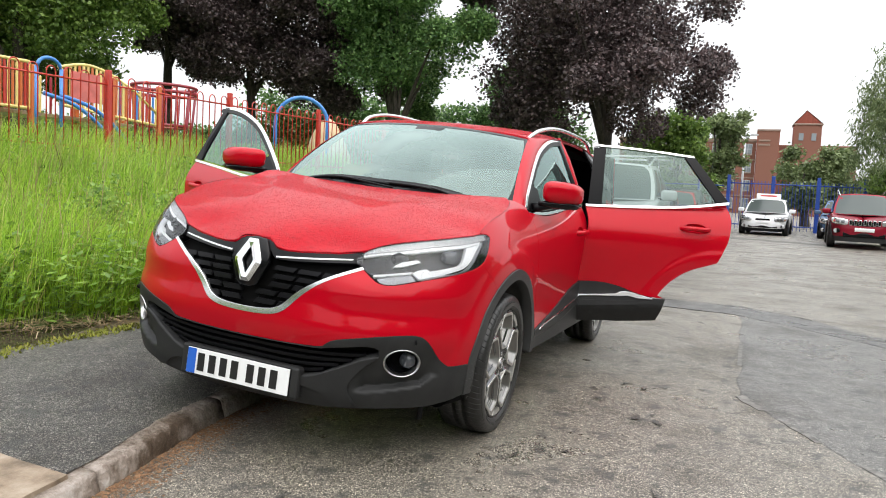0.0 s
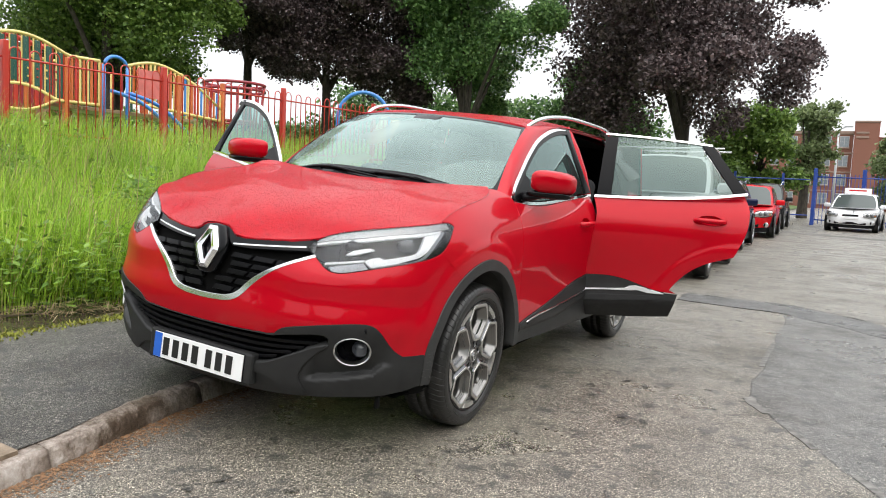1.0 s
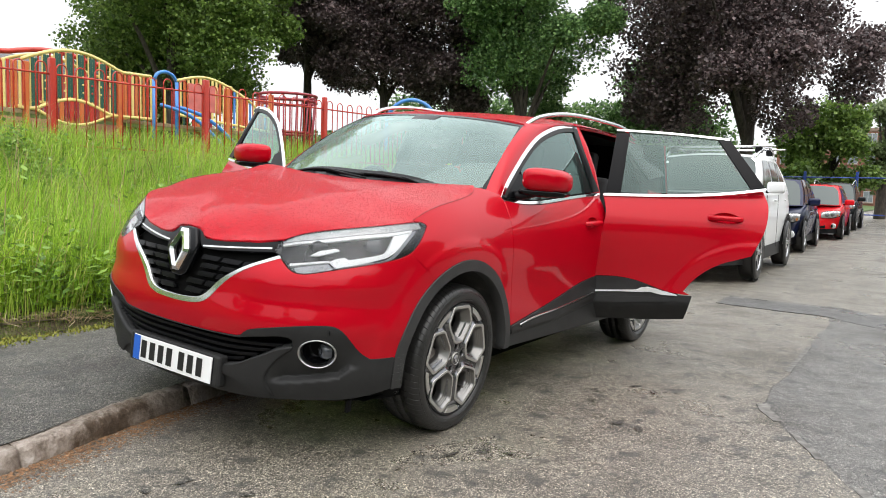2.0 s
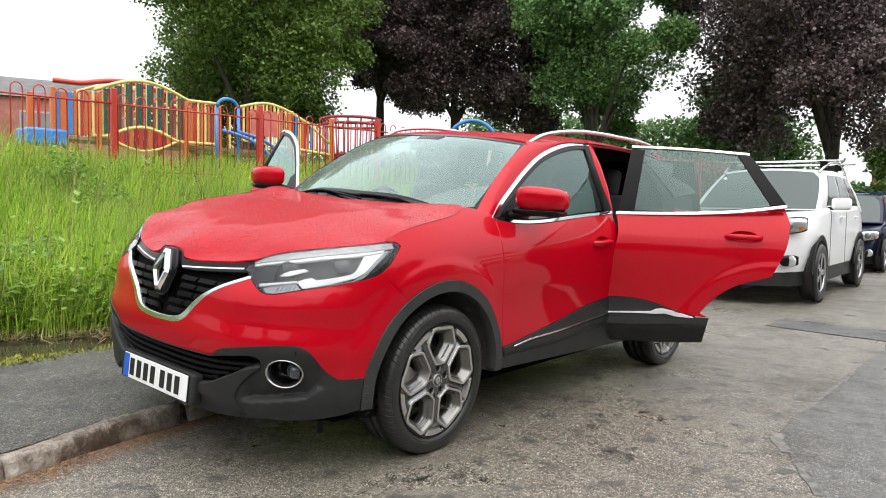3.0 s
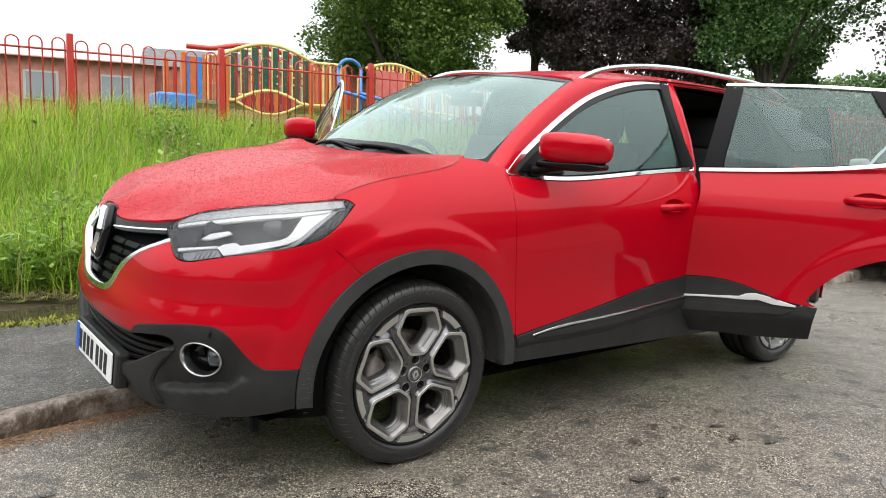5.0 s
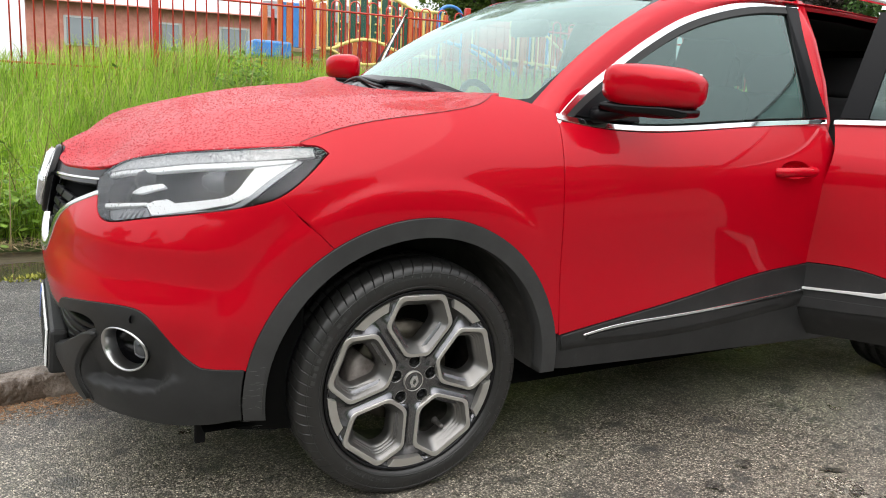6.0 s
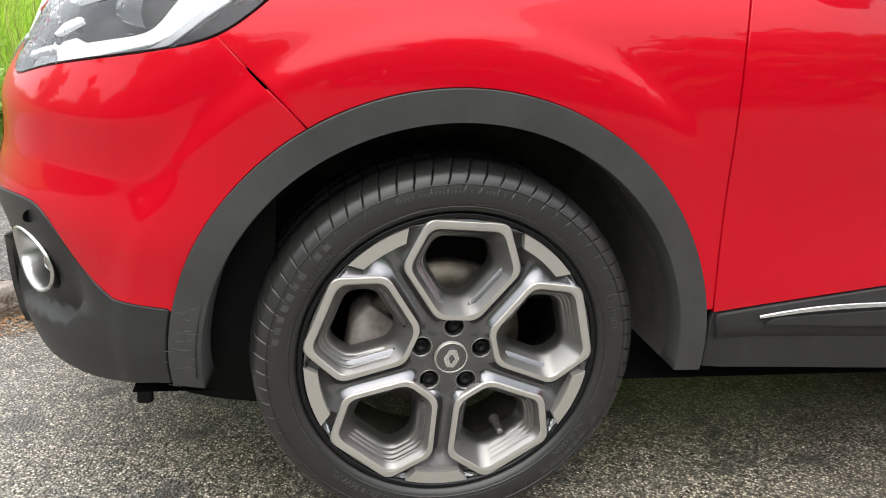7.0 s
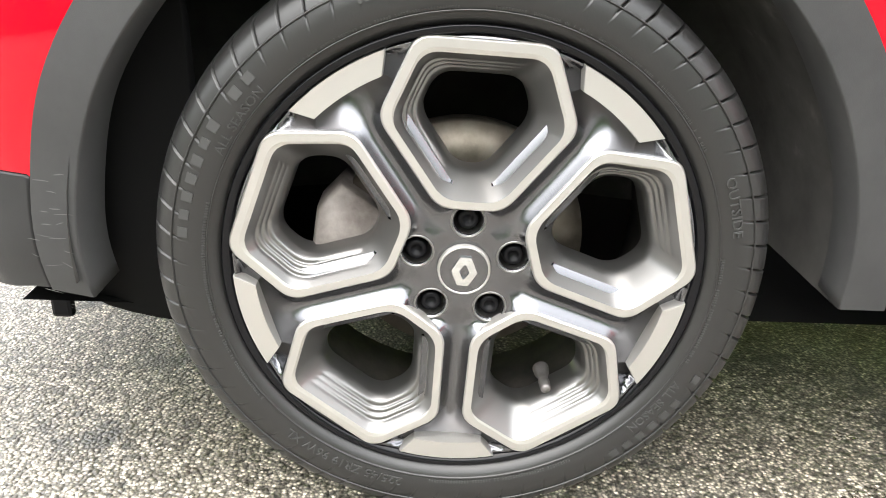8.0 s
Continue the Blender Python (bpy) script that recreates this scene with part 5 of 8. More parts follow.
    for k, (xx, yy, zz, rr) in enumerate(((.745, -.535, .884, .025), (.575, -.665, .862, .026))):
        pj = lathe("projector", [(0, .0), (.010, rr * .5), (.004, rr * .8), (-.008, rr), (-.012, rr * 1.15), (-.05, rr * 1.2)], [M_proj, M_bowl][k], lamp, axis="y", steps=28)
        pj.matrix_basis = pose(sg * xx, yy, zz, 180, 0, sg * -28)
        pj["label"] = "round projector lens"
    panel("lens", LAMP, flank, M_lens_wet, lamp, mirror=side, step=.03, gap=.003, thick=.003).visible_shadow = False

# grille
grille = thing_part("grille", car)
panel("grille_backing", inset_poly(GRILLE, .001), sunk(.045), M_under, grille, step=.04, gap=0, thick=0)
g_rim = [flank(*p) for p in GRILLE]
g_in = [sunk(.035)(*p) for p in GRILLE]
loft("grille_wall", [g_rim, g_in], M_black, grille, closed=True)
low_half = np.array(curve_points(xz(GR_LOW), .02))
low_all = np.concatenate([low_half, (low_half * (-1, 1))[::-1][1:]])
t_ = np.linspace(-1, 1, len(low_all))
thick_v = .010 + .016 * np.exp(-((np.abs(t_)) / .55) ** 4)
inner_v = low_all + np.stack([-np.sign(low_all[:, 0]) * thick_v * np.clip(np.abs(low_all[:, 0]) / .25, 0, 1), thick_v], 1) * (.75, .8)
panel("chrome_surround", chain(low_all, inner_v[::-1]), flank, M_satin, grille, step=.03, thick=.02, gap=0, lift=.003, label="bright chrome lower grille surround")
gtop = np.array(straight(xz(GR_TOP), .02))
gall = np.concatenate([(gtop * (-1, 1))[::-1], gtop[1:]])
panel("upper_band", chain(gall, (gall - (0, .040))[::-1]), sunk(.006), M_black, grille, step=.03, thick=.03, gap=0)
for s in (1, -1):
    b = chain(curve_points(xz([(s * .115, .820), (s * .25, .830), (s * .45, .847)]), .03), curve_points(xz([(s * .45, .8435), (s * .25, .8255), (s * .115, .815)]), .03))
    panel("chrome_bar", b, sunk(.002), M_chrome, grille, step=.03, thick=.006, gap=0, label="thin chrome bar")
lowx, lowz = np.array([p[0] for p in GR_LOW])[::-1], np.array([p[1] for p in GR_LOW])[::-1]
for zz in (.775, .738, .701, .664, .627):
    lim = float(np.interp(zz + .005, lowz, lowx)) - .03
    for s in (1, -1):
        a = .035 + (.075 if zz > .68 else 0) * min(1, (zz - .62) / .1)
        while a < lim - .02:
            b2 = min(a + .105, lim)
            p = xz([(s * a, zz - .009), (s * (b2 - .012), zz - .009), (s * b2, zz + .009), (s * (a + .012), zz + .009)])
            panel("slat", p, sunk(.016), M_blackm, grille, step=.04, thick=.016, gap=0, edge=.004)
            a = b2 + .006
badge = thing_part("badge", car)
badge["label"] = "chrome diamond badge on a black shield"


def nose(x, z, d):
    return sunk(-d)(np.array([w_x(float(x))]), np.array([float(z)]))[0]


sh = [(0, .885), (.055, .878), (.088, .825), (.094, .79), (.05, .695), (.028, .68), (0, .678)]
sh = sh + [(-a, b) for a, b in sh[-2:0:-1]]
loft("shield", [[nose(x, z, -.02) for x, z in sh], [nose(x, z, .006) for x, z in sh], [nose(x * .93, .785 + (z - .785) * .93, .011) for x, z in sh]], M_black, badge, closed=True, caps=True)
dz = .785
o = [(0, dz + .086), (.030, dz + .086), (.066, dz + .010), (.066, dz - .004), (.018, dz - .086), (-.018 + .018, dz - .086)]
outer_d = [(.022, dz + .085), (.064, dz + .008), (.064, dz - .008), (.022, dz - .085), (-.022, dz - .085), (-.064, dz - .008), (-.064, dz + .008), (-.022, dz + .085)]
inner_d = [(.002, dz + .052), (.026, dz + .003), (.026, dz - .003), (.002, dz - .052), (-.002, dz - .052), (-.026, dz - .003), (-.026, dz + .003), (-.002, dz + .052)]
mid_d = [((a + c) / 2, (b + d) / 2) for (a, b), (c, d) in zip(outer_d, inner_d)]
loft("diamond", [[nose(x, z, .008) for x, z in outer_d], [nose(x, z, .018) for x, z in outer_d], [nose(x, z, .027) for x, z in mid_d], [nose(x, z, .020) for x, z in inner_d], [nose(x, z, .010) for x, z in inner_d]],
     M_chrome, badge, closed=True, smooth=False)
# number plate with plain bars
plate = thing_part("number_plate", car)
plate["label"] = "white number plate with a blue end band"
plate.matrix_basis = pose(0, -.893, .314, -4, 0, 0)
box("plate_board", (.522, .006, .112), (0, 0, 0), M_white_plate, plate, bevel=.002)
box("plate_edge", (.53, .004, .120), (0, .004, 0), M_blackm, plate, bevel=.002)
box("blue_band", (.044, .002, .108), (-.236, -.0045, 0), M_blue_plate, plate, bevel=.0005)
for k in range(7):
    x = -.185 + k * .0585 + (.022 if k > 3 else 0)
    box("ink_bar", (.036, .0016, .078), (x, -.0048, 0), M_ink, plate, bevel=.0004)
box("plate_plinth", (.60, .05, .135), (0, .026, -.002), M_clad, car, bevel=.012).matrix_basis = pose(0, -.863, .312, -4, 0, 0)

# lower intake slats
panel("intake_backing", inset_poly(INTAKE, .001), sunk(.07), M_under, car, step=.05, gap=0, thick=0)
loft("intake_wall", [[flank(*p) for p in INTAKE], [sunk(.07)(*p) for p in INTAKE]], M_blackm, car, closed=True)
for zz, lim in ((.362, .38), (.388, .445), (.414, .50), (.440, .555)):
    b = chain(curve_points(xz([(-lim, zz + .012 + .012), (-.3, zz + .009), (0, zz + .007), (.3, zz + .009), (lim, zz + .024)]), .04),
              curve_points(xz([(lim, zz + .014), (.3, zz - .001), (0, zz - .003), (-.3, zz - .001), (-lim, zz + .014)]), .04))
    panel("intake_slat", b, sunk(.02), M_blackm, car, step=.05, gap=0, thick=.03)
# fog lamps
# ring chrome, its colour darkened to paint in the dark ground it mirrors
M_fogring = material("ground_darkened_chrome", (0.50, 0.50, 0.50), 0.30, 1.0)
for side in (False, True):
    sg = -1 if side else 1
    fog = thing_part("fog_lamp", car)
    fog["label"] = "round fog lamp in a chrome ring"
    flip = lambda pts: np.array(pts) * (sg, 1, 1)
    rings = [[sunk(d)(*p) for p in ring2(fog_w, fog_z, .079 * k, .060 * k, 40)] for k, d in ((1.0, -.002), (.985, -.006), (.95, -.007), (.90, -.002), (.87, .010), (.84, .030))]
    loft("chrome_ring", [flip(r) for r in rings][::sg], M_fogring, fog, closed=True)
    rings = [[sunk(d)(*p) for p in ring2(fog_w + o_, fog_z, .079 * k, .060 * k, 40)] for k, d, o_ in ((.845, .028, 0), (.80, .05, 0), (.5, .075, .01), (.02, .075, .01))]
    loft("bowl", [flip(r) for r in rings][::sg], M_black, fog, closed=True)
    c = sunk(.035)(fog_w + .018, fog_z)
    ln = lathe("lens", [(0, .0), (.006, .018), (.0, .030), (-.012, .036), (-.03, .037)], M_proj, fog, axis="y", steps=28)
    ln.matrix_basis = pose(sg * c[0], c[1] - .005, c[2], 180, 0, sg * -20)
    # parking sensor
    c = sunk(-.005)(w_x(.722), .541)
    sn = lathe("parking_sensor", [(.004, .0), (.004, .009), (0, .011)], M_blackm, car, axis="y", steps=16)
    sn.matrix_basis = pose(sg * c[0], c[1], c[2], 180, 0, sg * -40)
    # raised corner moulding below the intake
    pod = chain(curve_points(xz([(.27, .338), (.357, .357), (.43, .391), (.49, .420), (.547, .450), (.598, .467)]), .02), curve_points(xz([(.598, .463), (.568, .438), (.518, .381), (.492, .319), (.505, .285), (.523, .258)]), .02),
                curve_points(xz([(.523, .258), (.47, .240), (.43, .262), (.38, .292), (.33, .305), (.27, .307)]), .02))
    panel("corner_moulding", pod, flank, M_clad, car, mirror=side, step=.02, lift=.016, gap=.001, edge=.012)
    gap_line = curve_points(xz([(.603, .470), (.572, .440), (.524, .383), (.499, .325), (.510, .285), (.532, .250)]), .02)
    tube("shut_line", [sunk(-.005)(*p) * (sg, 1, 1) for p in gap_line], .0022, M_seal, car, sides=6)

# wipers
for a0, a1, t0 in ((.80, .06, -.012), (.10, -.74, -.002)):
    wp = thing_part("wiper", car)
    pts = [screen(a, t0 + .022 * math.sin((a - a0) / (a1 - a0) * math.pi * .6)) + np.array((0, -.010, .006)) for a in np.linspace(a0, a1, 16)]
    tube("blade", pts, .006, M_blackm, wp, sides=8, flat=1.3)
    pts2 = [screen(a, -.02 + .03 * k) + np.array((0, -.012, .012)) for k, a in zip(np.linspace(-.8, 1, 8), np.linspace(a0 + .05, (a0 + a1) / 2, 8))]
    tube("arm", pts2, .006, M_blackm, wp, sides=8)

# --- cabin
def cushion(name, size, m, parent, mat=M_seat, r=.05):
    ob = link(name, box_mesh(name, size, r, 4), mat, parent)
    ob.data.polygons.foreach_set("use_smooth", [True] * len(ob.data.polygons))
    ob.matrix_basis = m
    return ob


def seat(x, y, wide):
    s = thing_part("seat", car)
    cushion("cushion", (wide, .52, .16), pose(x, y, .62, 6), s)
    cushion("backrest", (wide, .14, .62), pose(x, y + .30, .92, -16), s)
    for k in ((0,) if wide < .7 else (-.38, .38)):
        cushion("headrest", (.26, .09, .20), pose(x + k, y + .40, 1.31, -10), s, r=.04)
    return s


seat(-.37, 1.12, .5)
seat(.37, 1.12, .5)
seat(0, 2.05, 1.3)
rows = []
for y, z in ((.44, 1.04), (.55, 1.075), (.75, 1.06), (.84, .99), (.86, .80), (.70, .62)):
    rows.append([(x, y - .10 * (x / .7) ** 2 * (-.5), z - .02 * (x / .7) ** 2) for x in np.linspace(-.74, .74, 15)])
loft("dashboard", rows, M_dash, car)
wheel_ring = [( -.37 + .18 * math.cos(a), .93 - .05 * math.sin(a), 1.0 + .17 * math.sin(a)) for a in np.linspace(0, 2 * math.pi, 28, endpoint=False)]
sw = thing_part("steering_wheel", car)
tube("grip", wheel_ring, .016, M_blackm, sw, closed=True, sides=8)
cushion("hub", (.16, .05, .12), pose(-.37, .93, 1.0), sw, M_blackm, .02)
rm = thing_part("rear_view_mirror", car)
cushion("housing", (.24, .04, .07), pose(0, .90, 1.40), rm, M_blackm, .018)
cushion("sensor_pod", (.20, .14, .05), pose(0, .86, 1.47, 30), rm, M_black, .02)
for s in (1, -1):
    # B pillar and inner side walls
    ys = [cabin(np.array([1.69]), np.array([z]))[0] * (s, 1, 1) + np.array((-s * .05, 0, 0)) for z in (1.12, 1.25, 1.4, 1.54)]
    low = [(s * .80, 1.70, .35), (s * .80, 1.70, .7), (s * .80, 1.69, 1.0)]
    tube("b_pillar", np.array(low + [tuple(p) for p in ys]), .05, M_red if s > 0 else M_blackm, car, sides=10)
loft("headlining", [[(x, y, float(roof(x, y)[2]) - .05) for x in np.linspace(-.6, .6, 7)] for y in (1.08, 1.5, 2.0, 2.6, 3.1)], M_dash, car)
loft("inner_side", [[(-.80, y, z) for y in np.linspace(.5, 3.0, 6)] for z in (.3, 1.0)], M_blackm, car)
loft("boot_wall", [[(x, 2.75, z) for x in (-.78, .78)] for z in (.3, 1.12)], M_blackm, car)

# ---------------------------------------------------------------- wheels
M_alloy = material("machined_alloy", (0.48, 0.465, 0.44), 0.38, 0.75)
bump(M_alloy, 60, 0.05, 0.001)
M_gun = material("gunmetal_alloy", (0.165, 0.166, 0.176), 0.27, 1.0, 0.0)
M_wall = material("silver_grey_alloy", (0.205, 0.201, 0.196), 0.36, 0.9, 0.0)
M_barrel = material("dirty_rim_barrel", (0.05, 0.048, 0.045), 0.6, 0.3)
noise_colour(M_barrel, [(0.3, (0.02, 0.02, 0.02)), (0.7, (0.09, 0.08, 0.07))], 30)
M_disc = material("brushed_brake_disc", (0.15, 0.13, 0.105), 0.42, 0.8)
noise_colour(M_disc, [(0.35, (0.075, 0.062, 0.048)), (0.65, (0.19, 0.17, 0.14))], 14)
M_cal = material("rusty_caliper", (0.22, 0.19, 0.17), 0.7, 0.2)
noise_colour(M_cal, [(0.3, (0.12, 0.10, 0.09)), (0.7, (0.32, 0.29, 0.27))], 25)


def hexagon(pts, r, n=8):
    """A polygon with rounded corners, each at most as wide as its edges allow."""
    out, m = [], len(pts)
    for i in range(m):
        p, a, b = np.array(pts[i]), np.array(pts[i - 1]), np.array(pts[(i + 1) % m])
        la, lb = np.linalg.norm(a - p), np.linalg.norm(b - p)
        u, v = (a - p) / la, (b - p) / lb
        q = min(r, .46 * la, .46 * lb)
        for k in np.linspace(0, 1, n):
            out.append(p + u * q * (1 - k) ** 2 + v * q * k ** 2)
    return np.array(out)


HEX = [(.034, .072), (.1005, .162), (.067, .2435), (-.067, .2435), (-.1005, .162), (-.034, .072)]


def hexring(s, r=.016, shift=0.0):
    """The opening's outline moved inwards by s, its corners rounder further in."""
    return hexagon(inset_poly(np.array(HEX, float), s), r + .10 * max(s, 0)) + (0, shift)


def hexwall(s):
    """The opening's outline further down its steep wall."""
    return hexring(.0105 + (s - .0105) * .84, .016, -.0035)


def turn2(p, t):
    return np.stack([p[:, 0] * math.cos(t) + p[:, 1] * math.sin(t), -p[:, 0] * math.sin(t) + p[:, 1] * math.cos(t)], 1)


def wheel_face_depth(p, q):
    """Slopes falling away from the frames into grooves and the hub."""
    pts = np.stack([np.ravel(p), np.ravel(q)], 1)
    far = np.zeros(len(pts))
    for k in range(5):
        far = far + np.exp(-edge_distance(turn2(hexring(.0), radians(2 + 72 * k)), pts) / .005)
    far = np.maximum(-.005 * np.log(far), 0).reshape(np.shape(p))
    r = np.hypot(p, q)
    deep = .024 * (1 - np.exp(-far / .017)) * np.clip((r - .02) / .05, .55, 1)
    z = -.0012 - deep * np.clip((.2465 - r) / .006, .3, 1)
    for k in range(5):
        db = np.hypot(p - .0553 * math.sin(radians(2 + 72 * k)), q - .0553 * math.cos(radians(2 + 72 * k)))
        w = np.clip((.030 - db) / .011, 0, 1)
        w = w * w * (3 - 2 * w)
        z = z * (1 - w) - .0125 * w
    return z


X0 = .104


M_valve = material("grey_valve_cap", (0.16, 0.15, 0.145), 0.35, 0.6)
M_letter = material("worn_raised_rubber", (0.035, 0.035, 0.034), 0.6)


def side_text(words, mid, size, rad, parent):
    """Raised lettering bent round the tyre wall, tops outwards."""
    cu = bpy.data.curves.new("lettering", "FONT")
    cu.body, cu.size, cu.extrude, cu.resolution_u = words, size, .0018, 2
    cu.align_x, cu.align_y = "CENTER", "CENTER"
    src = bpy.data.objects.new("lettering", cu)
    raw = src.to_mesh()
    V = np.array([v.co[:] for v in raw.vertices])
    faces = [tuple(p.vertices) for p in raw.polygons]
    src.to_mesh_clear()
    bpy.data.objects.remove(src)
    bpy.data.curves.remove(cu)
    t = mid + V[:, 0] * 1.12 / rad
    r = rad + V[:, 1]
    x = np.interp(r, [.2673, .2762, .2868, .2992, .3116], [.1085, .112, .1135, .1125, .1085]) + V[:, 2] - .0002
    me = mesh_of("lettering", np.stack([x, r * np.sin(t), r * np.cos(t)], 1).tolist(), faces, False)
    link("lettering", me, M_letter, parent, "raised lettering on the tyre wall")


def small_print(runs, parent):
    """Runs of small raised bars round the tyre wall, moulded in."""
    rg = np.random.default_rng(19)
    V, F = [], []
    for a0, a1, rad, tall, pitch in runs:
        for t in np.arange(radians(a0), radians(a1), pitch / rad):
            if rg.uniform() < .14:
                continue
            half, h = pitch * .275 / rad, tall * rg.uniform(.75, 1.0)
            o = len(V)
            for up in (-.0008, .0012):
                for dt, dr in ((-half, -h / 2), (half, -h / 2), (half, h / 2), (-half, h / 2)):
                    r = rad + dr
                    x = float(np.interp(r, [.2673, .2762, .2868, .2992, .3116], [.1085, .112, .1135, .1125, .1085])) + up
                    V.append((x, r * math.sin(t + dt), r * math.cos(t + dt)))
            F += [(o + 4, o + 5, o + 6, o + 7)] + [(o + i, o + (i + 1) % 4, o + 4 + (i + 1) % 4, o + 4 + i) for i in range(4)]
    ob = link("small_print", mesh_of("small_print", V, F, False), M_letter, parent, "raised small print on the tyre wall")
    ob["kind"] = "stuff"


def build_wheel():
    wh = new("wheel")
    wh.empty_display_size = .05
    # tyre with cut shoulder blocks
    n_blocks = 70
    cutting = [(0, 1), (.03, 1), (.055, 0), (.10, 0), (.3, 0), (.5, 0), (.7, 0), (.90, 0), (.945, 0), (.97, 1)]
    sub = len(cutting)
    steps = n_blocks * sub
    prof_t = [(-.098, .252), (-.112, .275), (-.113, .30), (-.106, .325), (-.095, .337), (-.06, .3435), (-.03, .3445), (-.028, .337), (-.018, .337), (-.016, .3445), (.016, .3445), (.018, .337), (.028, .337),
              (.03, .3445), (.06, .3435), (.082, .340), (.095, .3355), (.1035, .328), (.1085, .318), (.1125, .304), (.1135, .290), (.112, .278), (.1085, .268), (.1035, .2615), (.098, .2585), (.094, .252)]
    prof_t = [(a, r if r < .262 else .262 + (r - .262) * .885) for a, r in prof_t]
    ang = np.array([(k + u) * 2 * np.pi / n_blocks for k in range(n_blocks) for u, _ in cutting])
    rings = []
    for i, (a, r) in enumerate(prof_t):
        cut = np.array([c for _ in range(n_blocks) for _, c in cutting], float)
        depth = .012 if .322 < r and abs(a) > .03 else (.009 if .318 < r else (.003 if .309 < r and a > 0 else 0))
        sg = np.where((np.arange(steps) // sub) % 2 == 0, 1, .75)
        rr = r - depth * cut * sg
        aa = a - (.007 * cut * (a > .09) * (r > .308))
        turn = ang + .8 * max(0.0, a - .05) + .8 * max(0.0, .321 - r) * (a > 0)
        rings.append(np.stack([aa + 0 * ang, rr * np.cos(turn), rr * np.sin(turn)], 1))
    loft("tyre", rings, M_rubber, wh, closed=True, label="black all-season tyre")
    # raised rings on the sidewall
    for r, a in ((.3068, .1105), (.2708, .1105)):
        loft("sidewall_ring", [np.stack([a + d + 0 * ang, (r + e) * np.cos(ang), (r + e) * np.sin(ang)], 1) for d, e in ((-.001, -.0012), (.0012, -.0006), (.0012, .0006), (-.001, .0012))], M_rubber, wh, closed=True)
    for words, mid, size, rad in (("ALL SEASON", 305, .013, .279), ("225/45 ZR19 96W XL", 208, .015, .282), ("OUTSIDE", 72, .015, .287), ("ALL SEASON", 125, .013, .279)):
        side_text(words, radians(mid), size, rad, wh)
    small_print(((3, 58, .2740, .0032, .0030), (84, 112, .2740, .0032, .0030), (150, 186, .2755, .0035, .0033), (-40, -4, .2740, .0030, .0028), (234, 286, .2740, .0032, .0030), (278, 314, .2950, .0115, .0200), (114, 142, .2950, .0105, .0190), (-22, 12, .2960, .0060, .0062)), wh)
    lathe("rim_lip", [(.090, .252), (.098, .2575), (.1025, .2580), (.104, .2555), (.1025, .2505), (.097, .2475), (.080, .244)], M_black, wh, steps=120)
    lathe("barrel", [(.085, .2465), (.06, .236), (0, .226), (-.09, .228), (-.10, .245)], M_barrel, wh, steps=72)
    # spokes
    a = np.linspace(0, 2 * np.pi, 120, endpoint=False)
    disc = np.stack([.2465 * np.sin(a), .2465 * np.cos(a)], 1)
    base_hex = hexring(-.0010)
    holes = []
    for k in range(5):
        t = radians(2 + 72 * k)
        rot = np.array([[math.cos(t), -math.sin(t)], [math.sin(t), math.cos(t)]])
        holes.append(np.stack([base_hex[:, 0] * math.cos(t) + base_hex[:, 1] * math.sin(t), -base_hex[:, 0] * math.sin(t) + base_hex[:, 1] * math.cos(t)], 1))
    bolt_holes = []
    for k in range(5):
        t = radians(2 + 72 * k)
        c = (.0553 * math.sin(t), .0553 * math.cos(t))
        bolt_holes.append(ring2(c[0], c[1], .0170, .0170, 28))

    def face(p, q):
        p, q = np.asarray(p, float), np.asarray(q, float)
        return np.stack([X0 + wheel_face_depth(p, q), p, q], -1)
    shell = panel("spoke_body", disc, lambda p, q: face(p, q) + np.array((50, 1.3, .7)), M_gun, wh, holes=holes + bolt_holes, step=.0036, thick=.03, gap=0, edge=.0015)
    shell.data.transform(Matrix.Translation((-50, -1.3, -.7)))
    # bright frames round the openings with stepped walls
    for k in range(5):
        t = radians(2 + 72 * k)
        fr = thing_part2("spoke_frame", wh)
        levels = [(-.0016, -.016), (-.0008, -.003), (.0002, -.0010), (.0012, 0), (.0092, 0), (.0105, -.0014)]
        rings = [[(X0 + d, *p) for p in turn2(hexring(s, .016, -.0035 if s > .01 else 0), t)] for s, d in levels]
        loft("machined_face", rings, M_alloy, fr, closed=True, smooth=False)
        # broad sloping wall; three fine grooves run round its leading sides
        plain = hexring(.013)
        cutm = np.clip((.030 - plain[:, 0]) / .02, 0, 1) * np.clip((plain[:, 1] - .098) / .02, 0, 1)
        walls = [(.0105, 0), (.0155, 0)]
        for g in (.0195, .0245, .0295):
            walls += [(g - .0010, 0), (g, 1), (g + .0010, 0)]
        walls += [(.0340, 0), (.0375, 0)]
        rings = []
        for s, cut in walls:
            p = turn2(hexwall(s), t)
            dep = X0 - .0014 - 1.35 * (s - .0105) - cut * .0026 * cutm
            rings.append(np.stack([dep + 0 * p[:, 0], p[:, 0], p[:, 1]], 1))
        for s, d in ((.0392, -.044), (.0400, -.066)):
            p = turn2(hexwall(s), t)
            rings.append(np.stack([X0 + d + 0 * p[:, 0], p[:, 0], p[:, 1]], 1))
        loft("stepped_wall", rings, M_wall, fr, closed=True, smooth=True)
        # machined sector at the rim between two frames
        t2 = t + radians(36)
        outer_s = [(.2472 * math.sin(t2 + b), .2472 * math.cos(t2 + b)) for b in np.linspace(-radians(13.2), radians(13.2), 12)]
        inner_s = [(.2245 * math.sin(t2 + b), .2245 * math.cos(t2 + b)) for b in np.linspace(radians(10.2), -radians(10.2), 10)]
        ring_s = np.array(outer_s + inner_s)
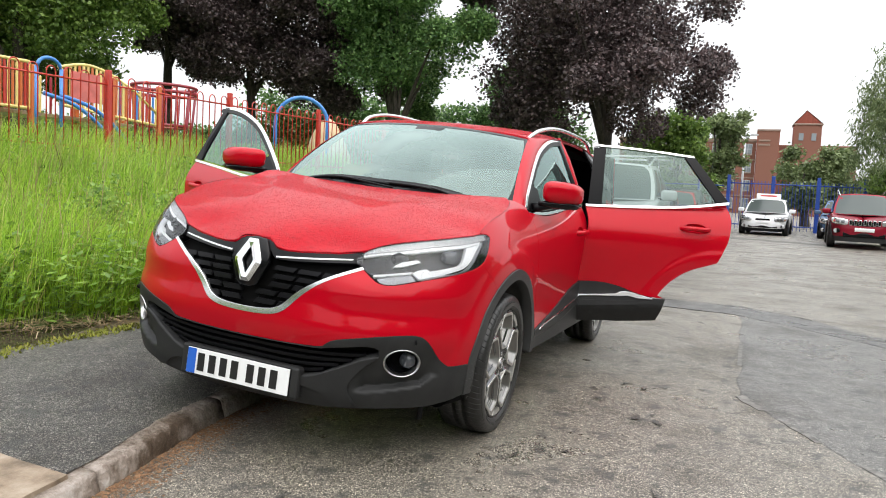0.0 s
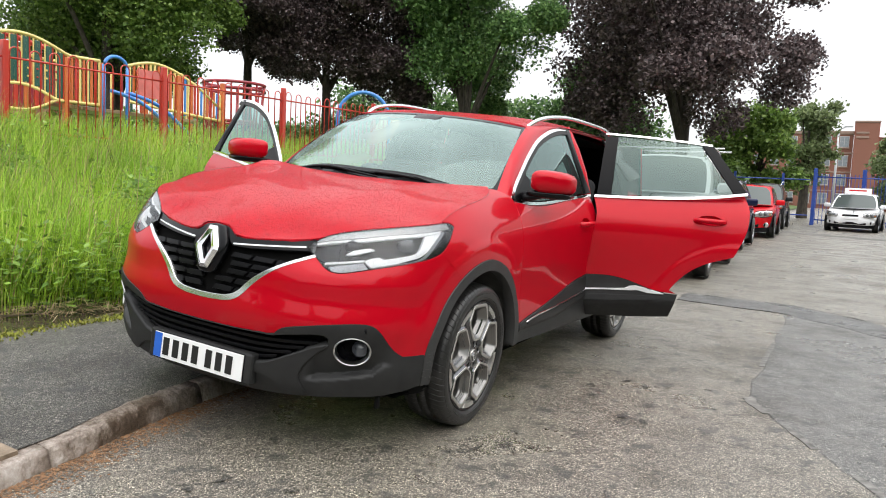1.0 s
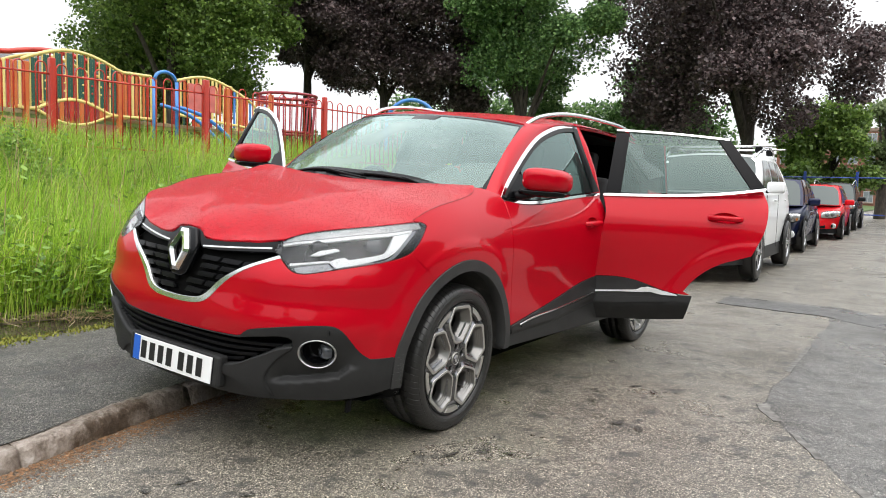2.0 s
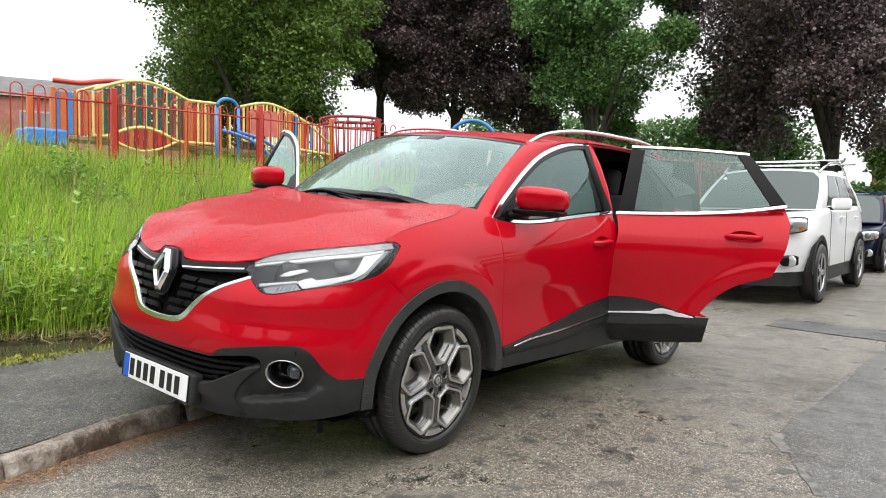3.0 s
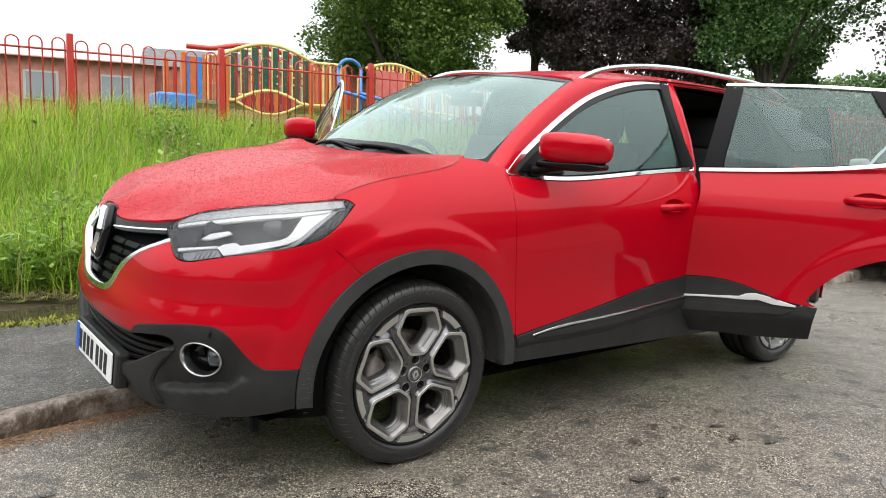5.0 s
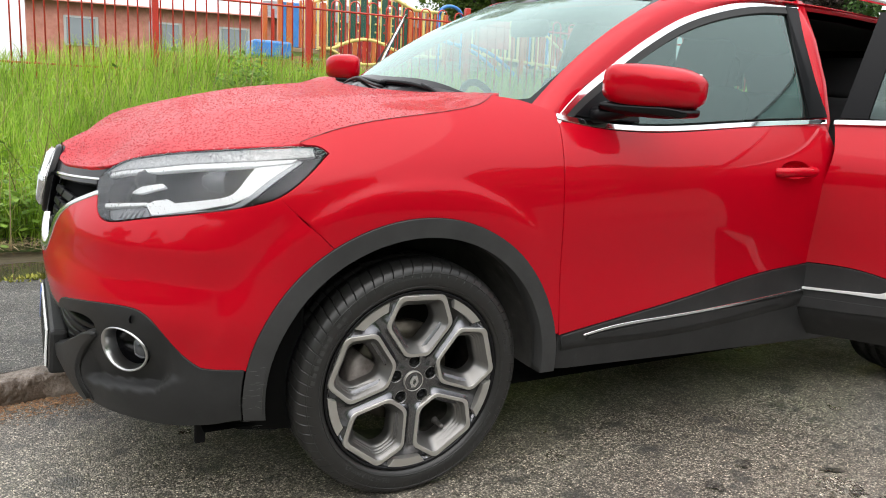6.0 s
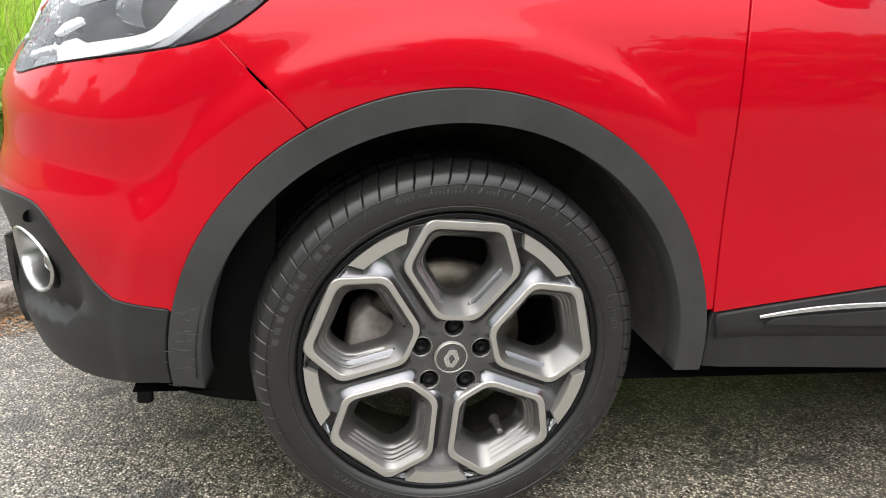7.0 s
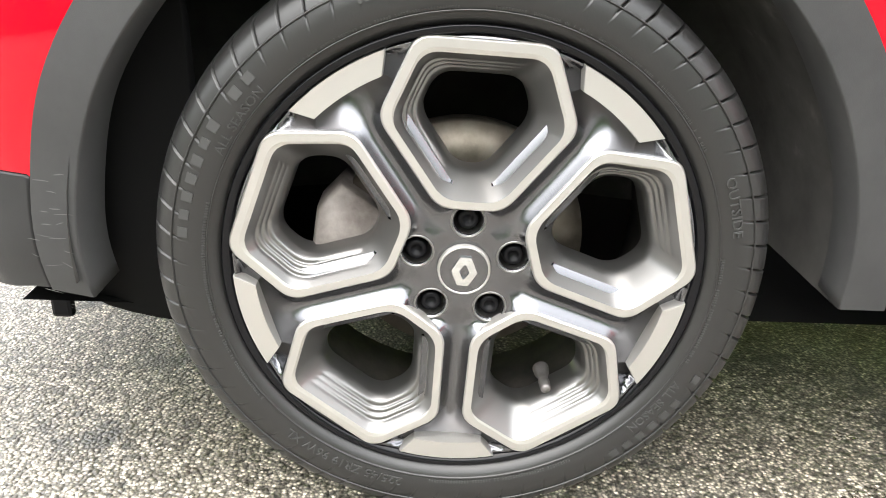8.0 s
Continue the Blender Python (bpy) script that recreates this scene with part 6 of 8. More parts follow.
        mid_s = ring_s.mean(0)
        sec = [[(X0 + d, *(mid_s + (v - mid_s) * g)) for v in ring_s] for d, g in ((-.026, 1.03), (-.0025, 1.0), (-.001, .985))]
        loft("rim_sector", sec, M_alloy, wh, closed=True, caps=True, smooth=False, label="machined bright rim sector")
        # bolt in its pocket
        c = (.0553 * math.sin(t), .0553 * math.cos(t))
        bolt = thing_part2("wheel_bolt", wh)
        for nm, pr, mt in (("pocket", [(X0 - .0122, .0192), (X0 - .0112, .0182), (X0 - .0118, .0170), (X0 - .018, .0162), (X0 - .034, .0150), (X0 - .0345, .008)], M_wall), ("head", [(X0 - .022, 0), (X0 - .022, .0050), (X0 - .017, .0062), (X0 - .017, .0098), (X0 - .020, .0115), (X0 - .034, .0118), (X0 - .035, .0140), (X0 - .045, .0140)], M_blackm)):
            b = lathe(nm, pr, mt, bolt, steps=24)
            b.matrix_basis = pose(0, *c)
    cap = thing_part2("centre_cap", wh)
    lathe("cap_ring", [(X0 - .016, .0292), (X0 - .0065, .0285), (X0 - .0055, .0270), (X0 - .007, .0262)], M_alloy, cap, steps=48)
    lathe("cap_disc", [(X0 - .007, .0264), (X0 - .007, .001), (X0 - .007, 0)], M_gun, cap, steps=48)
    t = radians(4)
    od = [(.006, .0165), (.0135, .001), (.0135, -.002), (.006, -.0165), (-.006, -.0165), (-.0135, -.002), (-.0135, .001), (-.006, .0165)]
    idm = [(.001, .0085), (.0055, .0005), (.0055, -.0005), (.001, -.0085), (-.001, -.0085), (-.0055, -.0005), (-.0055, .0005), (-.001, .0085)]
    loft("cap_diamond", [[(X0 - .008, *p) for p in turn2(np.array(od), t)], [(X0 - .004, *p) for p in turn2(np.array(od), t)], [(X0 - .003, *p) for p in turn2(np.array(idm), t)], [(X0 - .0075, *p) for p in turn2(np.array(idm), t)]], M_satin, cap, closed=True, smooth=False)
    # valve
    v = thing_part2("valve", wh)
    t = radians(146)
    b = lathe("stem", [(.012, 0), (.0115, .0045), (.009, .0062), (-.006, .0068), (-.008, .0058), (-.022, .0062), (-.024, .009), (-.035, .010)], M_valve, v, steps=18)
    b.matrix_basis = pose(X0 - .030, .190 * math.sin(t), .190 * math.cos(t), 0, 0, 0)
    return wh


def thing_part2(name, parent):
    ob = new(name)
    ob.empty_display_size = .02
    ob.parent = parent
    return ob


wheel_fl = build_wheel()
wheel_fl.parent = car
WS = Matrix.Scale(1.035, 4)
for o in wheel_fl.children_recursive:
    if o.type == "MESH" and not o.data.get("grown"):
        o.data.transform(WS)
        o.data["grown"] = 1
        o.location = o.location * 1.035
wheel_fl.matrix_basis = pose(.795, 0, ZH - .0005)
for x, y in ((.797, AXLE), (-.797, 0), (-.797, AXLE)):
    copy_thing(wheel_fl, pose(x, y, ZH - .0005, 0, 0, 0 if x > 0 else 180) @ pose(0, 0, 0, 40, 0, 0))
for x, y in ((.797, 0), (.797, AXLE), (-.797, 0), (-.797, AXLE)):
    s = 1 if x > 0 else -1
    br = thing_part("brake", car)
    dsc = lathe("brake_disc", [(.03, .075), (.032, .08), (.032, .148), (.02, .150), (.006, .150), (.006, .08)], M_disc, br, steps=60)
    dsc.matrix_basis = pose(x - s * .02, y, ZH, 0, 0, 0 if s > 0 else 180)
    hubp = lathe("hub", [(.06, 0), (.06, .07), (.03, .078)], M_barrel, br, steps=32)
    hubp.matrix_basis = dsc.matrix_basis
    rows = []
    for dx in (-.02, .0, .055, .065):
        k = .90 if dx in (-.02, .065) else 1.0
        rows.append([(dx, (.132 + rr * k) * math.sin(radians(a_)), (.132 + rr * k) * math.cos(radians(a_))) for rr, a_ in [(-.032, -118), (-.032, -100), (-.032, -82), (-.03, -66), (.03, -62), (.045, -75), (.048, -95), (.045, -115), (.03, -124)]])
    cal = loft("caliper", rows, M_cal, br, closed=True, caps=True)
    cal.matrix_basis = pose(x - s * .02, y, ZH, 0, 0, 0 if s > 0 else 180)

# towing tab under the front corner
box("skid_tab", (.016, .030, .060), (.715, -.545, .200), M_blackm, car, bevel=.006)

# pale scuffs scraped into the front of the arch trim
M_scuff = material("pale_scraped_plastic", (0.085, 0.085, 0.083), 0.7)
rgs = np.random.default_rng(41)
V, F = [], []
outer_skin = sunk(-.0078)
for k in range(20):
    y0, z0 = rgs.uniform(-.475, -.425), rgs.choice([.275, .30, .345, .375, .395, .42]) + rgs.normal(0, .012)
    L, rise, wd = rgs.uniform(.006, .026), rgs.normal(.002, .003), rgs.uniform(.0003, .0008)
    o = len(V)
    for u in np.linspace(0, 1, 5):
        w_, z_ = w_y(y0 + L * (u - .5)), z0 - rise * u + .0006 * math.sin(u * 3 + k)
        taper = wd * math.sin(math.pi * (.08 + .84 * u))
        V += [tuple(outer_skin(np.array([w_]), np.array([z_ + d * taper]))[0]) for d in (1, -1)]
    F += [(o + 2 * i, o + 2 * i + 1, o + 2 * i + 3, o + 2 * i + 2) for i in range(4)]
tagged(link("scuff_marks", mesh_of("scuff_marks", V, F, False), M_scuff, car, "pale scuffs scraped into dark plastic"), kind="stuff")

# ---------------------------------------------------------------- grass and trees
def island_mix(m, stops, rough=0.6, trans=0.35, patch=False):
    """Colour by piece, with some light passing through the leaf."""
    t, b = nodes_of(m)
    g = t.nodes.new("ShaderNodeNewGeometry")
    c = ramp(t, g.outputs["Random Per Island"], stops)
    if patch:
        n = node(t, "TexNoise", Scale=.9, Detail=5.0, Roughness=0.6)
        t.links.new(coords(t), n.inputs["Vector"])
        mul = t.nodes.new("ShaderNodeMixRGB")
        mul.blend_type = "MULTIPLY"
        mul.inputs[0].default_value = 1
        t.links.new(c, mul.inputs[1])
        t.links.new(ramp(t, n.outputs[0], [(.30, (.62, .70, .6)), (.5, (1, 1.06, 1)), (.70, (1.25, 1.2, 1.1))]), mul.inputs[2])
        c = mul.outputs[0]
    t.links.new(c, b.inputs["Base Color"])
    b.inputs["Roughness"].default_value = rough
    tr = t.nodes.new("ShaderNodeBsdfTranslucent")
    t.links.new(c, tr.inputs[0])
    mix = t.nodes.new("ShaderNodeMixShader")
    mix.inputs[0].default_value = trans
    out = t.nodes["Material Output"]
    t.links.new(b.outputs[0], mix.inputs[1])
    t.links.new(tr.outputs[0], mix.inputs[2])
    t.links.new(mix.outputs[0], out.inputs[0])
    return m


M_blade = island_mix(material("grass_blade", (0.1, 0.2, 0.03)), [(0.0, (0.144, 0.240, 0.024)), (0.35, (0.288, 0.456, 0.043)), (0.72, (0.432, 0.624, 0.078)), (0.90, (0.504, 0.624, 0.120)), (1.0, (0.660, 0.552, 0.264))], .5, .45, True)
M_head = island_mix(material("seeding_grass_heads", (0.3, 0.25, 0.12)), [(0.0, (0.24, 0.30, 0.06)), (0.6, (0.36, 0.36, 0.12)), (1.0, (0.42, 0.29, 0.17))], .6, .4)
M_weed = island_mix(material("weed_leaf", (0.06, 0.14, 0.03)), [(0.0, (0.08, 0.16, 0.02)), (0.6, (0.19, 0.32, 0.045)), (1.0, (0.30, 0.46, 0.08))], .5, .35)


def fast_mesh(name, verts, faces_tri):
    me = bpy.data.meshes.new(name)
    v, f = np.asarray(verts, np.float32), np.asarray(faces_tri, np.int32)
    me.vertices.add(len(v))
    me.vertices.foreach_set("co", v.ravel())
    me.loops.add(f.size)
    me.loops.foreach_set("vertex_index", f.ravel())
    me.polygons.add(len(f))
    me.polygons.foreach_set("loop_start", np.arange(0, f.size, 3, dtype=np.int32))
    me.polygons.foreach_set("loop_total", np.full(len(f), 3, np.int32))
    me.update()
    me.validate()
    return me


def grass_field(name, n, xr, yr, hr, width, seed, bias=1.0, lean=.35, mat=None):
    rg = np.random.default_rng(seed)
    x = xr[0] + (xr[1] - xr[0]) * rg.uniform(0, 1, n) ** bias
    y = rg.uniform(*yr, n)
    edge = np.array([noise.noise((0, v * 1.3, 2)) * .16 for v in y])
    keep = x < grass_edge(y) - .04 + edge
    x, y = x[keep], y[keep]
    n = len(x)
    z = bank(x, y) - .02
    clump = np.array([noise.noise((a * .9, b * .9, 5)) for a, b in zip(x, y)])
    h = rg.uniform(*hr, n) * (1 + .35 * clump) * np.clip(.55 + (grass_edge(y) - x) * .9, .55, 1)
    a = rg.normal(.6, 1.3, n) + clump * 2
    k = np.abs(rg.normal(lean, .22, n))
    d = np.stack([np.cos(a), np.sin(a), 0 * a], 1)
    f = rg.uniform(0, 2 * np.pi, n)
    s = np.stack([np.cos(f), np.sin(f), 0 * f], 1) * (width * rg.uniform(.6, 1.3, n))[:, None] * .5
    base = np.stack([x, y, z], 1)
    p1 = base + d * (h * k * .18)[:, None] + np.array((0, 0, 1)) * (h * .5)[:, None]
    p2 = base + d * (h * k * .55)[:, None] + np.array((0, 0, 1)) * (h * .85)[:, None]
    tip = base + d * (h * k * 1.15)[:, None] + np.array((0, 0, 1)) * (h * (1.05 - .22 * k))[:, None]
    verts = np.stack([base - s, base + s, p1 - s * .85, p1 + s * .85, p2 - s * .55, p2 + s * .55, tip], 1).reshape(-1, 3)
    o = (np.arange(n) * 7)[:, None, None]
    tri = np.array([(0, 1, 3), (0, 3, 2), (2, 3, 5), (2, 5, 4), (4, 5, 6)])[None]
    return tagged(link(name, fast_mesh(name, verts, (o + tri).reshape(-1, 3)), mat or M_blade), "long bright green meadow grass on the bank", "grass", kind="stuff")


grass_field("long_grass", 68000, (-2.2, -7.0), (-3.5, 11), (.30, .58), .0075, 11, 1.15)
grass_field("long_grass", 15000, (-6.4, -15), (-6, 18), (.22, .42), .014, 12)
grass_field("grass_heads", 2600, (-2.4, -6.8), (-3.5, 10), (.55, .80), .007, 13, 1.0, .25, M_head)


def weeds(n, seed):
    """Low leafy weeds along the foot of the bank."""
    rg = np.random.default_rng(seed)
    V, F = [], []
    for _ in range(n):
        y = rg.uniform(-2.6, 4)
        x = float(grass_edge(y)) - .05 - abs(rg.normal(0, .40))
        if rg.uniform() < .3:
            x, y = rg.uniform(-6.2, -2.6), rg.uniform(-2.5, 7)
        z = float(bank(x, y))
        hh = rg.uniform(.12, .5)
        for k in range(int(rg.integers(9, 22))):
            a, u = rg.uniform(0, 6.28), rg.uniform(.1, 1)
            c = np.array((x, y, z + hh * u)) + rg.normal(0, .05, 3)
            L, W = rg.uniform(.045, .11), rg.uniform(.014, .034)
            d = np.array((math.cos(a), math.sin(a), rg.uniform(-.3, .7)))
            d /= np.linalg.norm(d)
            s = np.cross(d, (0, 0, 1))
            s /= np.linalg.norm(s)
            o = len(V)
            V += [c, c + d * L * .5 + s * W, c + d * L, c + d * L * .5 - s * W]
            F += [(o, o + 1, o + 2), (o, o + 2, o + 3)]
    return tagged(link("weeds", fast_mesh("weeds", V, F), M_weed), "leafy green weeds at the foot of the bank", "weeds", kind="stuff")


weeds(820, 21)
M_nettle = island_mix(material("dull_nettle_leaf", (0.06, 0.12, 0.04)), [(0.0, (0.104, 0.195, 0.033)), (0.6, (0.221, 0.364, 0.072)), (1.0, (0.364, 0.520, 0.143))], .6, .4)


def nettle_clump(x, y, wide, tall, seed):
    """A bushy clump of small-leaved weeds standing in the grass."""
    rg = np.random.default_rng(seed)
    n = int(2600 * wide)
    P = np.stack([x + rg.normal(0, wide * .45, n), y + rg.normal(0, wide * .55, n), rg.uniform(.1, 1, n) ** .7], 1)
    dome = np.exp(-((P[:, 0] - x) ** 2 + (P[:, 1] - y) ** 2) / (wide * .9) ** 2)
    P[:, 2] = bank(P[:, 0], P[:, 1]) + P[:, 2] * tall * dome * rg.uniform(.7, 1.2, n)
    a, b = rg.uniform(0, 6.28, n), rg.normal(.1, .5, n)
    d = np.stack([np.cos(a) * np.cos(b), np.sin(a) * np.cos(b), np.sin(b)], 1)
    s = np.cross(d, rg.normal(0, .8, (n, 3)) + (0, 0, .5))
    s /= np.linalg.norm(s, axis=1)[:, None]
    L = rg.uniform(.025, .065, n)[:, None]
    V = np.stack([P, P + d * L * .45 + s * L * .36, P + d * L, P + d * L * .45 - s * L * .36], 1).reshape(-1, 3)
    o = (np.arange(n) * 4)[:, None, None]
    return tagged(link("nettle_clump", fast_mesh("nettle_clump", V, (o + np.array([(0, 1, 2), (0, 2, 3)])[None]).reshape(-1, 3)), M_nettle), "bushy dull green weeds in the long grass", "weeds", kind="stuff")


rgw = np.random.default_rng(77)
for k in range(10):
    nettle_clump(rgw.uniform(-5.9, -3.0), rgw.uniform(-1.5, 6.0), rgw.uniform(.28, .5), rgw.uniform(.42, .66), 300 + k)


M_straw = island_mix(material("dead_grass_stems", (0.3, 0.22, 0.1)), [(0.0, (0.12, 0.085, 0.04)), (0.6, (0.30, 0.22, 0.11)), (1.0, (0.46, 0.38, 0.22))], .8, .2)


def straw(n, seed):
    """Flattened dead stems and twigs where the grass meets the mud."""
    rg = np.random.default_rng(seed)
    y = rg.uniform(-3, 3, n)
    x = grass_edge(y) + rg.normal(.02, .11, n)
    z = np.full(n, .135) + np.abs(rg.normal(0, .025, n))
    a, L = rg.uniform(0, 6.28, n), rg.uniform(.05, .22, n)
    p = np.stack([x, y, z], 1)
    d = np.stack([np.cos(a) * L, np.sin(a) * L, rg.normal(0, .02, n)], 1)
    s = np.stack([-np.sin(a), np.cos(a), 0 * a], 1) * .0035
    V = np.stack([p - s, p + s, p + d + s * .5, p + d - s * .5], 1).reshape(-1, 3)
    o = (np.arange(n) * 4)[:, None, None]
    return tagged(link("dead_stems", fast_mesh("dead_stems", V, (o + np.array([(0, 1, 2), (0, 2, 3)])[None]).reshape(-1, 3)), M_straw), "brown dead stems and twigs beside the mud", "litter", kind="stuff")


straw(2600, 23)


def stalks(n, seed):
    """Tall dry stalks leaning over in the grass."""
    rg = np.random.default_rng(seed)
    x, y = rg.uniform(-6.4, -2.6, n), rg.uniform(-3, 8, n)
    p = np.stack([x, y, bank(x, y)], 1)
    a, k, L = rg.normal(.5, 1.2, n), rg.uniform(.1, .8, n), rg.uniform(.6, 1.05, n)
    d = np.stack([np.cos(a) * k, np.sin(a) * k, np.sqrt(1 - k * k)], 1) * L[:, None]
    s = np.stack([-np.sin(a), np.cos(a), 0 * a], 1) * .004
    V = np.stack([p - s, p + s, p + d * .6 + s * .8, p + d * .6 - s * .8, p + d + (0, 0, -.03)], 1).reshape(-1, 3)
    o = (np.arange(n) * 5)[:, None, None]
    return tagged(link("dry_stalks", fast_mesh("dry_stalks", V, (o + np.array([(0, 1, 2), (0, 2, 3), (3, 2, 4)])[None]).reshape(-1, 3)), M_straw), "pale dry stalks leaning in the grass", "stalks", kind="stuff")


stalks(420, 24)
grass_field("edge_grass", 9000, (-2.0, -3.4), (-3.2, 4), (.18, .36), .007, 14, 1.0, .9)

M_bark = material("dark_tree_bark", (0.05, 0.04, 0.03), 0.9)
noise_colour(M_bark, [(0.3, (0.02, 0.017, 0.013)), (0.7, (0.085, 0.07, 0.055))], 9.0, 6.0, 0.6, (1, 1, .3))
bump(M_bark, 14, 0.8, 0.03, stretch=(1, 1, .25))
M_leaf_green = island_mix(material("fresh_green_leaves", (0.05, 0.1, 0.02)), [(0, (0.06, 0.11, 0.02)), (.6, (0.14, 0.235, 0.045)), (1, (0.27, 0.38, 0.085))], .5, .45)
M_leaf_mid = island_mix(material("mid_green_leaves", (0.05, 0.1, 0.03)), [(0, (0.054, 0.121, 0.040)), (.6, (0.141, 0.265, 0.079)), (1, (0.299, 0.462, 0.162))], .5, .35)
M_leaf_purple = island_mix(material("dark_purple_leaves", (0.04, 0.018, 0.02)), [(0, (0.0398, 0.0281, 0.0289)), (.6, (0.0952, 0.0671, 0.0671)), (1, (0.2192, 0.1607, 0.1591))], .45, .2)
M_leaf_pale = island_mix(material("pale_willow_leaves", (0.12, 0.17, 0.06)), [(0, (0.08, 0.12, 0.04)), (1, (0.24, 0.30, 0.13))], .5, .35)


def tree(name, label, at, height, radius, trunk_h, mat, leaves, size, seed, trunk_r=.28, squash=1.0, droop=0.0, lumps=26, shift=(0, 0)):
    """Tapered trunk, limbs and a crown of separate leaf sprays with gaps."""
    rg = np.random.default_rng(seed)
    tr = thing(name, label, "tree", pose(*at), group="trees round the playground")
    lean = rg.normal(0, .25, 2)
    tp = [(0, 0, -.3), (lean[0] * .2, lean[1] * .2, trunk_h * .5), (lean[0] * .6, lean[1] * .6, trunk_h), (lean[0], lean[1], trunk_h + (height - trunk_h) * .55)]
    path = curve_points(tp, .5)
    tube("trunk", path, np.linspace(trunk_r * 1.25, trunk_r * .25, len(path)), M_bark, tr, sides=10)
    cz, rz = (height + trunk_h * .75) / 2, (height - trunk_h * .75) / 2
    centres, sizes = [], []
    for k in range(lumps):
        v = rg.normal(0, 1, 3)
        v /= np.linalg.norm(v)
        q = rg.uniform(.35, .78) if k % 10 < 7 else rg.uniform(.82, 1.02)
        sizes.append(rg.uniform(.30, .46) if k % 10 < 7 else rg.uniform(.16, .26))
        centres.append((shift[0] + v[0] * radius * q, shift[1] + v[1] * radius * q, cz + v[2] * rz * q * squash))
    for k in range(9):
        c = np.array(centres[k])
        z0 = trunk_h * rg.uniform(.75, 1.35)
        mid = c * (.5, .5, 0) + (0, 0, z0 + (c[2] - z0) * .6)
        p = curve_points([(lean[0] * .5, lean[1] * .5, z0), tuple(mid), tuple(c)], .4)
        tube("limb", p, np.linspace(trunk_r * .5, trunk_r * .08, len(p)), M_bark, tr, sides=7)
    per = leaves // lumps
    P = []
    for c, rk in zip(centres, sizes):
        r = radius * rk
        v = rg.normal(0, 1, (per, 3))
        v /= np.linalg.norm(v, axis=1)[:, None]
        q = rg.uniform(.15, 1, per) ** .5
        p = np.array(c) + v * (r * q)[:, None] * (1, 1, .72)
        if droop:
            p[:, 2] -= droop * rg.uniform(0, 1, per) ** 1.5 * 1.0
        # leaves come in sprays
        hub_pts = p[rg.integers(0, per, max(4, per // 14))]
        p += (hub_pts[rg.integers(0, len(hub_pts), per)] + rg.normal(0, size * .9, (per, 3)) - p) * np.where(rg.uniform(0, 1, per) < .75, 1, 0)[:, None]
        P.append(p)
    P = np.concatenate(P)
    n = len(P)
    a, b = rg.uniform(0, 2 * np.pi, n), rg.normal(0, .6, n)
    d = np.stack([np.cos(a) * np.cos(b), np.sin(a) * np.cos(b), np.sin(b) - droop * .3], 1)
    s = np.cross(d, rg.normal(0, .8, (n, 3)) + (0, 0, .5))
    s /= np.maximum(np.linalg.norm(s, axis=1), 1e-6)[:, None]
    L = size * rg.uniform(.6, 1.4, n)[:, None]
    W = L * (.42 if not droop else .16)
    verts = np.stack([P, P + d * L * .45 + s * W, P + d * L, P + d * L * .45 - s * W], 1).reshape(-1, 3)
    o = (np.arange(n) * 4)[:, None, None]
    tri = (o + np.array([(0, 1, 2), (0, 2, 3)])[None]).reshape(-1, 3)
    link("crown", fast_mesh("crown", verts, tri), mat, tr)
    return tr


tree("green_tree", "tall full green tree behind the playground", (-23.7, 16.9, 1.5), 17, 5.4, 2.6, M_leaf_green, 136000, 0.138, 31, squash=1.1, lumps=50)
tree("green_tree", "broad green tree behind the playground fence", (-30.5, 22.5, 1.5), 16, 5.4, 3.0, M_leaf_green, 76000, 0.17, 32, lumps=40)
tree("copper_tree", "copper-leaved tree with a forked dark trunk", (-26.9, 28.2, 1.4), 17, 4.7, 5.6, M_leaf_purple, 92720, 0.148, 33, lumps=36)
tree("copper_tree", "copper-leaved tree with thin high crown", (-22.6, 29.8, 1.2), 16, 4.5, 4.8, M_leaf_purple, 85400, 0.148, 34, lumps=36)
tree("copper_tree", "dense dark copper-leaved tree", (-18.4, 30.7, 1.0), 16, 4.8, 4.2, M_leaf_purple, 92720, 0.148, 35, lumps=36)
tree("green_tree", "large mid-green tree beside copper trees", (-13.3, 28.4, .8), 17, 4.7, 2.4, M_leaf_mid, 128100, 0.144, 36, lumps=44)
tree("copper_tree", "great spreading copper beech over the road", (-4.5, 32.9, .2), 15.5, 6.0, 3.6, M_leaf_purple, 112000, 0.15, 37, trunk_r=.30, lumps=60, shift=(-.9, 0))
tree("green_tree", "low green tree behind the parked cars", (-2.2, 42, 0), 7.0, 2.8, 1.0, M_leaf_green, 22000, 0.2, 38)
tree("green_tree", "young green tree near the blue fence", (0.3, 47, 0), 8.4, 1.5, 1.5, M_leaf_pale, 7000, 0.2, 39)
tree("green_tree", "small round green tree beyond the gate", (5.6, 48, 0), 5.0, 2.0, 1.2, M_leaf_pale, 12000, 0.2, 40)
tree("green_tree", "light green tree beyond the gate", (7.9, 50, 0), 5.6, 1.9, 1.2, M_leaf_pale, 7000, 0.22, 41)
tree("willow_tree", "pale weeping tree with hanging shoots", (8.5, 35, 0), 9.6, 2.3, 4.6, M_leaf_pale, 22000, 0.15, 42, trunk_r=.16, droop=3.0)
tree("green_tree", "dense green bush tree beside the road", (9.6, 34.2, 0), 3.7, 2.5, .6, M_leaf_green, 14000, 0.2, 43)
tree("green_tree", "green tree across the road behind parked cars", (-10, 38, .4), 10, 3.4, 2.0, M_leaf_mid, 20000, 0.22, 44)


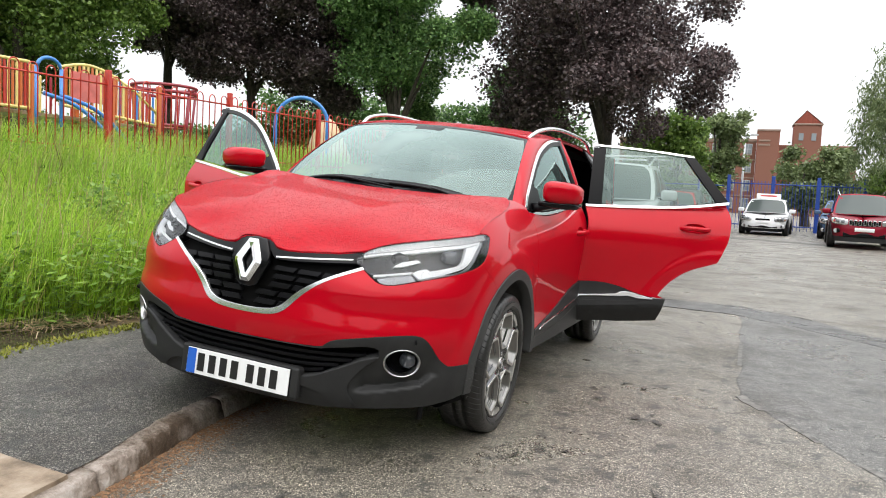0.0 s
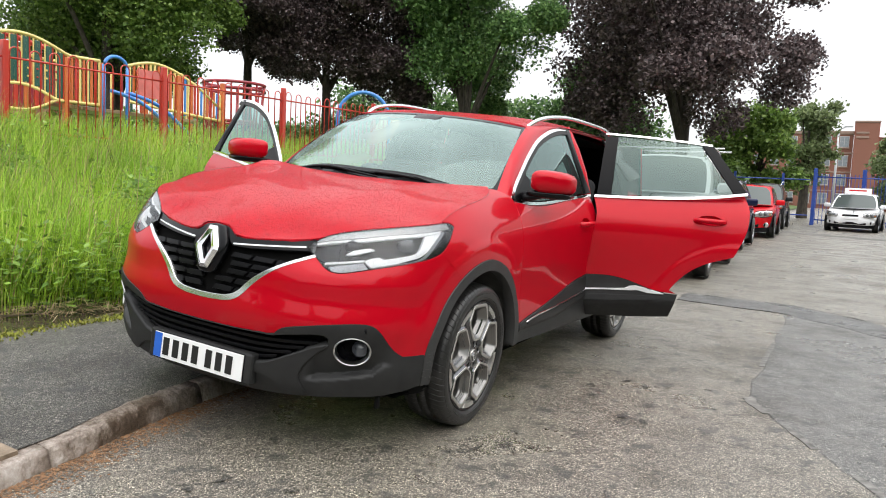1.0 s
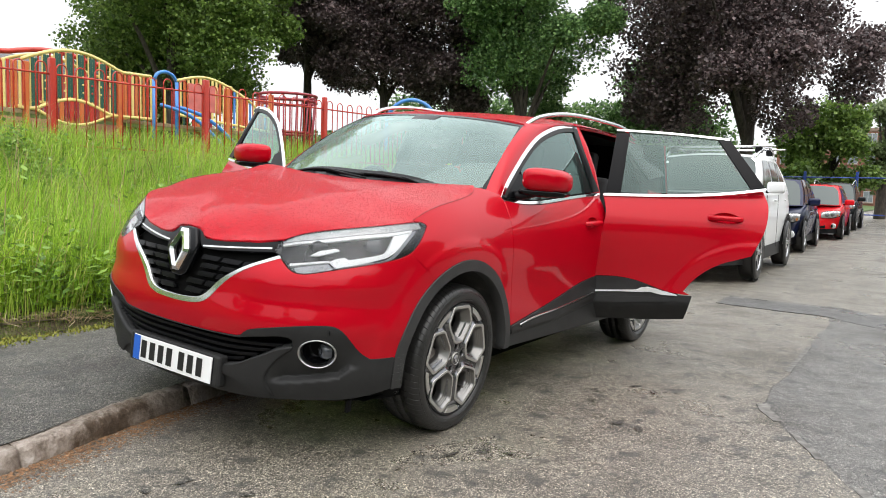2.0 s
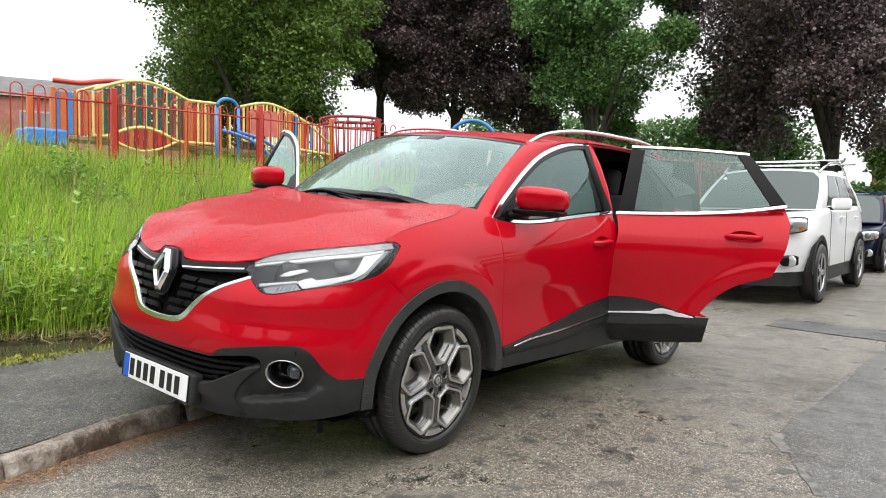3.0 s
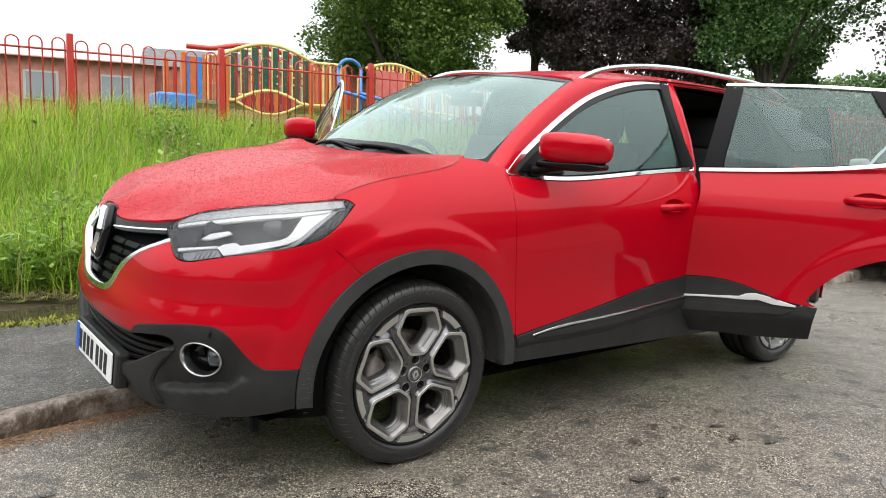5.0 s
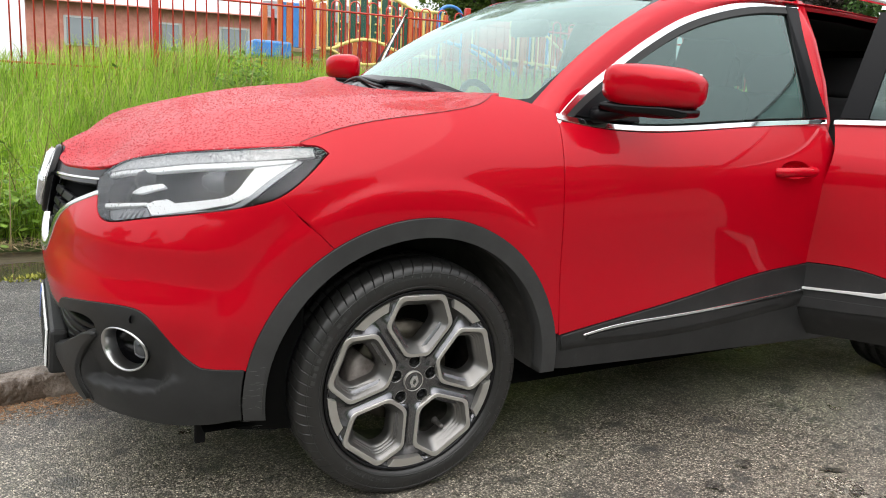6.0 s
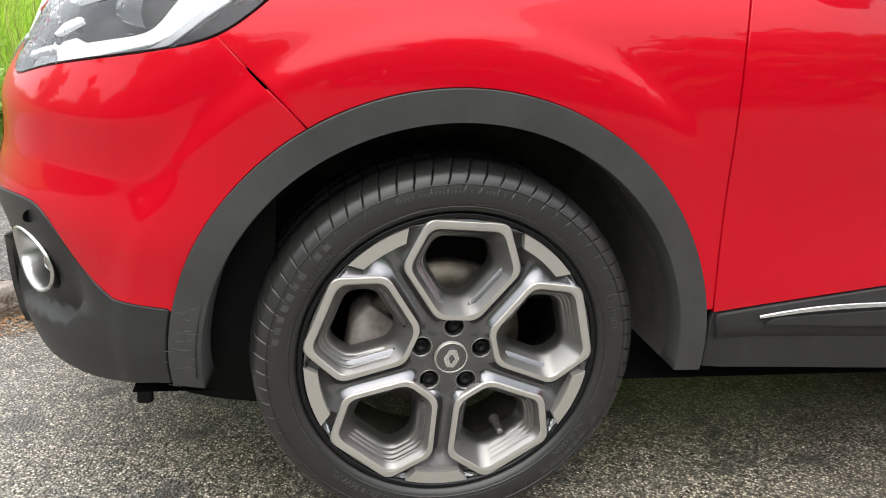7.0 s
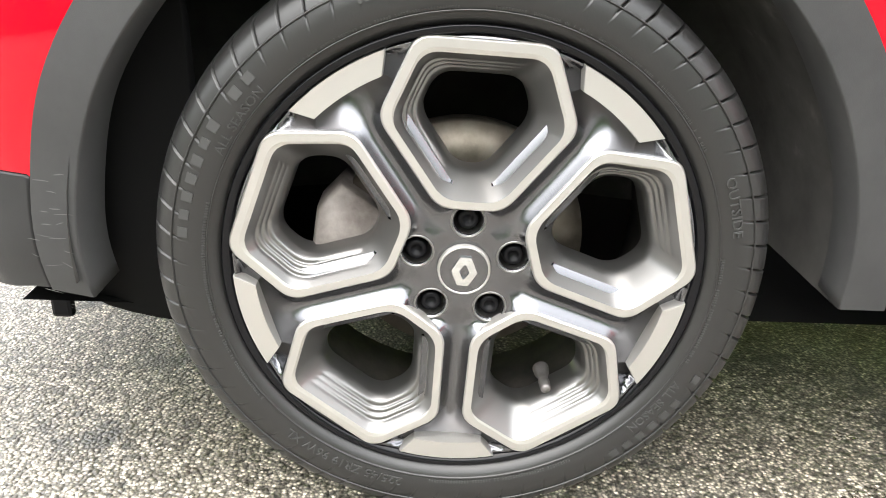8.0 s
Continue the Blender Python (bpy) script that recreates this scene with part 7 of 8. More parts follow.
def hedge(name, label, line, height, deep, n, mat, seed, size=.2):
    rg = np.random.default_rng(seed)
    p = np.array(line, float)
    u = rg.uniform(0, len(p) - 1.001, n)
    i = u.astype(int)
    c = p[i] + (p[i + 1] - p[i]) * (u - i)[:, None]
    hgt = height * (.75 + .35 * np.array([noise.noise((a * .35, b * .35, seed)) for a, b in c[:, :2]]))
    z = rg.uniform(0, 1, n) ** .8 * hgt
    P = np.stack([c[:, 0] + rg.normal(0, deep, n), c[:, 1] + rg.normal(0, deep, n), c[:, 2] + z], 1)
    a, b = rg.uniform(0, 6.28, n), rg.normal(0, .6, n)
    d = np.stack([np.cos(a) * np.cos(b), np.sin(a) * np.cos(b), np.sin(b)], 1)
    s = np.cross(d, rg.normal(0, .8, (n, 3)) + (0, 0, .5))
    s /= np.linalg.norm(s, axis=1)[:, None]
    L = size * rg.uniform(.6, 1.4, n)[:, None]
    verts = np.stack([P, P + d * L * .45 + s * L * .4, P + d * L, P + d * L * .45 - s * L * .4], 1).reshape(-1, 3)
    o = (np.arange(n) * 4)[:, None, None]
    return tagged(link(name, fast_mesh(name, verts, (o + np.array([(0, 1, 2), (0, 2, 3)])[None]).reshape(-1, 3)), mat), label, "hedge", kind="stuff")


hedge("far_hedge", "dark green hedge beyond the playground", [(-44, 26, 1.5), (-34, 34, 1.4), (-27, 36.5, 1.2)], 4.2, .8, 20000, M_leaf_mid, 71, .24)
hedge("far_hedge", "tall dark green hedge behind the trees", [(-26.5, 37, 1.2), (-21, 38, 1.0), (-12, 40, .4), (-7.5, 40, .2)], 7.4, .9, 36000, M_leaf_mid, 74, .24)
hedge("far_hedge", "low green hedge behind the parked cars", [(-7.5, 40, .2), (-3, 40, 0)], 3.4, .7, 8000, M_leaf_mid, 75, .24)
hedge("far_hedge", "green hedge along the road end", [(7.5, 38, 0), (14, 36, 0), (24, 34, 0)], 2.6, .6, 12000, M_leaf_green, 72, .24)
# trees on the far side of the road, seen in the paint and glass
for k, (x, y, h, r) in enumerate(((14.5, -9, 6.5, 2.6), (15.5, 3.5, 8.5, 3.0), (16.5, 12, 7.5, 2.8), (13, -20, 8, 3.2), (4, -29, 8, 3.4), (-9, -27, 9, 3.6), (20, 20, 8, 3.2))):
    tree("roadside_tree", "green tree on the far side of the road", (x, y, 0), h, r, 1.6, M_leaf_mid, 6000, .42, 50 + k, lumps=16)
hedge("roadside_hedge", "thick green belt of trees across the road", [(-40, -30, 0), (-12, -28, 0), (3, -26, 0), (10.5, -18, 0), (13, -8, 0), (13.5, 6, 0), (15, 17, 0)], 4.6, .9, 30000, M_leaf_mid, 73, .5)

# ---------------------------------------------------------------- playground
def enamel(name, c):
    m = material(name, c, 0.35, 0, 0.2)
    noise_colour(m, [(0.3, tuple(v * .8 for v in c)), (0.7, tuple(min(1, v * 1.1) for v in c))], 6.0)
    return m


M_pr = enamel("faded_red_enamel", (0.50, 0.035, 0.02))
M_po = enamel("orange_enamel", (0.58, 0.14, 0.035))
M_py = enamel("cream_yellow_enamel", (0.78, 0.62, 0.22))
M_pb = enamel("sky_blue_enamel", (0.05, 0.22, 0.60))
M_pg = enamel("dark_green_board", (0.02, 0.09, 0.06))
M_pm = enamel("dull_maroon_enamel", (0.28, 0.02, 0.035))
M_pk = enamel("faded_pink_board", (0.60, 0.14, 0.12))
M_wood = enamel("weathered_wood", (0.30, 0.22, 0.13))


def fence_x(y):
    return -6.32 + .12 * (y - 2.14)


FENCE_TOP = 2.525
fence = thing("bow_top_fence", "red bow-topped steel fence round the playground", "fence")
FY = [-5.75, -3.70, -1.65, .42, 2.14, 4.23, 6.44, 8.69, 10.9, 13.15, 15.4, 17.65, 19.9]
post_me = box_mesh("post", (.07, .07, 1.45), .008, 1, (0, 0, -.725))
hoop_pts = [(0, -.066, -1.15), (0, -.066, -.07)] + [(0, -.066 * math.cos(a), -.066 + .066 * math.sin(a)) for a in np.linspace(0, math.pi, 9)] + [(0, .066, -.07), (0, .066, -1.15)]
hoop_src = tube("hoop", hoop_pts, .0085, M_pr, fence, sides=6, up=(1, 0, 0))
first = True
for a, b in zip(FY[:-1], FY[1:]):
    po = link("post", post_me, M_pr, fence) if a == FY[0] else new("post", post_me)
    po.parent = fence
    po.location = (fence_x(a), a, FENCE_TOP + .045)
    n = int((b - a - .07) / .215)
    for k in range(n):
        y = a + (b - a) * (k + .5) / n
        h = hoop_src if first else new("hoop", hoop_src.data)
        first = False
        h.parent = fence
        h.location = (fence_x(y), y, FENCE_TOP - .02 + .01 * math.sin(y * 7))
    for z in (-.15, -1.0):
        tube("rail", [(fence_x(y), y, FENCE_TOP + z) for y in (a, (a + b) / 2, b)], .013, M_pr, fence, sides=6)


def px_(y):
    """The front line of the play units, well behind the fence."""
    return -9.47 + .115 * (y - 3.2)


def slats(parent, y0, y1, z0, z1, cols, n, wide=.06, name="slat", shape=None):
    for k in range(n):
        y = y0 + (y1 - y0) * (k + .5) / n
        lo, hi = (z0(y) if callable(z0) else z0), (z1(y) if callable(z1) else z1)
        box(name, (.03, wide, hi - lo), (px_(y), y, (lo + hi) / 2), cols[k % len(cols)], parent, bevel=.012)


unit = thing("climbing_bridge", "arched play bridge with yellow rails and coloured boards", "play unit")
A0, A1 = 3.5, 4.92
hump = lambda y, a, b: math.sin(math.pi * min(max((y - a) / (b - a), 0), 1))
top_z = lambda y: 2.98 + .24 * hump(y, A0 - .1, A1 + .1)
low_z = lambda y: 2.22 + .20 * hump(y, A0 + .1, A1 - .1)
for f in (top_z, low_z):
    for d in (0, -.9):
        tube("rail", [(px_(y) + d, y, f(y)) for y in np.linspace(A0 - .1, A1 + .65, 26)], .030, M_py, unit, sides=8)
tube("rail", [(px_(y), y, 2.22 - .21 * hump(y, A0 + .1, A1 - .1)) for y in np.linspace(A0 + .1, A1 - .1, 18)], .026, M_py, unit, sides=8)
slats(unit, A0, A1 + .05, lambda y: low_z(y) + .04, lambda y: top_z(y) - .04, [M_pg], 8, .10, "board")
slats(unit, A0, A1 + .05, lambda y: low_z(y) + .01, lambda y: top_z(y) - .01, [M_py, M_py, M_pr], 24, .022, "stave")
slats(unit, A0 + .22, A1 - .22, lambda y: 2.22 - .19 * hump(y, A0 + .1, A1 - .1), lambda y: low_z(y) - .02, [M_pm, M_pr, M_pm, M_po], 12, .075, "board")
for k in range(9):
    y = A0 + .1 + k * .15
    for z in (2.55, 2.68, 2.81):
        box("motif", (.02, .03, .03), (px_(y) + .022, y, z), M_py if k % 2 else M_pr, unit, bevel=.008)
unit2 = thing("climbing_tower", "play tower with orange and yellow staves", "play unit")
slats(unit2, 4.98, 5.6, 2.22, 3.0, [M_py, M_po, M_pr, M_py, M_po], 9, .046)
slats(unit2, 3.06, 3.46, 2.2, 2.95, [M_po, M_py, M_pr, M_po], 7, .042)
slats(unit2, 2.76, 3.06, 2.2, 2.9, [M_pb, M_po, M_pb], 3, .10, "panel")
box("step_board", (.5, .62, .26), (px_(2.6) + .1, 2.55, 2.12), M_pb, unit2, bevel=.04)
for y0, y1 in ((3.5, 4.95),):
    tube("grab_rail", [(px_(y) - .7, y, 3.16 + .12 * hump(y, y0, y1)) for y in np.linspace(y0 - .45, y1 + .25, 18)], .045, M_pr, unit2, sides=8)
for y in (2.76, 3.46, 4.98, 5.62, 7.15, 8.2):
    for d in (0, -.9):
        box("leg", (.085, .085, 1.7), (px_(y) + d, y, 2.1), M_po, unit2, bevel=.012)
box("deck", (.75, 5.4, .07), (px_(5.4) - .62, 5.4, 2.16), M_wood, unit2, bevel=.01)
slats(unit2, 2.8, 8.2, 2.2, lambda y: 2.9, [M_pr, M_py, M_pm, M_pg], 26, .05, "back_stave")
for o in unit2.children:
    if o.name.startswith("back_stave"):
        o.location.x -= .9
slide = thing("play_slide", "blue hooped slide beside the play tower", "slide", pose(.74, -.53, -.09))
for s in (5.62, 6.04):
    tube("hoop", [(px_(s), s, 1.7), (px_(s), s, 2.92)], .030, M_pb, slide, sides=8)
tube("hoop", [(px_(5.83), 5.83 - .21 * math.cos(a), 2.92 + .15 * math.sin(a)) for a in np.linspace(0, math.pi, 12)], .030, M_pb, slide, sides=8)
for s in (5.7, 6.0):
    tube("side_rail", curve_points([(px_(s) + .05, s, 2.5), (px_(s) + .2, s + .5, 2.35), (px_(s) + .35, s + 1.0, 1.95), (px_(s) + .4, s + 1.3, 1.7)], .1), .032, M_pb, slide, sides=8)
unit3 = thing("climbing_wall", "pink climbing wall between yellow and orange staves", "play unit")
crest = lambda y: 2.96 + .12 * hump(y, 6.1, 7.2)
tube("rail", [(px_(y), y, crest(y) + .02) for y in np.linspace(6.08, 7.25, 16)], .028, M_py, unit3, sides=8)
tube("rail", [(px_(y), y, 2.35 - .08 * (y - 6.1)) for y in np.linspace(6.1, 8.2, 8)], .028, M_py, unit3, sides=8)
slats(unit3, 6.1, 7.2, lambda y: 2.36 - .08 * (y - 6.1), crest, [M_py, M_po, M_py], 13, .05, "stave")
box("board", (.02, .72, .50), (px_(6.62) + .03, 6.62, 2.70), M_pk, unit3, bevel=.004)
slats(unit3, 7.2, 8.25, 2.2, lambda y: 2.95 - .26 * (y - 7.2), [M_po, M_pb, M_py, M_po, M_pr], 14, .045)
tube("rail", [(px_(7.2), 7.2, 2.98), (px_(7.6), 7.6, 2.80), (px_(8.15), 8.15, 2.42)], .028, M_py, unit3, sides=8)
# round climbing frame
ring = thing("round_climber", "dark red round climbing frame", "climbing frame")
rc = np.array((-12.2, 11.95))
for z, r in ((3.50, .80), (3.34, .80), (2.5, .62)):
    tube("hoop", [(rc[0] + r * math.cos(a), rc[1] + r * math.sin(a), z) for a in np.linspace(0, 2 * math.pi, 28, endpoint=False)], .04, M_pm, ring, sides=8, closed=True)
for a in np.linspace(0, 2 * math.pi, 14, endpoint=False):
    tube("bar", [(rc[0] + .80 * math.cos(a), rc[1] + .80 * math.sin(a), 3.50), (rc[0] + .62 * math.cos(a), rc[1] + .62 * math.sin(a), 1.5)], .025, M_pm, ring, sides=6)
# blue hoop swing frame
hoop = thing("play_hoop", "tall blue steel hoop in the playground", "play hoop")
hc = np.array((-8.1, 12.1))
sd = np.array((math.cos(radians(32)), math.sin(radians(32))))
HR = .62
arch_h = [(-HR, 1.3), (-HR, 2.6)] + [(-HR * math.cos(a), 2.63 + HR * math.sin(a)) for a in np.linspace(.05, math.pi - .05, 20)] + [(HR, 2.6), (HR, 1.3)]
tube("hoop", [(hc[0] + u * sd[0], hc[1] + u * sd[1], z) for u, z in arch_h], .048, M_pb, hoop, sides=10)
rock = thing("climbing_rock", "pale tan climbing boulder in the playground", "boulder")
M_rock = enamel("tan_rock", (0.55, 0.40, 0.22))
rows = [[(hc[0] + .2 + r * math.cos(a) * (1 + .2 * noise.noise((math.cos(a), math.sin(a), z))), hc[1] + .9 + r * math.sin(a), z) for a in np.linspace(0, 2 * math.pi, 14, endpoint=False)] for r, z in ((.6, 1.4), (.55, 1.9), (.38, 2.4), (.2, 2.75), (.04, 2.85))]
loft("stone", rows, M_rock, rock, closed=True)

# ---------------------------------------------------------------- parked cars
M_carglass = material("dark_car_glass", (0.07, 0.085, 0.082), 0.07, 0.0, 0.0, 0.3)
M_lampw = material("clear_car_lamp", (0.62, 0.63, 0.64), 0.12, 0.4, 0.6)
M_amber_far = material("amber_indicator", (0.6, 0.22, 0.06), 0.2)
M_projf = material("grey_lamp_lens", (0.2, 0.21, 0.22), 0.05, 0.3, 0.6)
M_lens_far = glass("clear_car_lamp_lens", (1, 1, 1), 0.95, 0.01, 0.9, 0.01, 0.0, (0.97, 0.98, 1.0))
M_rimw = material("silver_car_rim", (0.5, 0.5, 0.52), 0.25, 0.9)


def far_wheel(parent, x, y, r, sgn, wide=.22):
    wl = thing_part("wheel", parent)
    s = sgn
    t = lathe("tyre", [(-wide / 2, r * .66), (-wide / 2, r * .9), (-wide / 2 + .03, r), (wide / 2 - .03, r), (wide / 2, r * .92), (wide / 2 + .004, r * .80), (wide / 2 - .01, r * .67)], M_rubber, wl, steps=36)
    rim = lathe("rim", [(wide / 2 - .012, r * .68), (wide / 2 - .004, r * .665), (wide / 2 - .02, r * .62), (0, r * .60)], M_rimw, wl, steps=36)
    lathe("dish", [(.02, r * .62), (.02, .02), (.02, 0)], M_under, wl, steps=24)
    V, F = [], []
    for k in range(5):
        a = 2 * math.pi * k / 5
        for w0, w1, x0 in ((.030, .045, wide / 2 - .02),):
            c, sn = math.cos(a), math.sin(a)
            pts = [(.03, -w0), (.03, w0), (r * .65, w1), (r * .65, -w1)]
            o = len(V)
            for d in (0, -.03):
                V += [(x0 + d, p * c - q * sn, p * sn + q * c) for p, q in pts]
            F += [(o, o + 1, o + 2, o + 3), (o + 1, o, o + 4, o + 5), (o + 2, o + 1, o + 5, o + 6), (o + 3, o + 2, o + 6, o + 7)]
    link("spokes", mesh_of("spokes", V, F, False), M_rimw, wl)
    lathe("cap", [(wide / 2 - .012, 0), (wide / 2 - .012, .04), (wide / 2 - .03, .06)], M_rimw, wl, steps=20)
    wl.matrix_basis = pose(x, y, r, 0, 0, 0 if s > 0 else 180)


def parked_car(name, label, m, colour, L=4.4, W=1.8, H=1.48, suv=False, wheel=.32, group="cars parked along the road", belt_k=None):
    """A whole car: body with shut lines, glasshouse, lamps, grille, bumper, mirrors, wheels. Front at y = 0, tail at y = L."""
    c = thing(name, label, "car", m, group=group)
    wb0, wb1 = L * .19, L * .19 + L * .59
    belt = H * (belt_k or (.63 if suv else .64))
    hood = belt - (.05 if suv else .09)
    zlow = .20 if not suv else .26

    def top(y):
        return float(np.interp(y, [0, .08, .35, L * .27, L * .33, L * .8, L], [hood - .24, hood - .17, hood - .07, hood + .02, belt, belt + .05, belt + .02]))

    def outline(k, z):
        inset = .10 * (1 - k) ** 3 + .11 * max(0, k - .62) ** 1.4 * 2.2
        pts = []
        for t in np.linspace(0, 2 * math.pi, 72, endpoint=False):
            cx, cy = math.cos(t), math.sin(t)
            n = 5.5
            r = (abs(cx) ** n + abs(cy) ** n) ** (-1 / n)
            x = (W / 2 - inset * .8) * r * cx
            y = L / 2 + (L / 2 - inset * .7) * r * cy
            x *= 1 - .10 * max(0, (L * .22 - y) / (L * .22)) ** 2 - .06 * max(0, (y - L * .85) / (L * .15)) ** 2
            pts.append((x, y, zlow + (top(min(max(y, 0), L)) - zlow) * k))
        return pts
    ks = [0, .1, .25, .42, .58, .72, .84, .93, 1.0]
    rows = [outline(k, 0) for k in ks]
    cap = [[(p[0] * f, L / 2 + (p[1] - L / 2) * (1 - (1 - f) * .4), p[2] + .02 * (1 - f)) for p in rows[-1]] for f in (.8, .4, .02)]
    loft("body", rows + cap, colour, c, closed=True)
    # dark lower skirt
    skirt = [[(x * 1.006, L / 2 + (y - L / 2) * 1.004, zlow + dz) for x, y, _ in outline(.12, 0)] for dz in (-.04, .10 if not suv else .20)]
    loft("skirt", skirt, M_clad if suv else M_blackm, c, closed=True)
    # glasshouse
    y0, y1, y2, y3 = L * .265, L * .44, L * .80, L * (.93 if suv else .90)
    wb_, wt_ = W / 2 - .10, W / 2 - .26
    zt = H - .02

    def g(u, v, out=0.0):
        """u along the side 0..1 from screen foot to tail, v up."""
        y = (y0 + (y3 - y0) * u) * (1 - v) + (y1 + (y2 - y1) * u) * v
        z = belt - .03 + (zt - belt + .03) * v
        x = wb_ + (wt_ - wb_) * v + .03 * math.sin(v * math.pi)
        return (x + out, y, z + .03 * math.sin(u * math.pi) * v)
    us, vs = np.linspace(0, 1, 13), np.linspace(0, 1, 6)
    for s in (1, -1):
        loft("side_frame", [[(s * p[0], p[1], p[2]) for p in (g(u, v) for u in us)] for v in vs][::s], colour, c)
        for a, b in ((.10, .37), (.40, .68), (.71, .90)):
            poly = [(a, .14), (b, .14), (b * .97 + .01, .88), (a * 1.0 + .03, .88)]
            win = [[tuple(np.array(g(poly[0][0] + (poly[1][0] - poly[0][0]) * i / 4 + (poly[3][0] - poly[0][0]) * j / 4 * (1 - i / 4), .12 + .76 * j / 4, .008)) * (s, 1, 1)) for i in range(5)] for j in range(5)]
            loft("side_window", win[::s], M_carglass, c)
    n = 9

    def cross(u, v, out=0.0):
        a = g(u, v)
        d = -1 if u < .5 else 1
        return [(a[0] * k, a[1] - (.10 * (1 - k * k)) * (1 if u < .5 else -1) + d * out * .7, a[2] + .04 * v * (1 - k * k) + out * .6) for k in np.linspace(1, -1, n)]
    loft("screen_frame", [cross(0, v) for v in vs], colour, c)
    loft("windscreen", [[(q[0] * .93, q[1], q[2]) for q in cross(0, v, .012)] for v in (.02, .3, .6, .94)], M_carglass, c)
    loft("rear_frame", [cross(1, v) for v in vs][::-1], colour, c)
    loft("rear_window", [[(q[0] * .9, q[1], q[2]) for q in cross(1, v, .012)] for v in (.94, .6, .2)], M_carglass, c)
    loft("roof", [[(g(u, 1)[0] * k, g(u, 1)[1] - .10 * (1 - k * k) * (1 - 2 * u), g(u, 1)[2] + .045 * (1 - k * k)) for k in np.linspace(1, -1, n)] for u in np.linspace(0, 1, 9)], colour, c)
    # nose: lamps, grille, plate, fog lamps
    face = lambda x, z: float(np.interp(abs(x), [0, W * .25, W * .38, W * .46], [.02, .05, .12, .28]))

    def nose_patch(nm, x0, x1, z0, z1, mat, out=.015, slant=0.0, parent=c, round_=0.0):
        rr = []
        for j in range(4):
            line = []
            for i in range(13):
                u = i / 12
                x = x0 + (x1 - x0) * u
                k = 1 - round_ * abs(2 * u - 1) ** 5
                z = (z0 + z1) / 2 + (z1 - z0) * (j / 3 - .5) * k
                line.append((x, face(x, 0) - out + .12 * max(0, z - hood + .22), z + slant * (abs(x) - abs(x0))))
            rr.append(line)
        back = [[(p[0], p[1] + .05, p[2]) for p in rr[0]]]
        loft(nm, back + rr + [[(p[0], p[1] + .05, p[2]) for p in rr[-1]]], mat, parent)
    gw, gh = (.22, .13) if suv else (.15, .075)
    nose_patch("grille", -W * gw, W * gw, hood - .17 - gh, hood - .17, M_black)
    nose_patch("lower_grille", -W * .30, W * .30, zlow + .10, zlow + (.24 if suv else .19), M_black)
    nose_patch("number_plate", -.26, .26, zlow + .27, zlow + .38, M_white_plate, .03)
    for s in (1, -1):
        hl = thing_part("headlamp", c)
        nose_patch("bowl", s * W * .24, s * W * .475, hood - .29, hood - .12, M_lampw, .012, .12, hl, .35)
        nose_patch("lens", s * W * .238, s * W * .477, hood - .295, hood - .115, M_lens_far, .040, .12, hl, .35)
        nose_patch("rim", s * W * .235, s * W * .478, hood - .305, hood - .105, M_blackm, .006, .12, hl, .35)
        nose_patch("indicator", s * W * .435, s * W * .458, hood - .235, hood - .175, M_amber_far, .026, .12, hl, .6)
        for u in (.31, .38):
            pr = lathe("projector", [(.012, 0), (.010, .035), (0, .055), (-.02, .06)], M_projf, hl, axis="y", steps=18)
            pr.matrix_basis = pose(s * W * u, face(W * u, 0) - .030, hood - .20 + .12 * (W * u - W * .24), 180, 0, s * -20)
        nose_patch("fog_surround", s * W * (.345 if suv else .37), s * W * .44, zlow + (.21 if suv else .12), zlow + (.34 if suv else .22), M_black, .018, 0.0, c, .5)
        fo = lathe("fog_lamp", [(0, 0), (.01, .05), (.004, .058), (.010, .066), (-.02, .07)], M_lampw, c, axis="y", steps=18)
        fo.matrix_basis = pose(s * W * .40, face(W * .40, 0) - .03, zlow + (.27 if suv else .17), 180, 0, s * -25)
        mir = thing_part("door_mirror", c)
        ob = cushion("shell", (.24, .12, .16), pose(s * (W / 2 + .08), L * .345, belt + .06, 0, 0, s * 20), mir, colour, .045)
        box("arm", (.12, .05, .04), (s * (W / 2 - .02), L * .34, belt + .0), M_blackm, mir, bevel=.01)
        box("door_line", (.004, .006, belt - zlow - .15), (s * (W / 2 - .004), L * .31, (belt + zlow) / 2 + .03), M_seal, c, bevel=0)
        box("door_line", (.004, .006, belt - zlow - .15), (s * (W / 2 - .002), L * .53, (belt + zlow) / 2 + .03), M_seal, c, bevel=0)
        for y in (L * .47, L * .70):
            box("door_handle", (.03, .18, .03), (s * (W / 2 + .004), y, belt - .12), colour, c, bevel=.01)
        for y in (wb0, wb1):
            far_wheel(c, s * (W / 2 - .085), y, wheel, s)
            a = np.linspace(0, math.pi, 20)
            r1, r0 = wheel + .11, wheel + .045
            loft("arch", [[(s * (W / 2 + .004), y + r * math.cos(t), wheel + r * math.sin(t)) for t in a] for r in (r1, r0)] + [[(s * (W / 2 - .06), y + r0 * math.cos(t), wheel + r0 * math.sin(t)) for t in a]], M_clad if suv else M_blackm, c)
            # flat black disc paints the wheel well's shade on the uncut body side
            lathe("arch_dark", [(0, 0), (0, r0)], M_under, c, steps=24).matrix_basis = pose(s * (W / 2 + .002), y, wheel)
        if suv:
            tube("roof_rail", curve_points([(s * (wt_ - .02), y1 - .1, zt - .02), (s * wt_, y1 + .15, zt + .07), (s * wt_, y2 - .2, zt + .08), (s * (wt_ - .02), y2 + .1, zt)], .1), .018, M_satin, c, sides=8)
    return c


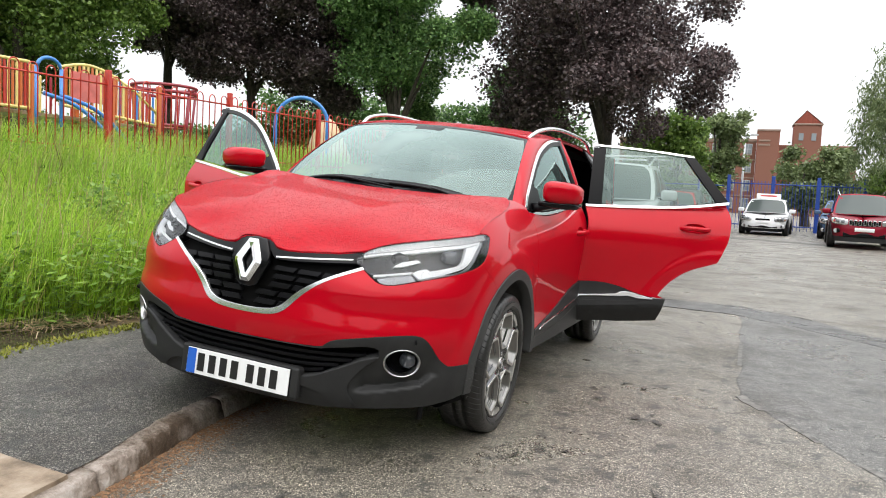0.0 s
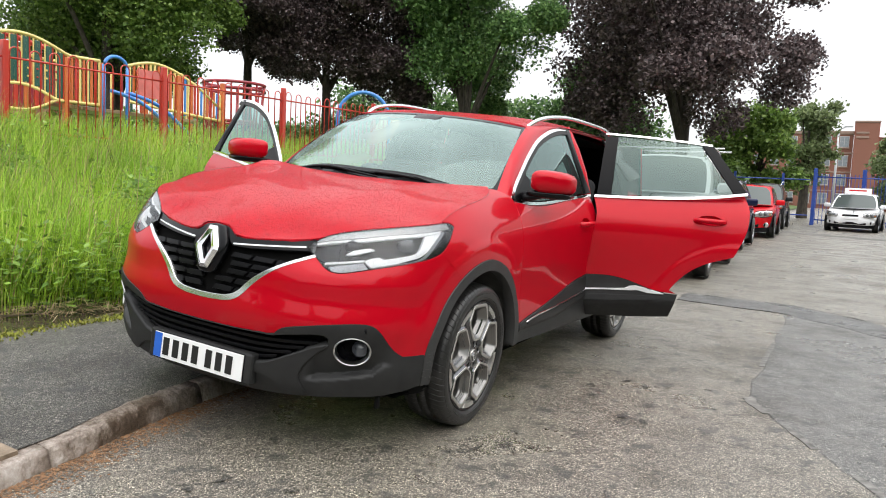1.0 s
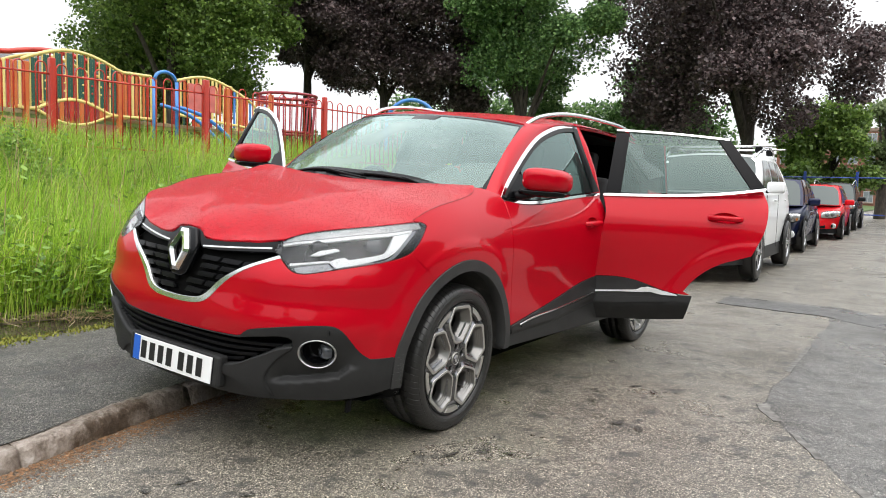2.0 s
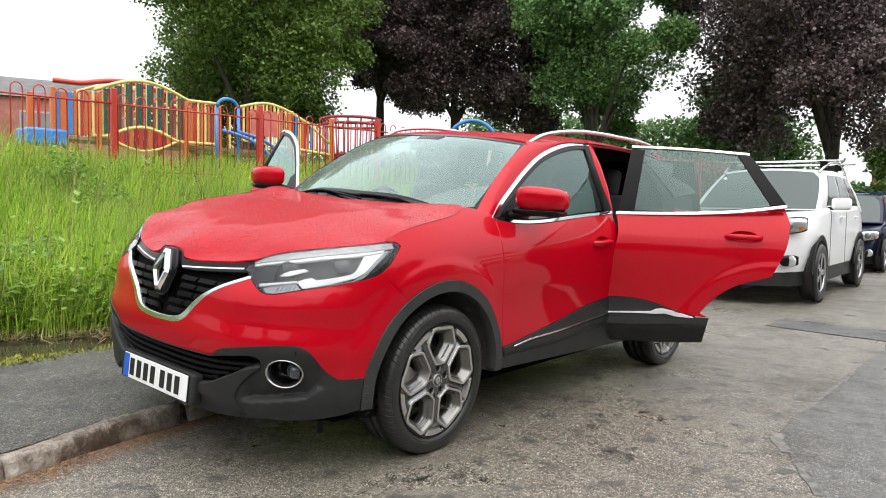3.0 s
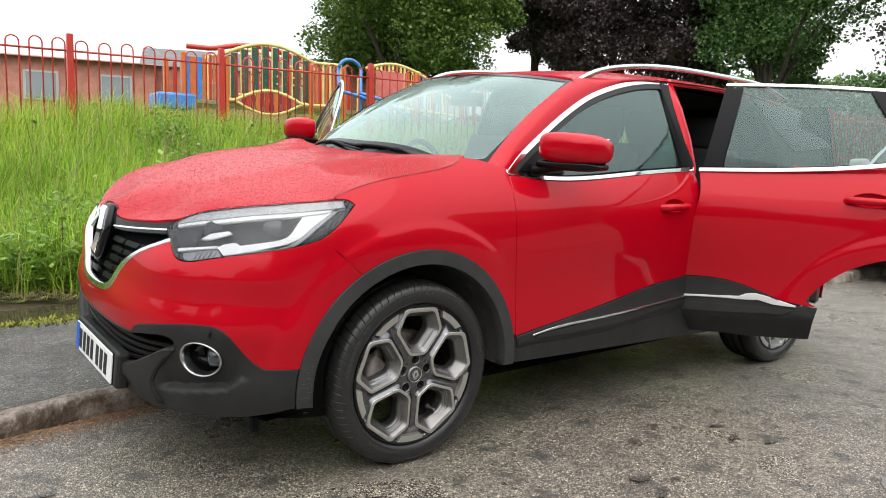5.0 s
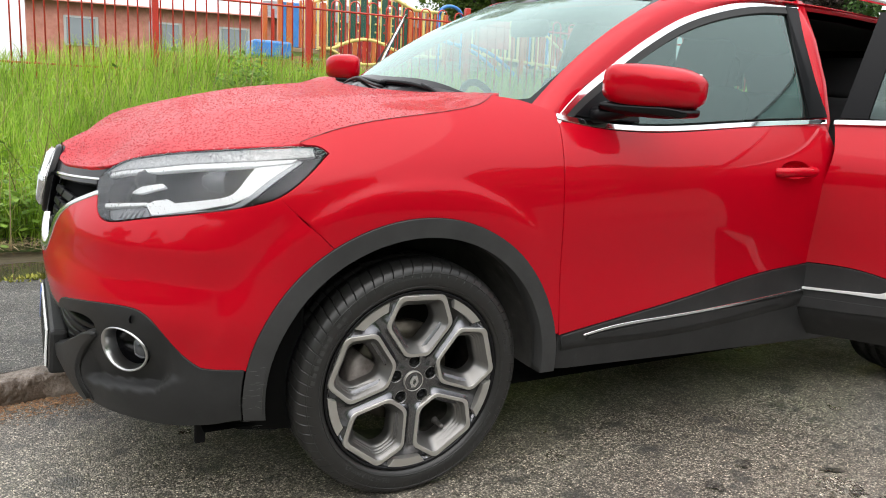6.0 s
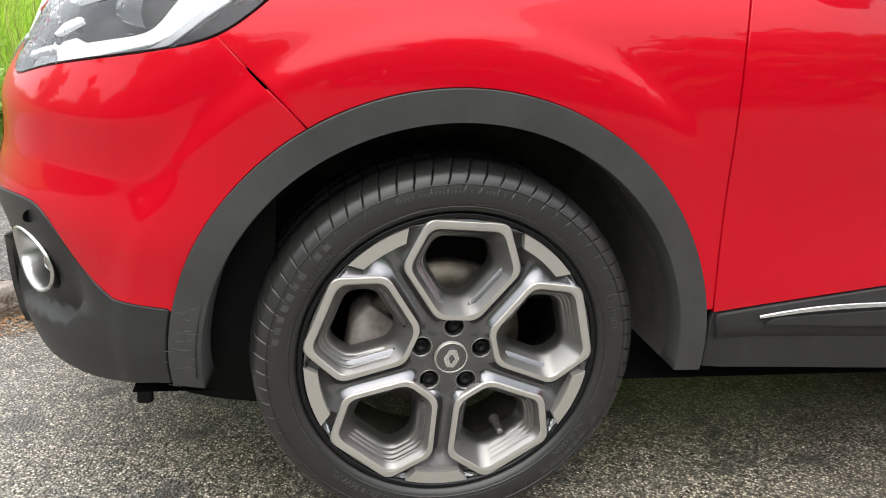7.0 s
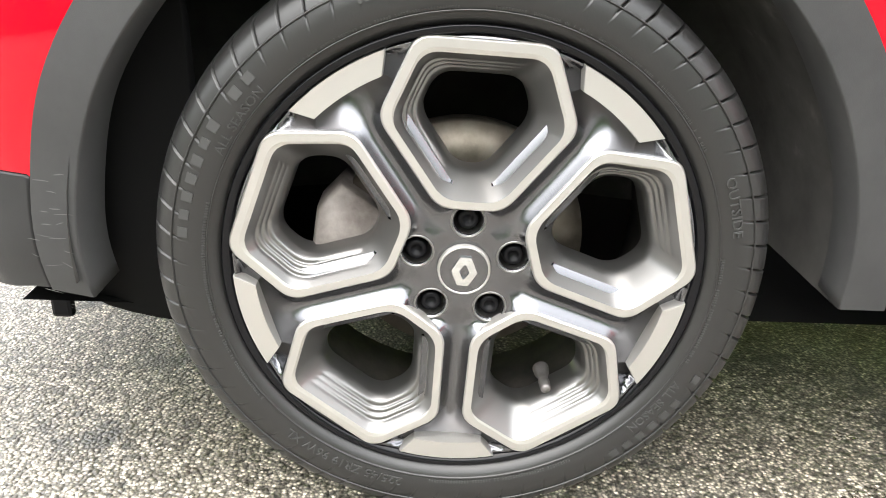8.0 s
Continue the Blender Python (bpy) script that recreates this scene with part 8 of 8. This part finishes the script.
M_cw = paint("white_car_paint", (0.78, 0.79, 0.80), 0)
M_cn = paint("navy_car_paint", (0.010, 0.014, 0.045), .3)
M_cr = paint("bright_red_car_paint", (0.55, 0.006, 0.012), 0)
M_ck = paint("black_car_paint", (0.012, 0.014, 0.015), .2)
M_cj = paint("dark_cherry_car_paint", (0.24, 0.007, 0.022), .3)
M_cb = paint("pale_blue_car_paint", (0.09, 0.15, 0.27), .4)

suv = parked_car("white_suv", "white SUV with roof bars and black lower bumper", pose(-.08, 6.75, .02, 0, 0, 1.2), M_cw, 4.67, 1.85, 1.72, True, .365, belt_k=.685)
for y in (2.35, 3.35):
    bar = thing_part("roof_bar", suv)
    tube("bar", [(-.86, y, 1.86), (.86, y, 1.86)], .025, M_satin, bar, sides=8, flat=.6)
    for s in (1, -1):
        box("foot", (.10, .12, .10), (s * .63, y, 1.81), M_blackm, bar, bevel=.02)
def face_gap(x):
    """How far the nose falls back from its tip at x off the middle."""
    return float(np.interp(abs(x), [0, .465, .71], [.0, .03, .10])) - .01


parked_car("navy_car", "dark navy hatchback parked behind the white SUV", pose(-.28, 13.2, .02, 0, 0, 1), M_cn, 4.1, 1.74, 1.5)
parked_car("red_hatchback", "bright red hatchback parked at the kerb", pose(-.15, 19.3, .02, 0, 0, 1), M_cr, 4.36, 1.82, 1.47)
parked_car("black_suv", "black SUV at the end of the parked row", pose(-.35, 26.3, .02, 0, 0, 0), M_ck, 4.4, 1.82, 1.66, True, .35)
seat_car = parked_car("white_hatchback", "white hatchback with a driving school roof sign", pose(2.72, 28.9, 0, 0, 0, -6), M_cw, 4.26, 1.8, 1.45)
sign = thing_part("roof_sign", seat_car)
box("sign_board", (.95, .12, .22), (0, 2.1, 1.58), M_white_plate, sign, bevel=.03)
box("sign_stripe", (.62, .005, .05), (0, 2.035, 1.60), M_cr, sign, bevel=.001)
cherry = parked_car("cherry_suv", "dark cherry red SUV parked facing the road", pose(5.35, 21.7, 0, 0, 0, -4), M_cj, 4.62, 1.86, 1.67, True, .37)
parked_car("blue_hatchback", "small pale blue hatchback parked near the fence", pose(5.5, 28.2, 0, 0, 0, -6), M_cb, 3.9, 1.68, 1.5)
for k in range(7):
    slot = thing_part("grille_slot", cherry)
    x = (k - 3) * .125
    box("slot_ring", (.085, .03, .17), (x, face_gap(x), .80), M_satin, slot, bevel=.02)
    box("slot_hole", (.055, .03, .14), (x, face_gap(x) - .006, .80), M_under, slot, bevel=.015)

# ---------------------------------------------------------------- blue fence, buildings
M_bf = enamel("blue_painted_steel", (0.015, 0.06, 0.33))
M_brick = material("far_red_brick", (0.33, 0.12, 0.08), 0.85)
tb, bb = nodes_of(M_brick)
brk = node(tb, "TexBrick", Scale=4.0)
brk.inputs["Color1"].default_value, brk.inputs["Color2"].default_value, brk.inputs["Mortar"].default_value = (0.30, 0.066, 0.040, 1), (0.22, 0.050, 0.032, 1), (0.22, 0.095, 0.065, 1)
tb.links.new(coords(tb), brk.inputs["Vector"])
tb.links.new(brk.outputs[0], bb.inputs["Base Color"])
M_stone = material("pale_stone_band", (0.27, 0.19, 0.15), 0.8)
bump(M_stone, 8, .3, .02)
M_slate = material("grey_slate", (0.12, 0.12, 0.13), 0.6)
noise_colour(M_slate, [(.3, (.08, .08, .09)), (.7, (.18, .17, .17))], 3.0)
M_win = material("far_window_glass", (0.25, 0.28, 0.30), 0.08, 0.2)
M_winf = material("white_window_frame", (0.42, 0.42, 0.42), 0.5)

bf = thing("steel_fence", "tall blue steel fence with gates across the road end", "fence")
for x in np.arange(1.25, 7.2, 1.95):
    box("post", (.16, .16, 2.6), (x, 34.6 + .12 * x, 1.28), M_bf, bf, bevel=.015)
for x in np.arange(1.35, 7.2, .15):
    box("picket", (.022, .022, 2.3), (x, 34.6 + .12 * x, 1.2), M_bf, bf, bevel=0)
for z in (.25, 2.2):
    tube("rail", [(1.25, 34.75, z), (7.2, 35.46, z)], .03, M_bf, bf, sides=6)
bf2 = thing("steel_fence", "tall blue steel fence beside the trees", "fence")
for x in np.arange(-9, 1.2, 2.2):
    box("post", (.12, .12, 2.4), (x, 36.5, 1.18), M_bf, bf2, bevel=.01)
for z in (.4, 2.1):
    tube("rail", [(-9, 36.5, z), (1.0, 36.5, z)], .03, M_bf, bf2, sides=6)


def facade_block(parent, x0, x1, y, depth, h, storeys, cols, sill=True):
    w = x1 - x0
    box("wall", (w, depth, h), ((x0 + x1) / 2, y + depth / 2, h / 2), M_brick, parent, bevel=.05)
    for k in range(storeys):
        z = h * (k + .55) / storeys
        for j in range(cols):
            x = x0 + w * (j + .5) / cols
            wn_ = thing_part("window", parent)
            box("frame", (w / cols * .55, .12, h / storeys * .58), (x, y - .02, z), M_winf, wn_, bevel=.02)
            for dx in (-1, 1):
                for dzz in (-1, 1):
                    box("pane", (w / cols * .23, .04, h / storeys * .25), (x + dx * w / cols * .128, y - .09, z + dzz * h / storeys * .135), M_win, wn_, bevel=.005)
            box("sill", (w / cols * .62, .2, .15), (x, y - .06, z - h / storeys * .32), M_stone, wn_, bevel=.02)
        box("string_course", (w + .1, .12, .18), ((x0 + x1) / 2, y - .02, h * (k + 1) / storeys - .1), M_stone, parent, bevel=.02)


mill = thing("brick_mill", "four-storey red brick mill with white windows", "building")
facade_block(mill, -16, 3.1, 112, 14, 10.3, 4, 9)
box("parapet", (19.3, .5, .4), (-6.5, 112.1, 10.4), M_stone, mill, bevel=.05)
stair = thing("brick_stair_tower", "plain red brick stair tower with flat top", "building")
box("wall", (2.87, 6, 11.7), (4.6, 113.6, 5.85), M_brick, stair, bevel=.05)
box("coping", (3.0, 6.2, .25), (4.6, 113.6, 11.75), M_stone, stair, bevel=.05)
for z in (8.3, 8.9):
    box("band", (1.5, .1, .25), (4.1, 110.55, z + 1.4), M_stone, stair, bevel=.02)
box("link_wing", (10, 8, 9.9), (11.0, 117, 4.95), M_brick, stair, bevel=.05)
twr = thing("brick_tower", "square red brick tower with a hipped slate roof", "building")
box("wall", (3.5, 3.5, 12.7), (9.58, 113.8, 6.35), M_brick, twr, bevel=.05)
box("cornice", (3.8, 3.8, .25), (9.58, 113.8, 12.75), M_stone, twr, bevel=.08)
loft("roof", [[(7.75, 111.9, 12.9), (7.75, 115.7, 12.9)], [(9.3, 112.1, 14.7), (9.7, 115.2, 14.7)], [(11.4, 111.9, 12.9), (11.4, 115.7, 12.9)]], M_slate, twr, smooth=False)
loft("gable", [[(7.8, y, 12.85), (9.3, y, 14.6), (11.35, y, 12.85)] for y in (112.1, 115.3)], M_brick, twr, closed=True, caps=True, smooth=False)
for dx in (-.8, .8):
    box("window", (.6, .1, 1.0), (9.58 + dx, 112.0, 11.0), M_win, twr, bevel=.02)
lampp = thing("lamp_post", "tall grey steel street lamp post", "lamp post")
M_galv = material("galvanised_steel", (0.45, 0.46, 0.47), 0.45, 0.7)
tube("pole", [(1.75, 62, 0), (1.75, 62, 3), (1.75, 62, 6.6)], [.11, .09, .07], M_galv, lampp, sides=10)
tube("arm", [(1.75, 62, 6.6), (2.2, 61.8, 6.8)], .05, M_galv, lampp, sides=8)
box("lantern", (.6, .25, .12), (2.4, 61.7, 6.82), M_galv, lampp, bevel=.03)
# brick houses beyond the playground
# pinkish red brick, lightened to put the haze of distance into its colour
M_brick2 = material("haze_lightened_house_brick", (0.50, 0.20, 0.155), 0.85)
noise_colour(M_brick2, [(.3, (.42, .155, .118)), (.7, (.60, .27, .215))], 3.0, 9.0, .7)
house = thing("brick_house", "low red brick house with grey slate roof", "house")
house.matrix_basis = pose(-31.15, 13.8, 1.45, 0, 0, -19.6)
box("wall", (6, 10, 3.85), (0, 0, 1.92), M_brick2, house, bevel=.03)
loft("gable", [[(2.9, y, 3.8), (0, y, 4.85), (-2.9, y, 3.8)] for y in (-4.95, -4.7)], M_brick2, house, closed=True, caps=True, smooth=False)
loft("roof", [[(3.2, -5.1, 3.78), (3.2, 5.1, 3.78)], [(0, -5.1, 4.95), (0, 5.1, 4.95)], [(-3.2, -5.1, 3.78), (-3.2, 5.1, 3.78)]], M_slate, house, smooth=False)
for y in (-2.4, 1.2):
    hw = thing_part("window", house)
    box("frame", (.1, 1.3, 1.1), (3.02, y, 2.7), M_winf, hw, bevel=.01)
    for d in (-.31, .31):
        box("pane", (.04, .55, .95), (3.08, y + d, 2.7), M_win, hw, bevel=.005)
house2 = thing("brick_house", "red brick house behind the playground fence", "house")
house2.matrix_basis = pose(-32.0, 4.3, 1.4, 0, 0, -12)
box("wall", (6, 9, 3.7), (0, 0, 1.85), M_brick2, house2, bevel=.03)
loft("roof", [[(3.4, -4.8, 3.6), (3.4, 4.8, 3.6)], [(0, -4.8, 3.95), (0, 4.8, 3.95)], [(-3.4, -4.8, 3.6), (-3.4, 4.8, 3.6)]], M_slate, house2, smooth=False)
for y in (-2.6, .4, 3):
    hw = thing_part("window", house2)
    box("frame", (.1, 1.2, 1.1), (3.03, y, 2.6), M_winf, hw, bevel=.01)
    box("pane", (.04, 1.0, .95), (3.09, y, 2.6), M_win, hw, bevel=.005)
